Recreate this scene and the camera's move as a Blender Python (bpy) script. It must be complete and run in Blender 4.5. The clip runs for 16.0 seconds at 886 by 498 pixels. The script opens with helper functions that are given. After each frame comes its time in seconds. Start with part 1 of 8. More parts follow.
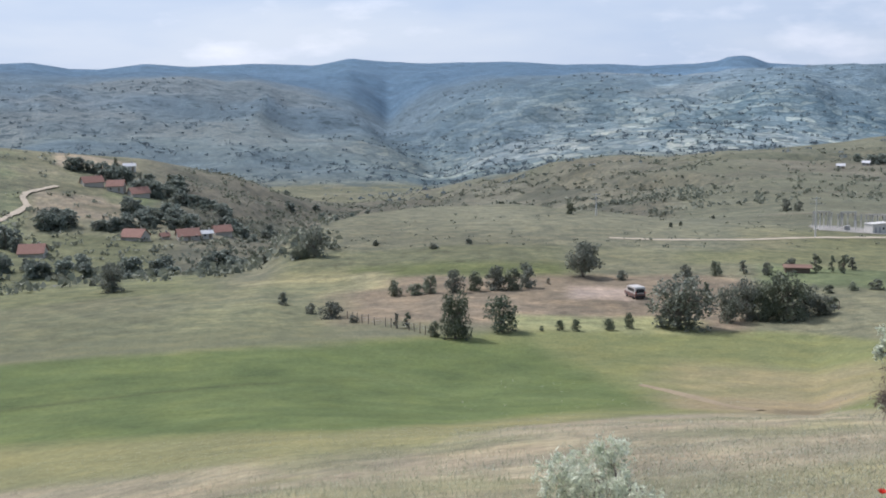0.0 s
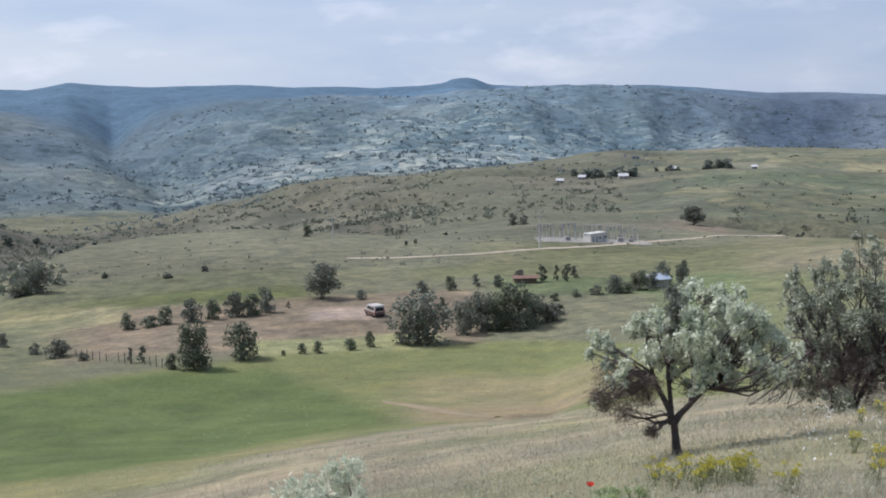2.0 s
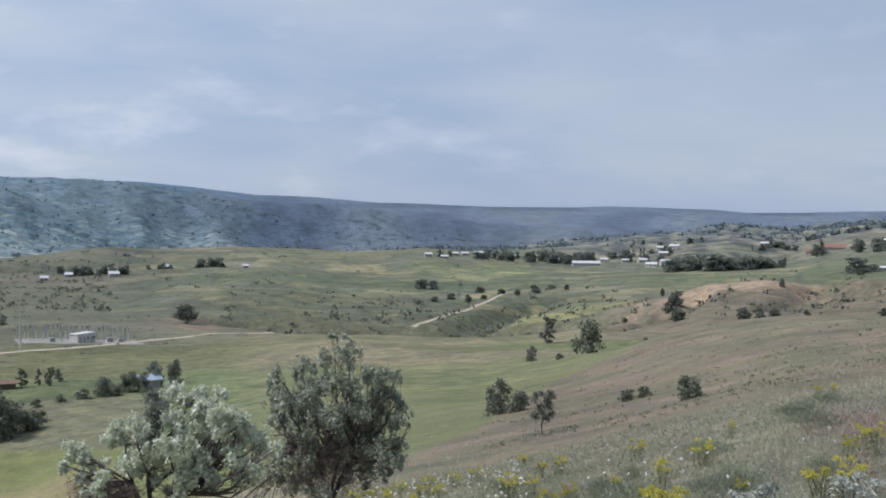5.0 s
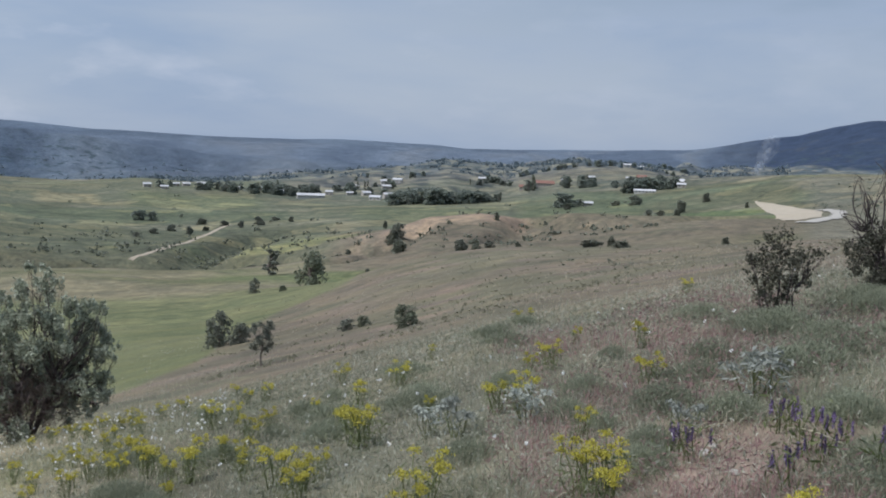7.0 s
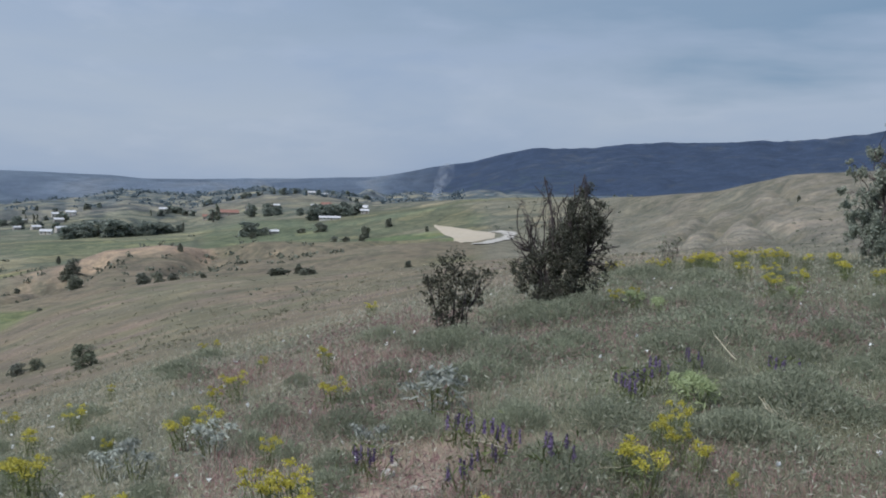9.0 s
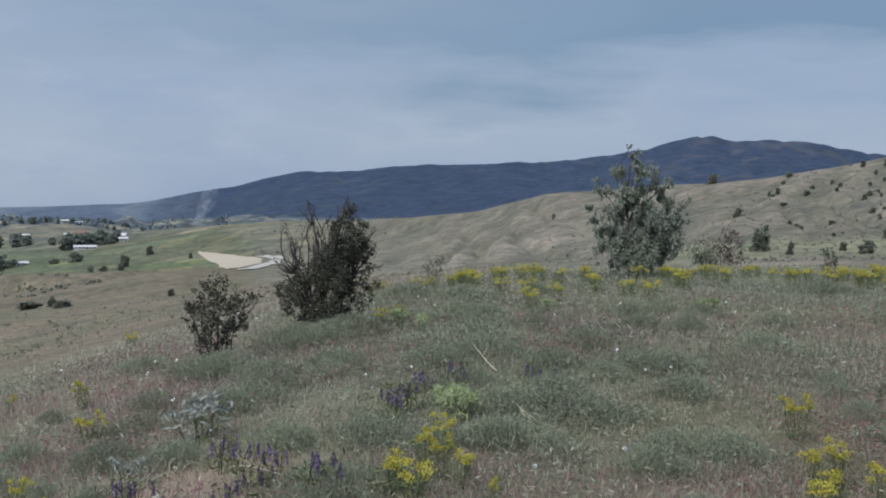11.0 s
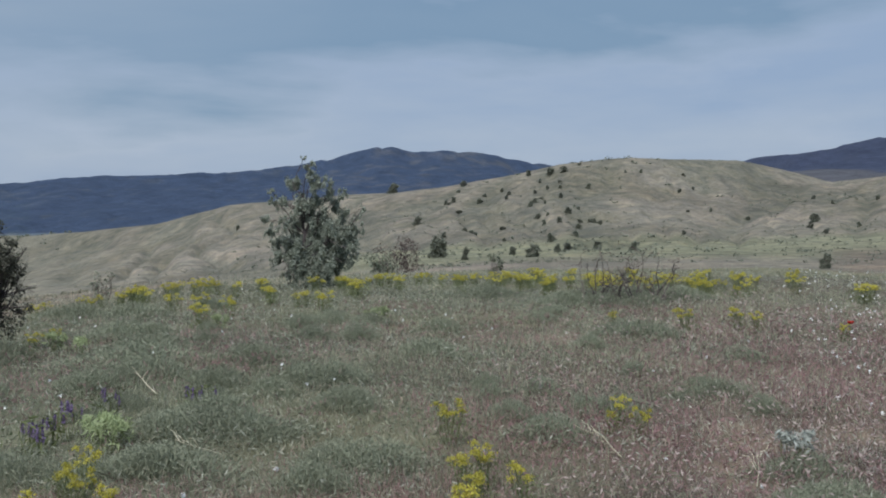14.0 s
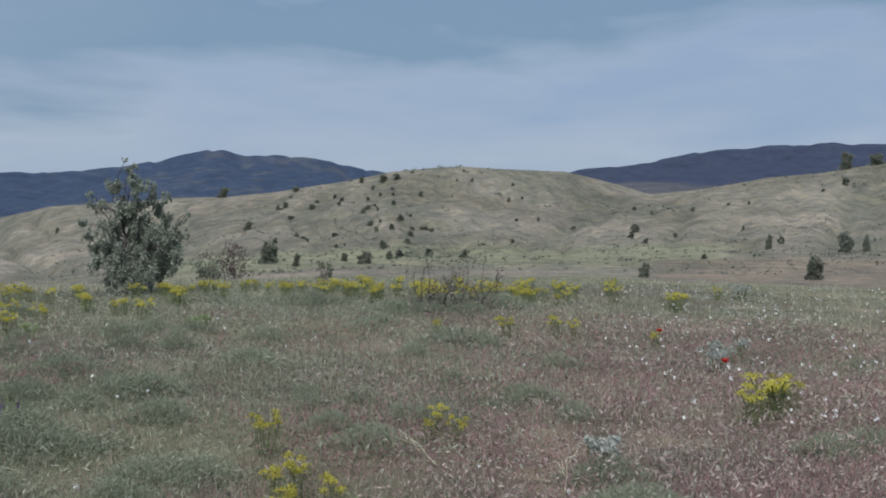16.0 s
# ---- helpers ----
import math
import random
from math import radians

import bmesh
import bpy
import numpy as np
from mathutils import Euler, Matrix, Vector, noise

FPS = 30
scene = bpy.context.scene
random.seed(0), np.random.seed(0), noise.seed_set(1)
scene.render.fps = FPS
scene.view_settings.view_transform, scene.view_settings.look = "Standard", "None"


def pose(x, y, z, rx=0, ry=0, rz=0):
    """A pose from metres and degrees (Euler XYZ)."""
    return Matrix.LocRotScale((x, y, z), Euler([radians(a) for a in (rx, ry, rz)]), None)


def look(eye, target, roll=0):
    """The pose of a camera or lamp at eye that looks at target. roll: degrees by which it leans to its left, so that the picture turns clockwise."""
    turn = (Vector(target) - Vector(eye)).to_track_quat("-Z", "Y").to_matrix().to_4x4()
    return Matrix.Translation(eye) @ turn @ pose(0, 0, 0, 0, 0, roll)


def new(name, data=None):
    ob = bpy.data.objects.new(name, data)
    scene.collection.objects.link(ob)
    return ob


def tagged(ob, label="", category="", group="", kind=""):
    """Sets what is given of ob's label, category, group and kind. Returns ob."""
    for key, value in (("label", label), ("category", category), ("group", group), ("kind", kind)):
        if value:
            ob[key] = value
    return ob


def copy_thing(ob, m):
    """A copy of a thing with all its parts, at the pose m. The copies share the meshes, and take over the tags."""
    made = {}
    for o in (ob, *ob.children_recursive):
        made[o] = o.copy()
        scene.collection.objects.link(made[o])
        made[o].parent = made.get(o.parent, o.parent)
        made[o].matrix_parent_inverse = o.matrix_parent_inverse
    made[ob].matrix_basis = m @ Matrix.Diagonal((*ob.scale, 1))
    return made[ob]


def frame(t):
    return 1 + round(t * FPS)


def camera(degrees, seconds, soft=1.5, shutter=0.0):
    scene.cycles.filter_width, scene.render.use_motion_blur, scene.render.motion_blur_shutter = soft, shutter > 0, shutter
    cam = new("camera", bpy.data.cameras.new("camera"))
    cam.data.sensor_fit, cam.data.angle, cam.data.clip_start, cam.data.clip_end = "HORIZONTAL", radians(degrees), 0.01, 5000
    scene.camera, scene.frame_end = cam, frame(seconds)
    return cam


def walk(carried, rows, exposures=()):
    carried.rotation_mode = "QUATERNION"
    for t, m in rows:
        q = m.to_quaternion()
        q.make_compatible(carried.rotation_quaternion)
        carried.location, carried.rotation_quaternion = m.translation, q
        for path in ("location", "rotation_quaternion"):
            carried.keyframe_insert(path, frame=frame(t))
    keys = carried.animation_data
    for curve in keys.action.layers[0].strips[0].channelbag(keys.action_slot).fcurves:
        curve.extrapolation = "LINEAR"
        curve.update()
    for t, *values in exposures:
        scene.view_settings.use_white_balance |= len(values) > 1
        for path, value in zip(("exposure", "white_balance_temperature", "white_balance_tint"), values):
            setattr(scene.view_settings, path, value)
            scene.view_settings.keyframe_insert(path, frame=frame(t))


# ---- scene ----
def stand(x, y, z, yaw, pitch, roll):
    """The camera's pose: yaw clockwise from north, pitch up, roll leaning left."""
    return pose(x, y, z, 90 + pitch, 0, -yaw) @ pose(0, 0, 0, 0, 0, roll)


cam = camera(45.93, 16.0, soft=1.9)
walk(cam, [
    (0.0, stand(-0.04, 0.50, 1.59, -0.00, -8.52, -1.10)),
    (0.5, stand(0.05, 0.48, 1.58, 3.52, -8.31, -1.37)),
    (1.0, stand(0.13, 0.45, 1.57, 7.08, -7.67, -1.54)),
    (1.5, stand(0.13, 0.47, 1.58, 11.29, -7.42, -1.61)),
    (2.0, stand(0.15, 0.46, 1.59, 14.40, -7.67, -1.83)),
    (2.5, stand(0.17, 0.47, 1.60, 19.07, -7.31, -1.97)),
    (3.0, stand(0.18, 0.47, 1.60, 22.75, -7.01, -0.89)),
    (3.2, stand(0.19, 0.46, 1.61, 24.40, -6.33, -0.86)),
    (3.5, stand(0.20, 0.45, 1.61, 25.67, -6.22, -0.47)),
    (4.0, stand(0.23, 0.43, 1.61, 30.14, -6.25, -1.47)),
    (4.5, stand(0.30, 0.42, 1.64, 38.50, -3.95, -0.46)),
    (4.7, stand(0.30, 0.42, 1.65, 39.85, -3.13, 0.02)),
    (6.8, stand(0.44, 0.21, 1.59, 56.03, -5.85, 2.04)),
    (7.0, stand(0.44, 0.21, 1.59, 56.91, -5.94, 2.13)),
    (7.5, stand(0.44, 0.19, 1.60, 61.61, -5.34, 2.12)),
    (8.0, stand(0.40, 0.15, 1.60, 65.15, -4.62, 1.48)),
    (8.5, stand(0.43, 0.14, 1.60, 68.93, -4.42, 1.37)),
    (9.0, stand(0.45, 0.15, 1.60, 73.93, -3.88, 1.45)),
    (9.2, stand(0.45, 0.15, 1.60, 74.96, -3.57, 1.48)),
    (11.3, stand(0.42, 0.08, 1.58, 88.52, -2.39, 0.33)),
    (11.5, stand(0.42, 0.06, 1.58, 89.66, -2.38, 0.33)),
    (12.0, stand(0.43, 0.05, 1.58, 92.46, -2.47, 0.08)),
    (12.5, stand(0.48, -0.00, 1.58, 96.52, -2.27, -0.28)),
    (13.0, stand(0.52, -0.05, 1.59, 98.54, -1.70, -0.42)),
    (13.5, stand(0.53, -0.09, 1.60, 100.33, -1.61, -0.80)),
    (14.0, stand(0.51, -0.11, 1.61, 103.68, -1.87, -0.51)),
    (14.5, stand(0.53, -0.13, 1.61, 105.95, -1.57, -0.63)),
    (15.0, stand(0.53, -0.15, 1.62, 108.87, -0.58, -0.17)),
    (15.5, stand(0.52, -0.17, 1.62, 110.70, -1.62, 0.26)),
    (16.0, stand(0.49, -0.20, 1.63, 112.83, -1.53, 0.32)),
], exposures=((0.0, 0.5, 6050, 17), (1.5, 0.4, 6030, 17), (3.0, 0.31, 6030, 16), (4.7, 0.24, 6000, 15), (6.8, 0.07, 5950, 14), (9.0, 0.03, 5880, 13), (12.5, 0.04, 5900, 13), (14.0, 0.07, 5940, 12), (15.0, 0.1, 5950, 12), (16.0, 0.07, 5950, 12)))

# ---- sky and sun ----
SUN_BEARING, SUN_HEIGHT = -55, 52
world = bpy.data.worlds.new("sky")
scene.world = world
world.use_nodes = True
wt = world.node_tree
wt.nodes.clear()


def node(tree, kind, values=None, **props):
    n = tree.nodes.new(kind)
    for key, value in props.items():
        setattr(n, key, value)
    for key, value in (values or {}).items():
        n.inputs[key].default_value = value
    return n


def ramp(tree, stops, source=None):
    n = tree.nodes.new("ShaderNodeValToRGB")
    while len(n.color_ramp.elements) < len(stops):
        n.color_ramp.elements.new(0.5)
    for e, (at, col) in zip(n.color_ramp.elements, stops):
        e.position, e.color = at, (*col, 1) if len(col) == 3 else col
    if source is not None:
        tree.links.new(source, n.inputs[0])
    return n


def blend(tree, fac, a, b, mode="MIX"):
    n = tree.nodes.new("ShaderNodeMix")
    n.data_type, n.blend_type = "RGBA", mode
    for slot, v in ((0, fac), (6, a), (7, b)):
        if isinstance(v, (int, float)):
            n.inputs[slot].default_value = v
        elif isinstance(v, tuple):
            n.inputs[slot].default_value = (*v, 1)
        else:
            tree.links.new(v, n.inputs[slot])
    return n.outputs[2]


coords = node(wt, "ShaderNodeTexCoord")
# layers of cloud drawn out along the horizon, with a little clear sky between
flat = node(wt, "ShaderNodeMapping", {"Scale": (1.6, 1.6, 7.0), "Location": (0.35, 1.2, 0.1)})
wt.links.new(coords.outputs["Generated"], flat.inputs["Vector"])
sheets = node(wt, "ShaderNodeTexNoise", {"Scale": 1.7, "Detail": 5.0, "Roughness": 0.5, "Distortion": 0.15})
wt.links.new(flat.outputs[0], sheets.inputs["Vector"])
puff_map = node(wt, "ShaderNodeMapping", {"Scale": (5.0, 5.0, 14.0), "Location": (2.0, 0.4, 0.3)})
wt.links.new(coords.outputs["Generated"], puff_map.inputs["Vector"])
puffs = node(wt, "ShaderNodeTexNoise", {"Scale": 1.5, "Detail": 7.0, "Roughness": 0.55})
wt.links.new(puff_map.outputs[0], puffs.inputs["Vector"])
split = node(wt, "ShaderNodeSeparateXYZ")
wt.links.new(coords.outputs["Generated"], split.inputs[0])
air = ramp(wt, [(0.0, (0.42, 0.52, 0.65)), (0.1, (0.40, 0.51, 0.65)), (0.3, (0.44, 0.55, 0.68)), (1.0, (0.52, 0.58, 0.68))], split.outputs["Z"])
grey = ramp(wt, [(0.36, (0.0, 0.0, 0.0)), (0.66, (1, 1, 1))], sheets.outputs[0])
white = ramp(wt, [(0.56, (0.0, 0.0, 0.0)), (0.86, (1, 1, 1))], puffs.outputs[0])
veil = blend(wt, grey.outputs[0], air.outputs[0], (0.58, 0.645, 0.70))
# the thinner, brighter cloud lies on the sun's side
side = node(wt, "ShaderNodeVectorMath", operation="DOT_PRODUCT")
side.inputs[1].default_value = (math.sin(radians(SUN_BEARING + 40)), math.cos(radians(SUN_BEARING + 40)), 0.0)
wt.links.new(coords.outputs["Generated"], side.inputs[0])
thin = ramp(wt, [(0.0, (0.2, 0.2, 0.2)), (0.62, (0.3, 0.3, 0.3)), (1.0, (1, 1, 1))])
shift = node(wt, "ShaderNodeMapRange", {"From Min": -1.0, "From Max": 1.0})
wt.links.new(side.outputs["Value"], shift.inputs[0])
wt.links.new(shift.outputs[0], thin.inputs[0])
soft_white = blend(wt, 1.0, white.outputs[0], thin.outputs[0], "MULTIPLY")
cloudy = blend(wt, soft_white, veil, (0.86, 0.88, 0.92))
# a lower, darker deck of cloud overhead, away from the sun
rise = node(wt, "ShaderNodeMath", {2: -0.24}, operation="MULTIPLY_ADD")
wt.links.new(sheets.outputs[0], rise.inputs[0])
rise.inputs[1].default_value = 0.55
lift = node(wt, "ShaderNodeMath", operation="ADD")
wt.links.new(split.outputs["Z"], lift.inputs[0])
wt.links.new(rise.outputs[0], lift.inputs[1])
deck = ramp(wt, [(0.15, (0, 0, 0)), (0.225, (1, 1, 1)), (0.5, (0.7, 0.7, 0.7)), (0.9, (0, 0, 0))], lift.outputs[0])
away = ramp(wt, [(0.3, (1, 1, 1)), (0.74, (0, 0, 0))], shift.outputs[0])
dim = blend(wt, 1.0, deck.outputs[0], away.outputs[0], "MULTIPLY")
cloudy = blend(wt, dim, cloudy, (0.285, 0.41, 0.525))
# the veil is brighter towards the sun
glare = ramp(wt, [(0.45, (0.97, 0.97, 0.98)), (0.8, (1.03, 1.03, 1.03)), (1.0, (1.2, 1.19, 1.17))], shift.outputs[0])
cloudy = blend(wt, 1.0, cloudy, glare.outputs[0], "MULTIPLY")
clear = node(wt, "ShaderNodeTexSky", sky_type="NISHITA", sun_disc=False, sun_elevation=radians(SUN_HEIGHT), sun_rotation=radians(SUN_BEARING))
clear_bg = node(wt, "ShaderNodeBackground", {"Strength": 0.05})
wt.links.new(clear.outputs[0], clear_bg.inputs["Color"])
cloud_bg = node(wt, "ShaderNodeBackground", {"Strength": 0.8})
wt.links.new(cloudy, cloud_bg.inputs["Color"])
both = node(wt, "ShaderNodeMixShader", {"Fac": 0.85})
wt.links.new(clear_bg.outputs[0], both.inputs[1])
wt.links.new(cloud_bg.outputs[0], both.inputs[2])
sky_out = node(wt, "ShaderNodeOutputWorld")
wt.links.new(both.outputs[0], sky_out.inputs["Surface"])

sun = new("sun", bpy.data.lights.new("sun", "SUN"))
sun.data.energy, sun.data.angle, sun.data.color = 3.0, radians(9), (1.0, 0.95, 0.87)
sun.matrix_world = look((math.sin(radians(SUN_BEARING)) * 50, math.cos(radians(SUN_BEARING)) * 50, 50 * math.tan(radians(SUN_HEIGHT))), (0, 0, 0))


# ---- materials ----
def shell(name):
    m = bpy.data.materials.new(name)
    m.use_nodes = True
    t = m.node_tree
    return m, t, t.nodes["Principled BSDF"]


def surface(name, low, high, rough=0.8, scale=6.0, coarse=0.7, bump=0.15, metal=0.0, island=0.0):
    """A surface that varies between two colours at a fine and a coarse scale, with a fine relief."""
    m, t, p = shell(name)
    c = node(t, "ShaderNodeTexCoord")
    fine = node(t, "ShaderNodeTexNoise", {"Scale": scale, "Detail": 5.0, "Roughness": 0.6})
    broad = node(t, "ShaderNodeTexNoise", {"Scale": scale * 0.13, "Detail": 3.0})
    for n in (fine, broad):
        t.links.new(c.outputs["Object"], n.inputs["Vector"])
    mix = blend(t, coarse * 0.5, fine.outputs[0], broad.outputs[0])
    col = ramp(t, [(0.32, low), (0.68, high)], mix).outputs[0]
    if island:
        geo = node(t, "ShaderNodeNewGeometry")
        hsv = node(t, "ShaderNodeHueSaturation")
        vary = node(t, "ShaderNodeMapRange", {"To Min": 1 - island, "To Max": 1 + island})
        t.links.new(geo.outputs["Random Per Island"], vary.inputs[0])
        t.links.new(vary.outputs[0], hsv.inputs["Value"])
        t.links.new(col, hsv.inputs["Color"])
        col = hsv.outputs[0]
    t.links.new(col, p.inputs["Base Color"])
    p.inputs["Roughness"].default_value, p.inputs["Metallic"].default_value = rough, metal
    p.inputs["Specular IOR Level"].default_value = 0.25
    if bump:
        b = node(t, "ShaderNodeBump", {"Strength": bump, "Distance": 0.02})
        t.links.new(fine.outputs[0], b.inputs["Height"])
        t.links.new(b.outputs[0], p.inputs["Normal"])
    return m


def leafage(name, low, high, gleam=0.25, rough=0.6):
    """Leaves or blades: each one its own shade, partly see-through to the light."""
    m, t, p = shell(name)
    geo = node(t, "ShaderNodeNewGeometry")
    info = node(t, "ShaderNodeObjectInfo")
    col = ramp(t, [(0.0, low), (1.0, high)], geo.outputs["Random Per Island"]).outputs[0]
    hsv = node(t, "ShaderNodeHueSaturation")
    vary = node(t, "ShaderNodeMapRange", {"To Min": 0.8, "To Max": 1.2})
    t.links.new(info.outputs["Random"], vary.inputs[0])
    t.links.new(vary.outputs[0], hsv.inputs["Value"])
    t.links.new(col, hsv.inputs["Color"])
    t.links.new(hsv.outputs[0], p.inputs["Base Color"])
    p.inputs["Roughness"].default_value, p.inputs["Specular IOR Level"].default_value = rough, gleam
    trans = node(t, "ShaderNodeBsdfTranslucent")
    t.links.new(hsv.outputs[0], trans.inputs["Color"])
    mix = node(t, "ShaderNodeMixShader", {"Fac": 0.3})
    t.links.new(p.outputs[0], mix.inputs[1])
    t.links.new(trans.outputs[0], mix.inputs[2])
    t.links.new(mix.outputs[0], t.nodes["Material Output"].inputs["Surface"])
    return m


def land_material():
    """Ground: the plant cover or crop stored on the mesh, with haze and relief shade painted in, broken up by tufts and
    stains.
    """
    m, t, p = shell("land")
    c = node(t, "ShaderNodeTexCoord")
    cover = node(t, "ShaderNodeAttribute", attribute_name="cover")
    n1 = node(t, "ShaderNodeTexNoise", {"Scale": 2.6, "Detail": 6.0, "Roughness": 0.65})
    n2 = node(t, "ShaderNodeTexNoise", {"Scale": 0.19, "Detail": 5.0, "Roughness": 0.6})
    n3 = node(t, "ShaderNodeTexNoise", {"Scale": 0.021, "Detail": 6.0, "Roughness": 0.6})
    n4 = node(t, "ShaderNodeTexNoise", {"Scale": 0.62, "Detail": 4.0, "Roughness": 0.7})
    for n in (n1, n2, n3, n4):
        t.links.new(c.outputs["Object"], n.inputs["Vector"])
    col = cover.outputs["Color"]
    use = node(t, "ShaderNodeAttribute", attribute_name="use")
    for n, lo, hi in ((n1, 0.74, 1.26), (n2, 0.7, 1.3), (n3, 0.8, 1.2), (n4, 0.74, 1.26)):
        r = ramp(t, [(0.3, (lo,) * 3), (0.7, (hi,) * 3)], n.outputs[0])
        col = blend(t, use.outputs["Alpha"] if n != n1 else 1.0, col, r.outputs[0], "MULTIPLY")
    warm = ramp(t, [(0.4, (1, 1, 1)), (0.7, (1.08, 1.0, 0.9))], n2.outputs[0])
    col = blend(t, 1.0, col, warm.outputs[0], "MULTIPLY")
    # terraces and hedges that follow the contours of the far slopes; hedge colour blued for haze
    uses = node(t, "ShaderNodeSeparateColor")
    t.links.new(use.outputs["Color"], uses.inputs[0])
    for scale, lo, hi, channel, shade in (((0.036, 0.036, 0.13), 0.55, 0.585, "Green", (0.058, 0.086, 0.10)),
                                          ((0.09, 0.09, 0.30), 0.55, 0.63, "Blue", (0.105, 0.11, 0.08))):
        m4 = node(t, "ShaderNodeMapping", {"Scale": scale, "Location": (7.0 * hi, 3.0 * lo, 1.7)})
        t.links.new(c.outputs["Object"], m4.inputs["Vector"])
        n5 = node(t, "ShaderNodeTexNoise", {"Scale": 1.0, "Detail": 4.0, "Roughness": 0.65})
        t.links.new(m4.outputs[0], n5.inputs["Vector"])
        band = ramp(t, [(lo, (0, 0, 0)), (hi, (1, 1, 1))], n5.outputs[0])
        amount = node(t, "ShaderNodeMath", operation="MULTIPLY")
        t.links.new(band.outputs[0], amount.inputs[0])
        t.links.new(uses.outputs[channel], amount.inputs[1])
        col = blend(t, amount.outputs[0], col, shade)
    # a mosaic of small fields, each with its own crop
    warp = node(t, "ShaderNodeTexNoise", {"Scale": 0.008, "Detail": 3.0})
    t.links.new(c.outputs["Object"], warp.inputs["Vector"])
    push = node(t, "ShaderNodeVectorMath", operation="MULTIPLY_ADD")
    push.inputs[1].default_value = (110, 110, 0)
    t.links.new(warp.outputs["Color"], push.inputs[0])
    t.links.new(c.outputs["Object"], push.inputs[2])
    squash = node(t, "ShaderNodeMapping", {"Scale": (0.036, 0.036, 0.11)})
    t.links.new(push.outputs[0], squash.inputs["Vector"])
    plots = node(t, "ShaderNodeTexVoronoi", {"Scale": 1.0, "Randomness": 1.0})
    t.links.new(squash.outputs[0], plots.inputs["Vector"])
    hue = node(t, "ShaderNodeSeparateColor")
    t.links.new(plots.outputs["Color"], hue.inputs[0])
    # darker crops lean blue-grey, with distance haze put into the tint
    crops = ramp(t, [(0.0, (0.6, 0.72, 0.76)), (0.3, (0.76, 0.87, 0.88)), (0.55, (0.95, 1.0, 0.97)), (0.72, (1.12, 1.12, 1.02)), (0.88, (1.36, 1.31, 1.14)), (1.0, (1.7, 1.58, 1.32))], hue.outputs[0])
    sown = blend(t, 1.0, col, crops.outputs[0], "MULTIPLY")
    bounds = node(t, "ShaderNodeTexVoronoi", {"Scale": 1.0, "Randomness": 1.0}, feature="DISTANCE_TO_EDGE")
    t.links.new(squash.outputs[0], bounds.inputs["Vector"])
    ragged = node(t, "ShaderNodeMath", {1: 0.22, 2: -0.07}, operation="MULTIPLY_ADD")
    t.links.new(n2.outputs[0], ragged.inputs[0])
    gap = node(t, "ShaderNodeMath", operation="SUBTRACT")
    t.links.new(bounds.outputs["Distance"], gap.inputs[0])
    t.links.new(ragged.outputs[0], gap.inputs[1])
    hedges = ramp(t, [(0.0, (0.5, 0.58, 0.62)), (0.035, (1, 1, 1))], gap.outputs[0])
    sown = blend(t, 1.0, sown, hedges.outputs[0], "MULTIPLY")
    col = blend(t, uses.outputs["Red"], col, sown)
    t.links.new(col, p.inputs["Base Color"])
    p.inputs["Roughness"].default_value, p.inputs["Specular IOR Level"].default_value = 0.95, 0.1
    b = node(t, "ShaderNodeBump", {"Strength": 0.5, "Distance": 0.12})
    t.links.new(n1.outputs[0], b.inputs["Height"])
    t.links.new(b.outputs[0], p.inputs["Normal"])
    return m


LAND = land_material()
BARK = surface("bark", (0.095, 0.08, 0.068), (0.25, 0.215, 0.185), 0.9, 22, bump=0.6)
DARK_BARK = surface("dark_bark", (0.05, 0.04, 0.042), (0.13, 0.108, 0.105), 0.9, 22, bump=0.6)
LEAF = {
    "oak": leafage("oak_leaf", (0.075, 0.078, 0.055), (0.215, 0.21, 0.155)),
    "silver": leafage("silver_leaf", (0.41, 0.445, 0.345), (0.72, 0.75, 0.61), 0.5, 0.5),
    "sage": leafage("sage_leaf", (0.14, 0.162, 0.118), (0.48, 0.515, 0.40), 0.5, 0.5),
    "olive": leafage("olive_leaf", (0.11, 0.13, 0.09), (0.26, 0.285, 0.205), 0.4),
    "dark": leafage("dark_leaf", (0.142, 0.156, 0.126), (0.232, 0.248, 0.2)),
    "thorn": leafage("thorn_leaf", (0.06, 0.062, 0.046), (0.16, 0.163, 0.12)),
    "scrub": leafage("scrub_leaf", (0.125, 0.138, 0.105), (0.24, 0.255, 0.195)),
    # lightened, with the haze over the distant woods put into the colour
    "wood": leafage("wood_leaf", (0.13, 0.158, 0.135), (0.265, 0.298, 0.25)),
    "green": leafage("green_leaf", (0.135, 0.156, 0.112), (0.228, 0.252, 0.176)),
    "pine": leafage("pine_needles", (0.075, 0.098, 0.07), (0.17, 0.205, 0.14)),
    "pear": leafage("pear_leaf", (0.19, 0.22, 0.17), (0.42, 0.455, 0.37), 0.4),
    "dry": leafage("dry_twigs", (0.105, 0.082, 0.074), (0.215, 0.17, 0.148)),
}


# ---- building helpers ----
def mesh_from(name, verts, faces):
    """A mesh from an array of points and an array of equal-sided faces."""
    verts, faces = np.asarray(verts, np.float32), np.asarray(faces, np.int32)
    me = bpy.data.meshes.new(name)
    me.vertices.add(len(verts))
    me.vertices.foreach_set("co", verts.ravel())
    n, k = faces.shape
    me.loops.add(n * k)
    me.loops.foreach_set("vertex_index", faces.ravel())
    me.polygons.add(n)
    me.polygons.foreach_set("loop_start", np.arange(0, n * k, k, dtype=np.int32))
    me.update(calc_edges=True)
    me.validate()
    return me


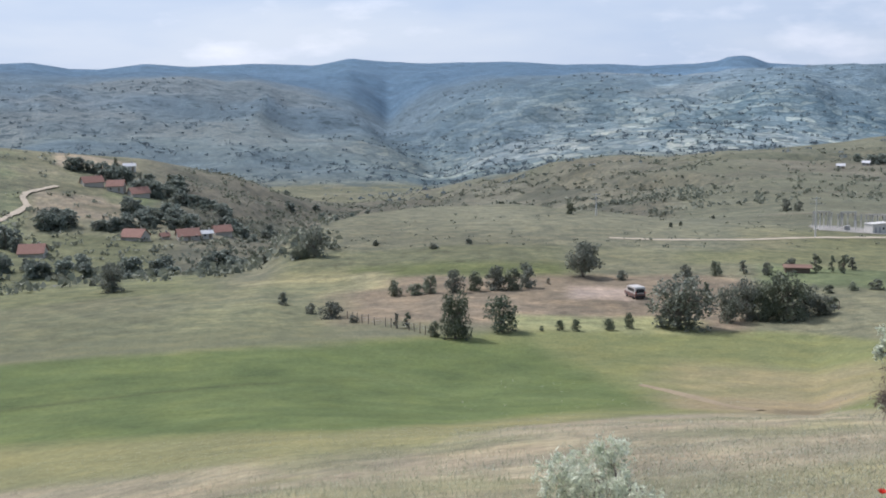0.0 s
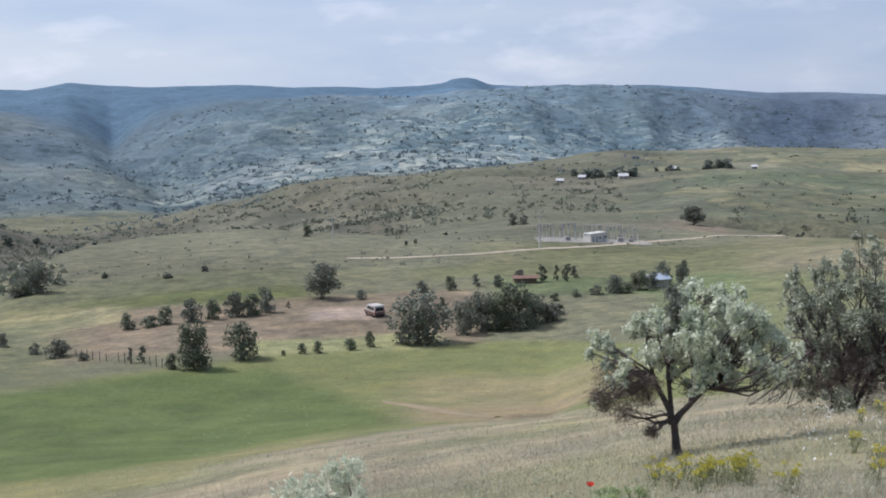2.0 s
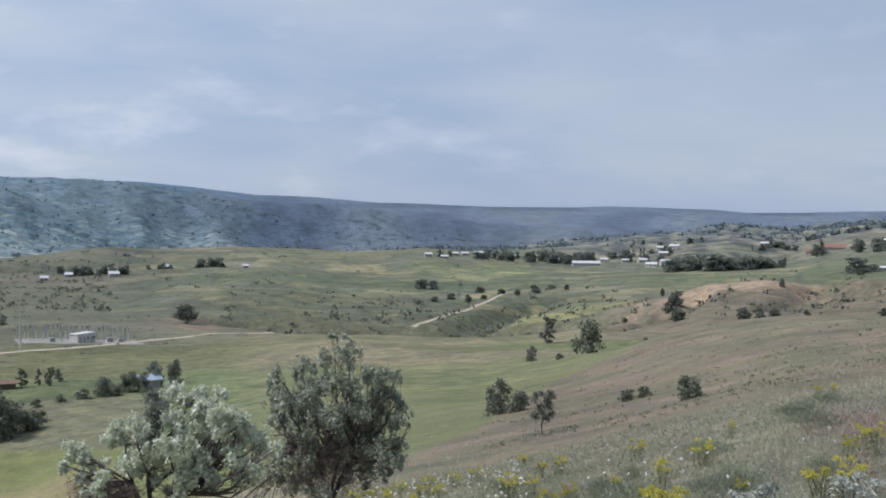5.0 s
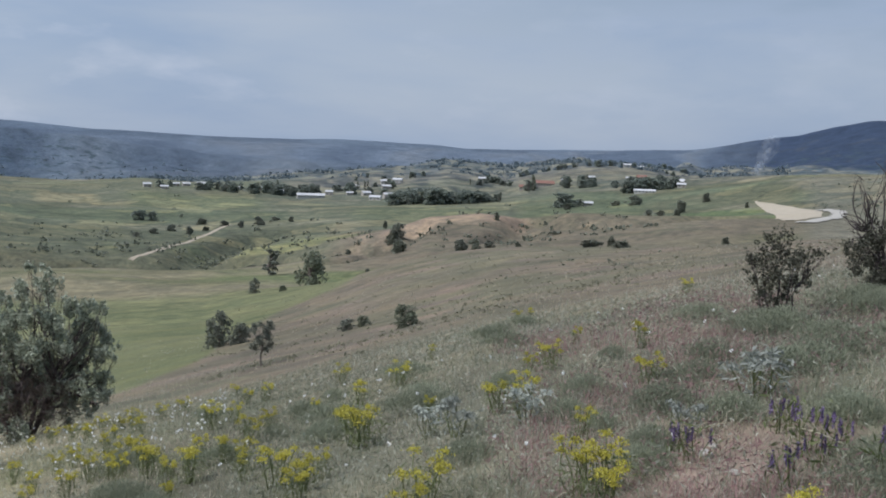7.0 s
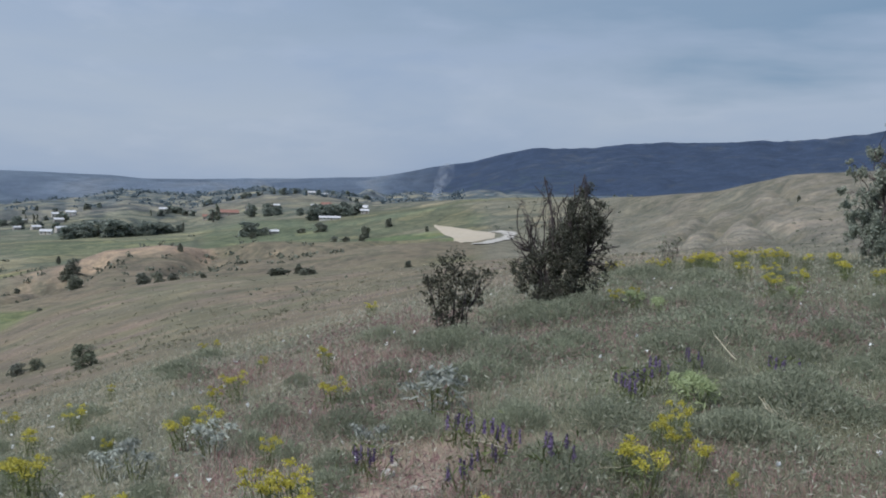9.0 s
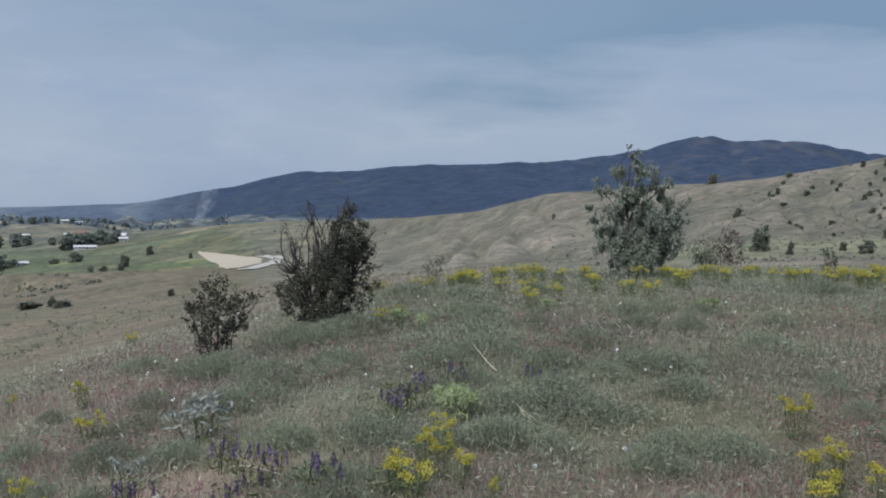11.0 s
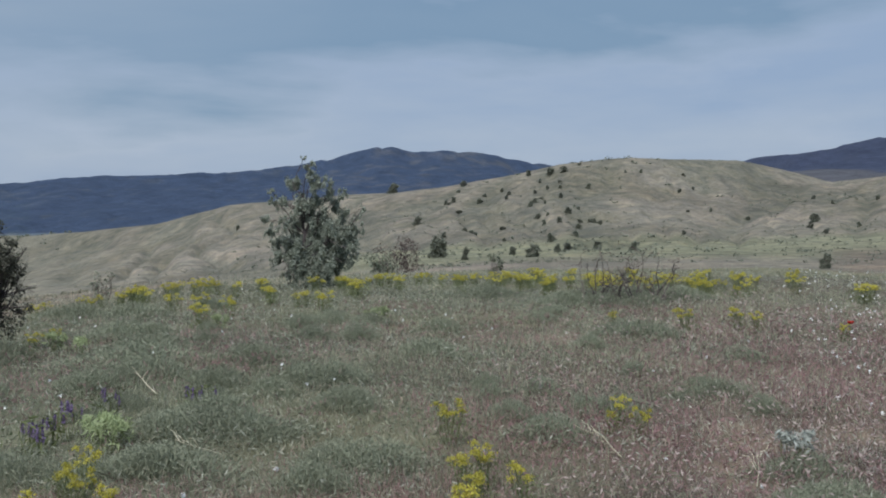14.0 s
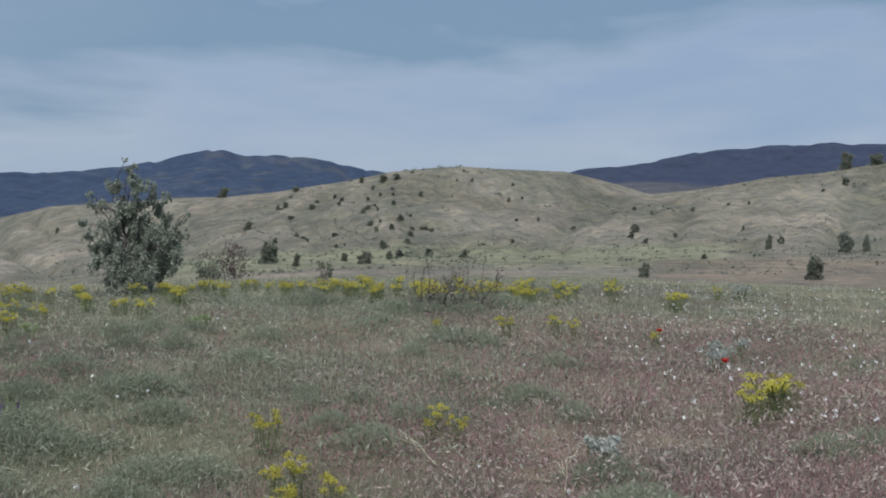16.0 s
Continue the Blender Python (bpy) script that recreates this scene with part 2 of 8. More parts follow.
def part(name, data, material, parent=None, label=""):
    """Links a mesh or a bmesh as one object, under a thing or a part if there is one."""
    if isinstance(data, bmesh.types.BMesh):
        bm, data = data, bpy.data.meshes.new(name)
        bm.to_mesh(data)
        bm.free()
    if material is not None and not data.materials:
        data.materials.append(material)
    ob = new(name, data)
    if parent is not None:
        ob.parent = parent
    return tagged(ob, label)


def smooth(ob):
    ob.data.polygons.foreach_set("use_smooth", [True] * len(ob.data.polygons))
    return ob


def tubes(chains, sides=6):
    """Tapered tubes along chains of (point, radius): points and quads."""
    verts, faces, base = [], [], 0
    ang = np.linspace(0, 2 * np.pi, sides, endpoint=False)
    for chain in chains:
        pts = np.array([c[0] for c in chain], float)
        rad = np.array([c[1] for c in chain], float)
        along = np.gradient(pts, axis=0)
        along /= np.linalg.norm(along, axis=1)[:, None] + 1e-9
        ref = np.where(np.abs(along[:, 2:3]) > 0.9, [[1.0, 0, 0]], [[0, 0, 1.0]])
        u = np.cross(along, ref)
        u /= np.linalg.norm(u, axis=1)[:, None] + 1e-9
        v = np.cross(along, u)
        ring = pts[:, None] + rad[:, None, None] * (np.cos(ang)[None, :, None] * u[:, None] + np.sin(ang)[None, :, None] * v[:, None])
        verts.append(ring.reshape(-1, 3))
        k = np.arange(sides)
        for i in range(len(pts) - 1):
            a = base + i * sides
            faces.append(np.stack([a + k, a + (k + 1) % sides, a + sides + (k + 1) % sides, a + sides + k], 1))
        base += len(pts) * sides
    return np.concatenate(verts), np.concatenate(faces)


def leaves(rng, centres, length, width, droop=0.0):
    """Small diamond leaves at the given points, each turned its own way."""
    n = len(centres)
    d = rng.normal(size=(n, 3))
    d[:, 2] -= droop
    d /= np.linalg.norm(d, axis=1)[:, None]
    s = np.cross(d, rng.normal(size=(n, 3)))
    s /= np.linalg.norm(s, axis=1)[:, None] + 1e-9
    up = np.cross(d, s)
    size = rng.uniform(0.65, 1.35, (n, 1))
    l, w = d * length * size, s * width * size
    v = np.stack([centres - l / 2, centres + w / 2 + up * width * 0.25, centres + l / 2, centres - w / 2 + up * width * 0.25], 1)
    return v.reshape(-1, 3), np.arange(4 * n).reshape(n, 4)


def limb(rng, a, b, r0, r1, sag=0.12, n=6):
    """A crooked, tapering limb from a to b."""
    a, b = np.array(a, float), np.array(b, float)
    s = np.linspace(0, 1, n)[:, None]
    span = np.linalg.norm(b - a)
    bend = np.sin(np.pi * s) * rng.normal(size=3) * span * sag + np.sin(2 * np.pi * s) * rng.normal(size=3) * span * sag * 0.5
    return [(p, r0 + (r1 - r0) * float(q)) for p, q in zip(a + (b - a) * s + bend, s[:, 0] ** 0.8)]


def plant(name, label, category, stems, clumps, per, leaf, leaf_mat, rng, group="", fork=0.3, wood=0.05, bark=None, droop=0.0, bare=(), shell_fill=0.5, sides=6, twigs=3, joints=6, tufts=10, crown="crown", trunk="trunk"):
    """A tree or bush at the origin: stems are trunks (foot, top, radius); clumps are (x, y, z, radius) of leaf, each carried by a limb."""
    root = new(name)
    tagged(root, label, category, group)
    chains = []
    tops = []
    for foot, top, r in stems:
        ch = limb(rng, foot, top, r, r * 0.65, 0.06, 6)
        chains.append([(ch[0][0] + np.array([0, 0, -0.06]), r * 1.35)] + ch[1:])
        tops.append(ch)
    pts = []
    for cx, cy, cz, cr in tuple(clumps) + tuple(bare):
        c = np.array([cx, cy, cz])
        ch = min(tops, key=lambda q: np.linalg.norm(q[-1][0] - c))
        k = len(ch) - 1 if rng.random() > fork else rng.integers(max(1, len(ch) // 2), len(ch))
        start, r = ch[k]
        arm = limb(rng, start, c, min(r * 0.6, wood), wood * 0.2, 0.1, joints)
        chains.append(arm)
        for _ in range(twigs):
            q = arm[rng.integers(1, len(arm))][0]
            e = c + rng.normal(size=3) * cr * 0.55
            chains.append(limb(rng, q, e, wood * 0.28, wood * 0.07, 0.12, 4 if joints > 4 else 3))
    for cx, cy, cz, cr in clumps:
        n = max(6, int(per * cr ** 2))
        d = rng.normal(size=(n, 3))
        d /= np.linalg.norm(d, axis=1)[:, None]
        r = cr * (shell_fill + (1 - shell_fill) * rng.random((n, 1))) * rng.uniform(0.75, 1.12, (n, 1))
        if shell_fill < 0.2:
            knots = rng.normal(size=(tufts, 3)) * cr * 0.55
            pts.append(np.array([cx, cy, cz]) + knots[rng.integers(0, tufts, n)] + rng.normal(size=(n, 3)) * cr * np.array([0.19, 0.19, 0.27]))
            continue
        pts.append(np.array([cx, cy, cz]) + d * r * np.array([1, 1, 0.85]))
    small = [ch for ch in chains[len(stems):] if ch[0][1] < wood * 0.4]
    smooth(part(trunk, mesh_from(trunk, *tubes(chains[:len(stems)], sides)), bark or BARK, root))
    big = [ch for ch in chains[len(stems):] if ch[0][1] >= wood * 0.4]
    if big:
        tagged(smooth(part("branch", mesh_from("branch", *tubes(big, sides)), bark or BARK, root)), kind="stuff")
    if small:
        tagged(part("twig", mesh_from("twig", *tubes(small, 3)), bark or BARK, root), kind="stuff")
    part(crown, mesh_from(crown, *leaves(rng, np.concatenate(pts), leaf[0], leaf[1], droop)), leaf_mat, root)
    return root


def cloud_of_clumps(rng, n, width, bottom, top, shape=1.0, r=(0.16, 0.26)):
    """Leaf clumps that fill an uneven crown between two heights. shape: below 1 narrows to the top."""
    out = []
    for k in range(n):
        s = (k + rng.random()) / n
        z = bottom + (top - bottom) * s
        env = math.sin(math.pi * min(0.98, (0.16 + 0.76 * s ** shape))) ** 0.45
        a, q = rng.random() * 6.283, rng.random() ** 0.5
        rad = width / 2 * rng.uniform(*r) * 2
        reach = max(0.0, width / 2 * env - rad * 0.35) * q
        out.append((math.cos(a) * reach, math.sin(a) * reach, z - rad * 0.4, rad * rng.uniform(0.8, 1.15)))
    return out


# ---- lie of the land: each line runs round the viewpoint as (bearing, distance, elevation seen from the eye) ----
EYE = 1.6
BEARINGS = (-60, -35, -24, -12, 0, 10, 20, 28, 36, 44, 52, 60, 70, 80, 90, 100, 110, 120, 132, 145, 170)
LANDFORMS = {}
LANDFORMS["knoll"] = ((13,) * 21, (-23, -23, -23, -22.5, -22.3, -22, -20.5, -18.4, -16.6, -15, -13.2, -11, -9, -7.3, -6.7, -6.6, -6.8, -6.8, -7, -7, -7))
LANDFORMS["hillside_foot"] = ((36, 36, 36, 38, 40, 36, 38, 35, 32, 30, 28, 26, 24, 24, 24, 24, 24, 24, 24, 24, 24),
                     (-21.6, -21.6, -21.5, -20.2, -19.2, -18.3, -17, -16, -14.8, -13.6, -11.6, -9.6, -7.5, -5.5, -4.25, -3.9, -3.8, -3.75, -4.1, -4.2, -4.2))
LANDFORMS["near_field"] = ((130, 130, 130, 130, 139, 150, 150, 120, 100, 85, 80, 80, 70, 60, 45, 42, 40, 40, 40, 40, 40),
                  (-14, -14, -14, -14.2, -13.9, -13.2, -13, -13, -12.5, -11.3, -9.7, -7.6, -6.2, -4.5, -3.7, -3.4, -3.2, -3.1, -3.4, -3.4, -3.4))
LANDFORMS["basin"] = ((200, 200, 200, 215, 215, 215, 215, 220, 220, 190, 178, 170, 166, 165, 163, 155, 138, 125, 118, 110, 100, 90, 85, 90, 80, 80, 80),
             (-11.2, -11.2, -11.2, -10.6, -9.8, -9.9, -9.6, -9.4, -8.6, -8.9, -8.2, -7.4, -6.45, -5.72, -5.42, -5.4, -5.28, -5.02, -4.72, -4.4, -4.2, -3.6, -3.2, -3, -3.3, -3.2, -3.2),
             (-60, -35, -24, -12, 0, 10, 20, 28, 36, 44, 48, 51.3, 54, 57.4, 60.5, 63.6, 68, 72.5, 75.4, 80, 90, 100, 110, 120, 132, 145, 170))
LANDFORMS["first_rise"] = ((260, 260, 255, 262, 275, 300, 335, 370, 365, 345, 340, 340, 350, 330, 310, 290, 260, 230, 200, 180, 150, 140, 150, 140, 140, 140),
                  (-10.1, -10.1, -10, -9.67, -8.5, -7.6, -7.0, -6.66, -6.5, -6.8, -7.1, -7.05, -7.2, -6.9, -6.95, -7.2, -6.9, -6.1, -4.8, -3.9, -2.4, -1.9, -1.8, -1.7, -1.5, -1.5),
                  (-60, -24, -12, -10, -8.8, -6.9, -4.4, -0.7, 3.7, 8.6, 12.2, 20, 28, 36, 44, 52, 60, 70, 80, 90, 100, 110, 120, 132, 145, 170))
LANDFORMS["hollow"] = ((310, 310, 310, 330, 520, 430, 480, 450, 420, 420, 430, 430, 430, 430, 430, 425, 420, 410, 400, 400, 400, 260, 210, 190, 200, 190, 190, 190),
              (-10, -10, -10, -10.2, -8.0, -7.4, -5.9, -6.2, -7.1, -7.0, -6.3, -5.5, -4.8, -4.05, -3.88, -4.15, -3.8, -3.75, -3.6, -3.65, -3.4, -2.6, -1.2, -0.4, -0.6, -0.3, 0, 0),
              (-60, -35, -24, -12, 0, 10, 20, 28, 36, 44, 48, 50.6, 54, 56, 58.9, 61.1, 63.5, 66.5, 70.7, 74.7, 80, 90, 100, 110, 120, 132, 145, 170))
LANDFORMS["second_rise"] = ((400, 400, 400, 420, 700, 620, 740, 770, 770, 770, 785, 800, 840, 860, 860, 700, 650, 600, 600, 600, 560, 340, 270, 230, 250, 240, 240, 240),
                   (-7.7, -7.7, -7.7, -8.1, -7.1, -5.7, -4.6, -4.27, -4.14, -4.19, -4.06, -3.9, -3.55, -3.3, -3.3, -4.3, -4.6, -4.4, -4.25, -3.5, -2.4, -1.2, -0.1, 1.1, 0.7, 1, 1.5, 1.5),
                   (-60, -35, -24, -12, 0, 9, 11.4, 13.4, 16.5, 19.6, 23.5, 25.2, 27, 30.6, 33.6, 37, 44, 52, 60, 70, 80, 90, 100, 110, 120, 132, 145, 170))
LANDFORMS["back_valley"] = ((1250, 1250, 1250, 1250, 1250, 1300, 1450, 2000, 2100, 1900, 1650, 1600, 1550, 1500, 1500, 1500, 1500, 1500, 1500, 1200, 1200, 1000, 1000, 1000, 1000, 1000),
                   (-4.3, -4.3, -4.4, -5.6, -5.5, -3.8, -3.2, -2.7, -2.3, -1.95, -1.55, -1.25, -0.87, -1.35, -0.95, -0.85, -0.9, -1.25, -1.2, -1, 0, 1, 0.8, 1, 1.5, 1.5),
                   (-60, -35, -24, -12, 0, 10, 20, 28, 36, 44, 49, 54, 57, 60.3, 64, 65.8, 68, 70.6, 80, 90, 100, 110, 120, 132, 145, 170))
# crest of the plateau and of the bare hills: bearing, distance, elevation
PLATEAU_NORTH = ((-60, 620, -2.9), (-22.8, 620, -2.92), (-19.3, 640, -3.34), (-15.7, 660, -3.85), (-13.7, 670, -4.37), (-11.1, 700, -5.06), (-8.7, 720, -5.88), (-6.9, 740, -6.42), (-5, 760, -6.7), (-2.6, 820, -6.3), (-0.4, 900, -5.95),
                 (1.8, 950, -5.11), (4.6, 950, -4.3), (7, 930, -4.0), (9.8, 920, -3.85), (12, 910, -3.95), (15, 900, -3.55), (17.5, 900, -3.33), (21.1, 1000, -2.95), (22.6, 1040, -2.64), (24.1, 1080, -2.46), (27, 1130, -2.58), (29.8, 1150, -2.45), (33.6, 1150, -2.43), (37.9, 1110, -2.5),
                 (40.7, 1080, -2.3), (45, 1030, -2.5), (48.7, 960, -2.75), (54, 900, -3.0), (60.4, 900, -2.85), (63.5, 880, -2.5), (68, 860, -2.3), (71, 840, -1.95), (75, 800, -1.4), (79, 760, -1.35))
HILL_CREST = ((84.8, 520, -1.05),
                 (88.4, 440, -0.62), (92.1, 410, 0.36), (94.6, 390, 0.56), (98.5, 350, 0.94), (101.7, 330, 1.05), (103.6, 320, 1.25), (107, 300, 1.8), (110.2, 285, 2.5),
                 (112.3, 280, 2.72), (113.9, 280, 2.77), (116.4, 285, 2.67), (119.4, 295, 2.6), (121.3, 315, 2.08), (124, 340, 1.35), (126.9, 320, 1.67), (129.8, 300, 2.2),
                 (132.6, 295, 2.45), (135.7, 290, 2.96), (150, 290, 3.2), (175, 290, 3.2))
PLATEAU_CREST = PLATEAU_NORTH + HILL_CREST
# lower spur of the far mountains, then their skyline
LOW_HILLS = ((-60, 1800, -3.1), (-22.8, 1800, -3.09), (-17.9, 1800, -2.75), (-14.5, 1800, -2.55), (-11.5, 1800, -2.48), (-7.7, 1800, -3.08), (-4.3, 1850, -3.01), (-2.8, 1900, -3.39), (-0.7, 1900, -4.5), (0.6, 1850, -4.3),
             (2.4, 1850, -3.48), (4.9, 1850, -2.71), (8, 1850, -2.32), (12.7, 1850, -1.9), (20, 1900, -2.2), (28, 2250, -1.9), (36, 2400, -1.9), (44, 2500, -1.5), (52, 2500, -1.45), (60, 2550, -1.3), (70, 2550, -1.0), (80, 1850, -0.8),
             (90, 1650, -0.45), (100, 1650, 0.5), (110, 1550, 1.1), (124, 1550, 1.3), (175, 1550, 1.6))
SPUR = ((-60, 2900, 0.7), (-22.5, 2900, 0.78), (-17.1, 2900, 0.57), (-13.4, 2850, 0.7), (-10.5, 2800, 0.4), (-6.7, 2700, -0.34), (-4.9, 2650, -0.88), (-3.7, 2600, -1.64), (-2.8, 2600, -2.2), (-1.8, 2600, -1.25), (0, 2600, -0.49), (2.8, 2600, 0.2), (6.7, 2600, 0.5),
        (11.2, 2600, 0.6), (14, 2600, 0.7), (17.4, 2600, 0.95), (20, 2600, 1.04),
        (22.5, 2600, 1.12), (25.7, 2600, 0.84), (29.5, 2650, 0.42), (35, 2700, 0.1), (39, 2700, -0.2), (44, 2800, -0.7), (52, 2800, -0.75), (60, 2900, -0.7), (70, 2900, -0.6), (80, 2300, -0.2),
        (90, 2200, 0.3), (100, 2200, 1.2), (110, 2200, 1.3), (124, 2200, 1.9), (145, 2200, 1.8), (175, 2200, 1.8))
SKYLINE_LEFT = ((-60, 1.2), (-22.6, 1.24), (-21.1, 1.27), (-19.2, 0.93), (-17.8, 0.91), (-15.5, 1.19), (-13.3, 1.02), (-10.1, 1.1), (-6.8, 1.05), (-4.8, 1.42), (-2.9, 1.21), (-0.7, 1.13),
           (3.5, 1.22), (6.6, 1.07), (8.9, 1.12), (11, 1.0), (13.5, 1.1), (14.7, 1.22), (15.2, 1.44), (15.9, 1.5), (16.4, 1.42), (17.2, 1.1), (20.1, 0.95), (25.7, 1.0), (28.1, 0.85))
SKYLINE_MIDDLE = ((31.7, 0.52), (35, 0.52), (38, 0.36), (44, 0.32),
           (48, 0.36), (51, 0.36), (56.1, 0.12), (58, -0.1), (62, -0.16), (69.7, -0.12), (72.4, 0.24), (75.6, 0.73), (78.6, 1.4), (81, 1.58), (84, 2.0), (88.5, 2.05))
SKYLINE = SKYLINE_LEFT + SKYLINE_MIDDLE
SKYLINE_RIGHT = ((88.5, 2.05), (92.6, 2.23), (96.3, 2.6), (99.3, 3.17), (100.2, 3.4), (101, 3.4), (101.6, 3.22), (103.9, 3.2), (106.8, 2.83), (108.5, 2.4), (114, 1.9), (118, 2.2), (120, 2.48),
                 (123.9, 2.98), (125.4, 3.4), (127.7, 3.56), (129.7, 3.7), (133.3, 3.78), (136, 3.6), (145, 3.5), (175, 3.4))
# lift of the whole country round the viewpoint, fitted to the camera's view: bearing, degrees
TILT = ((-60, 0.6), (-10, 0.58), (0, 0.4), (10, 0.2), (19, 0.0), (28, -0.17), (36, -0.36), (45, -0.55), (49, -0.58), (55, -0.4), (63, -0.13), (70, 0.06), (77, 0.27), (88, 0.26), (100, 0.23), (124, 0.16), (175, 0.16))


def column(line, k):
    return np.array([row[k] for row in line], float)


def smooth_noise(x, y, scale, seed, octaves=3):
    """Value noise on a plane, -1 to 1."""
    total, amp, norm = np.zeros(np.shape(x)), 1.0, 0.0
    for o in range(octaves):
        u, v = np.asarray(x) / scale * 2 ** o + 17.3 * seed, np.asarray(y) / scale * 2 ** o - 9.1 * seed
        iu, iv = np.floor(u), np.floor(v)
        fu, fv = u - iu, v - iv
        fu, fv = fu * fu * (3 - 2 * fu), fv * fv * (3 - 2 * fv)

        def rnd(a, b):
            s = np.sin(a * 127.1 + b * 311.7 + seed * 74.7) * 43758.5453
            return 2 * (s - np.floor(s)) - 1
        total = total + amp * ((rnd(iu, iv) * (1 - fu) + rnd(iu + 1, iv) * fu) * (1 - fv) + (rnd(iu, iv + 1) * (1 - fu) + rnd(iu + 1, iv + 1) * fu) * fv)
        norm, amp = norm + amp, amp * 0.5
    return total / norm


# ravines: width, depth, then their course as (bearing, distance)
RAVINES = (
    (34, 9.0, ((31, 452), (34.2, 440), (37, 438), (40, 440), (43, 442), (46, 428), (49, 402), (52, 392))),
    (26, 6.5, ((42.5, 445), (44, 480), (45.5, 540), (47, 600))),
    (13, 4.0, ((55.6, 432), (54.6, 390), (53.2, 345), (51.5, 330))),
    (15, 4.0, ((62, 430), (61.2, 385), (59.5, 350))),
    (26, 5.0, ((62, 400), (66, 380), (70, 395), (73, 430))),
    (32, 4.0, ((-11.5, 455), (-8.8, 550), (-7.3, 640), (-5.7, 720), (-3, 850), (0, 950))),
    (46, 11.0, ((13, 640), (10.7, 690), (8, 760), (5, 900), (3, 1100))),
    (44, 7.0, ((23, 900), (20, 862), (17, 850), (14, 850), (11.5, 865), (9, 900))),
)


def within(value, lo, hi, edge):
    return np.clip((value - lo) / edge + 0.5, 0, 1) * np.clip((hi - value) / edge + 0.5, 0, 1)


def ravine_depth(x, y):
    """Metres by which the ravines are cut into the land."""
    x, y = x + 9 * smooth_noise(x, y, 35, 61, 2), y + 9 * smooth_noise(x, y, 35, 62, 2)
    deep = np.zeros(np.shape(x))
    for width, depth, course in RAVINES:
        pts = [(r * math.sin(radians(b)), r * math.cos(radians(b))) for b, r in course]
        near = np.full(np.shape(x), 1e9)
        for (ax, ay), (bx, by) in zip(pts[:-1], pts[1:]):
            s = np.clip(((x - ax) * (bx - ax) + (y - ay) * (by - ay)) / ((bx - ax) ** 2 + (by - ay) ** 2), 0, 1)
            near = np.minimum(near, np.hypot(x - ax - s * (bx - ax), y - ay - s * (by - ay)))
        bed = np.clip(1.25 - near / (width * 0.62), 0, 1)
        deep = np.maximum(deep, depth * bed * bed * (3 - 2 * bed))
    return deep


def gully_cut(x, y):
    """How deep a place lies in a ravine, 0 to 1."""
    return np.clip(ravine_depth(x, y) / 6, 0, 1)


def hill_runnel(b, r, x, y):
    """Runnels down the bare hills: 1 in their beds, 0 on the ribs between."""
    bend = 2.5 * smooth_noise(x, y, 60, 8, 2)
    return np.clip(1 - 2.6 * np.abs(smooth_noise(b + bend, np.log(r + 1) * 5, 2.6, 31, 2)), 0, 1)


def mountain_spur(b, r, x, y):
    """Spurs of the far mountains: 1 on their backs, 0 in the dells between."""
    wind = 1.6 * smooth_noise(x, y, 600, 93, 2)
    return np.clip(1 - np.abs(smooth_noise(b + wind, np.log(r + 1) * 3.0, 5.0, 95, 2)) * 2.4, 0, 1)


BEAR = np.concatenate([np.arange(-180, -28, 4.0), np.arange(-28, 139, 0.275), np.arange(139, 180.5, 4.1)])
RING = np.concatenate([[0.0, 0.6, 1.2], np.geomspace(2.0, 40, 58)[:-1], np.geomspace(40, 180, 108)[:-1], np.geomspace(180, 760, 132)[:-1], np.geomspace(760, 1250, 34)[:-1], np.geomspace(1250, 4700, 118)])


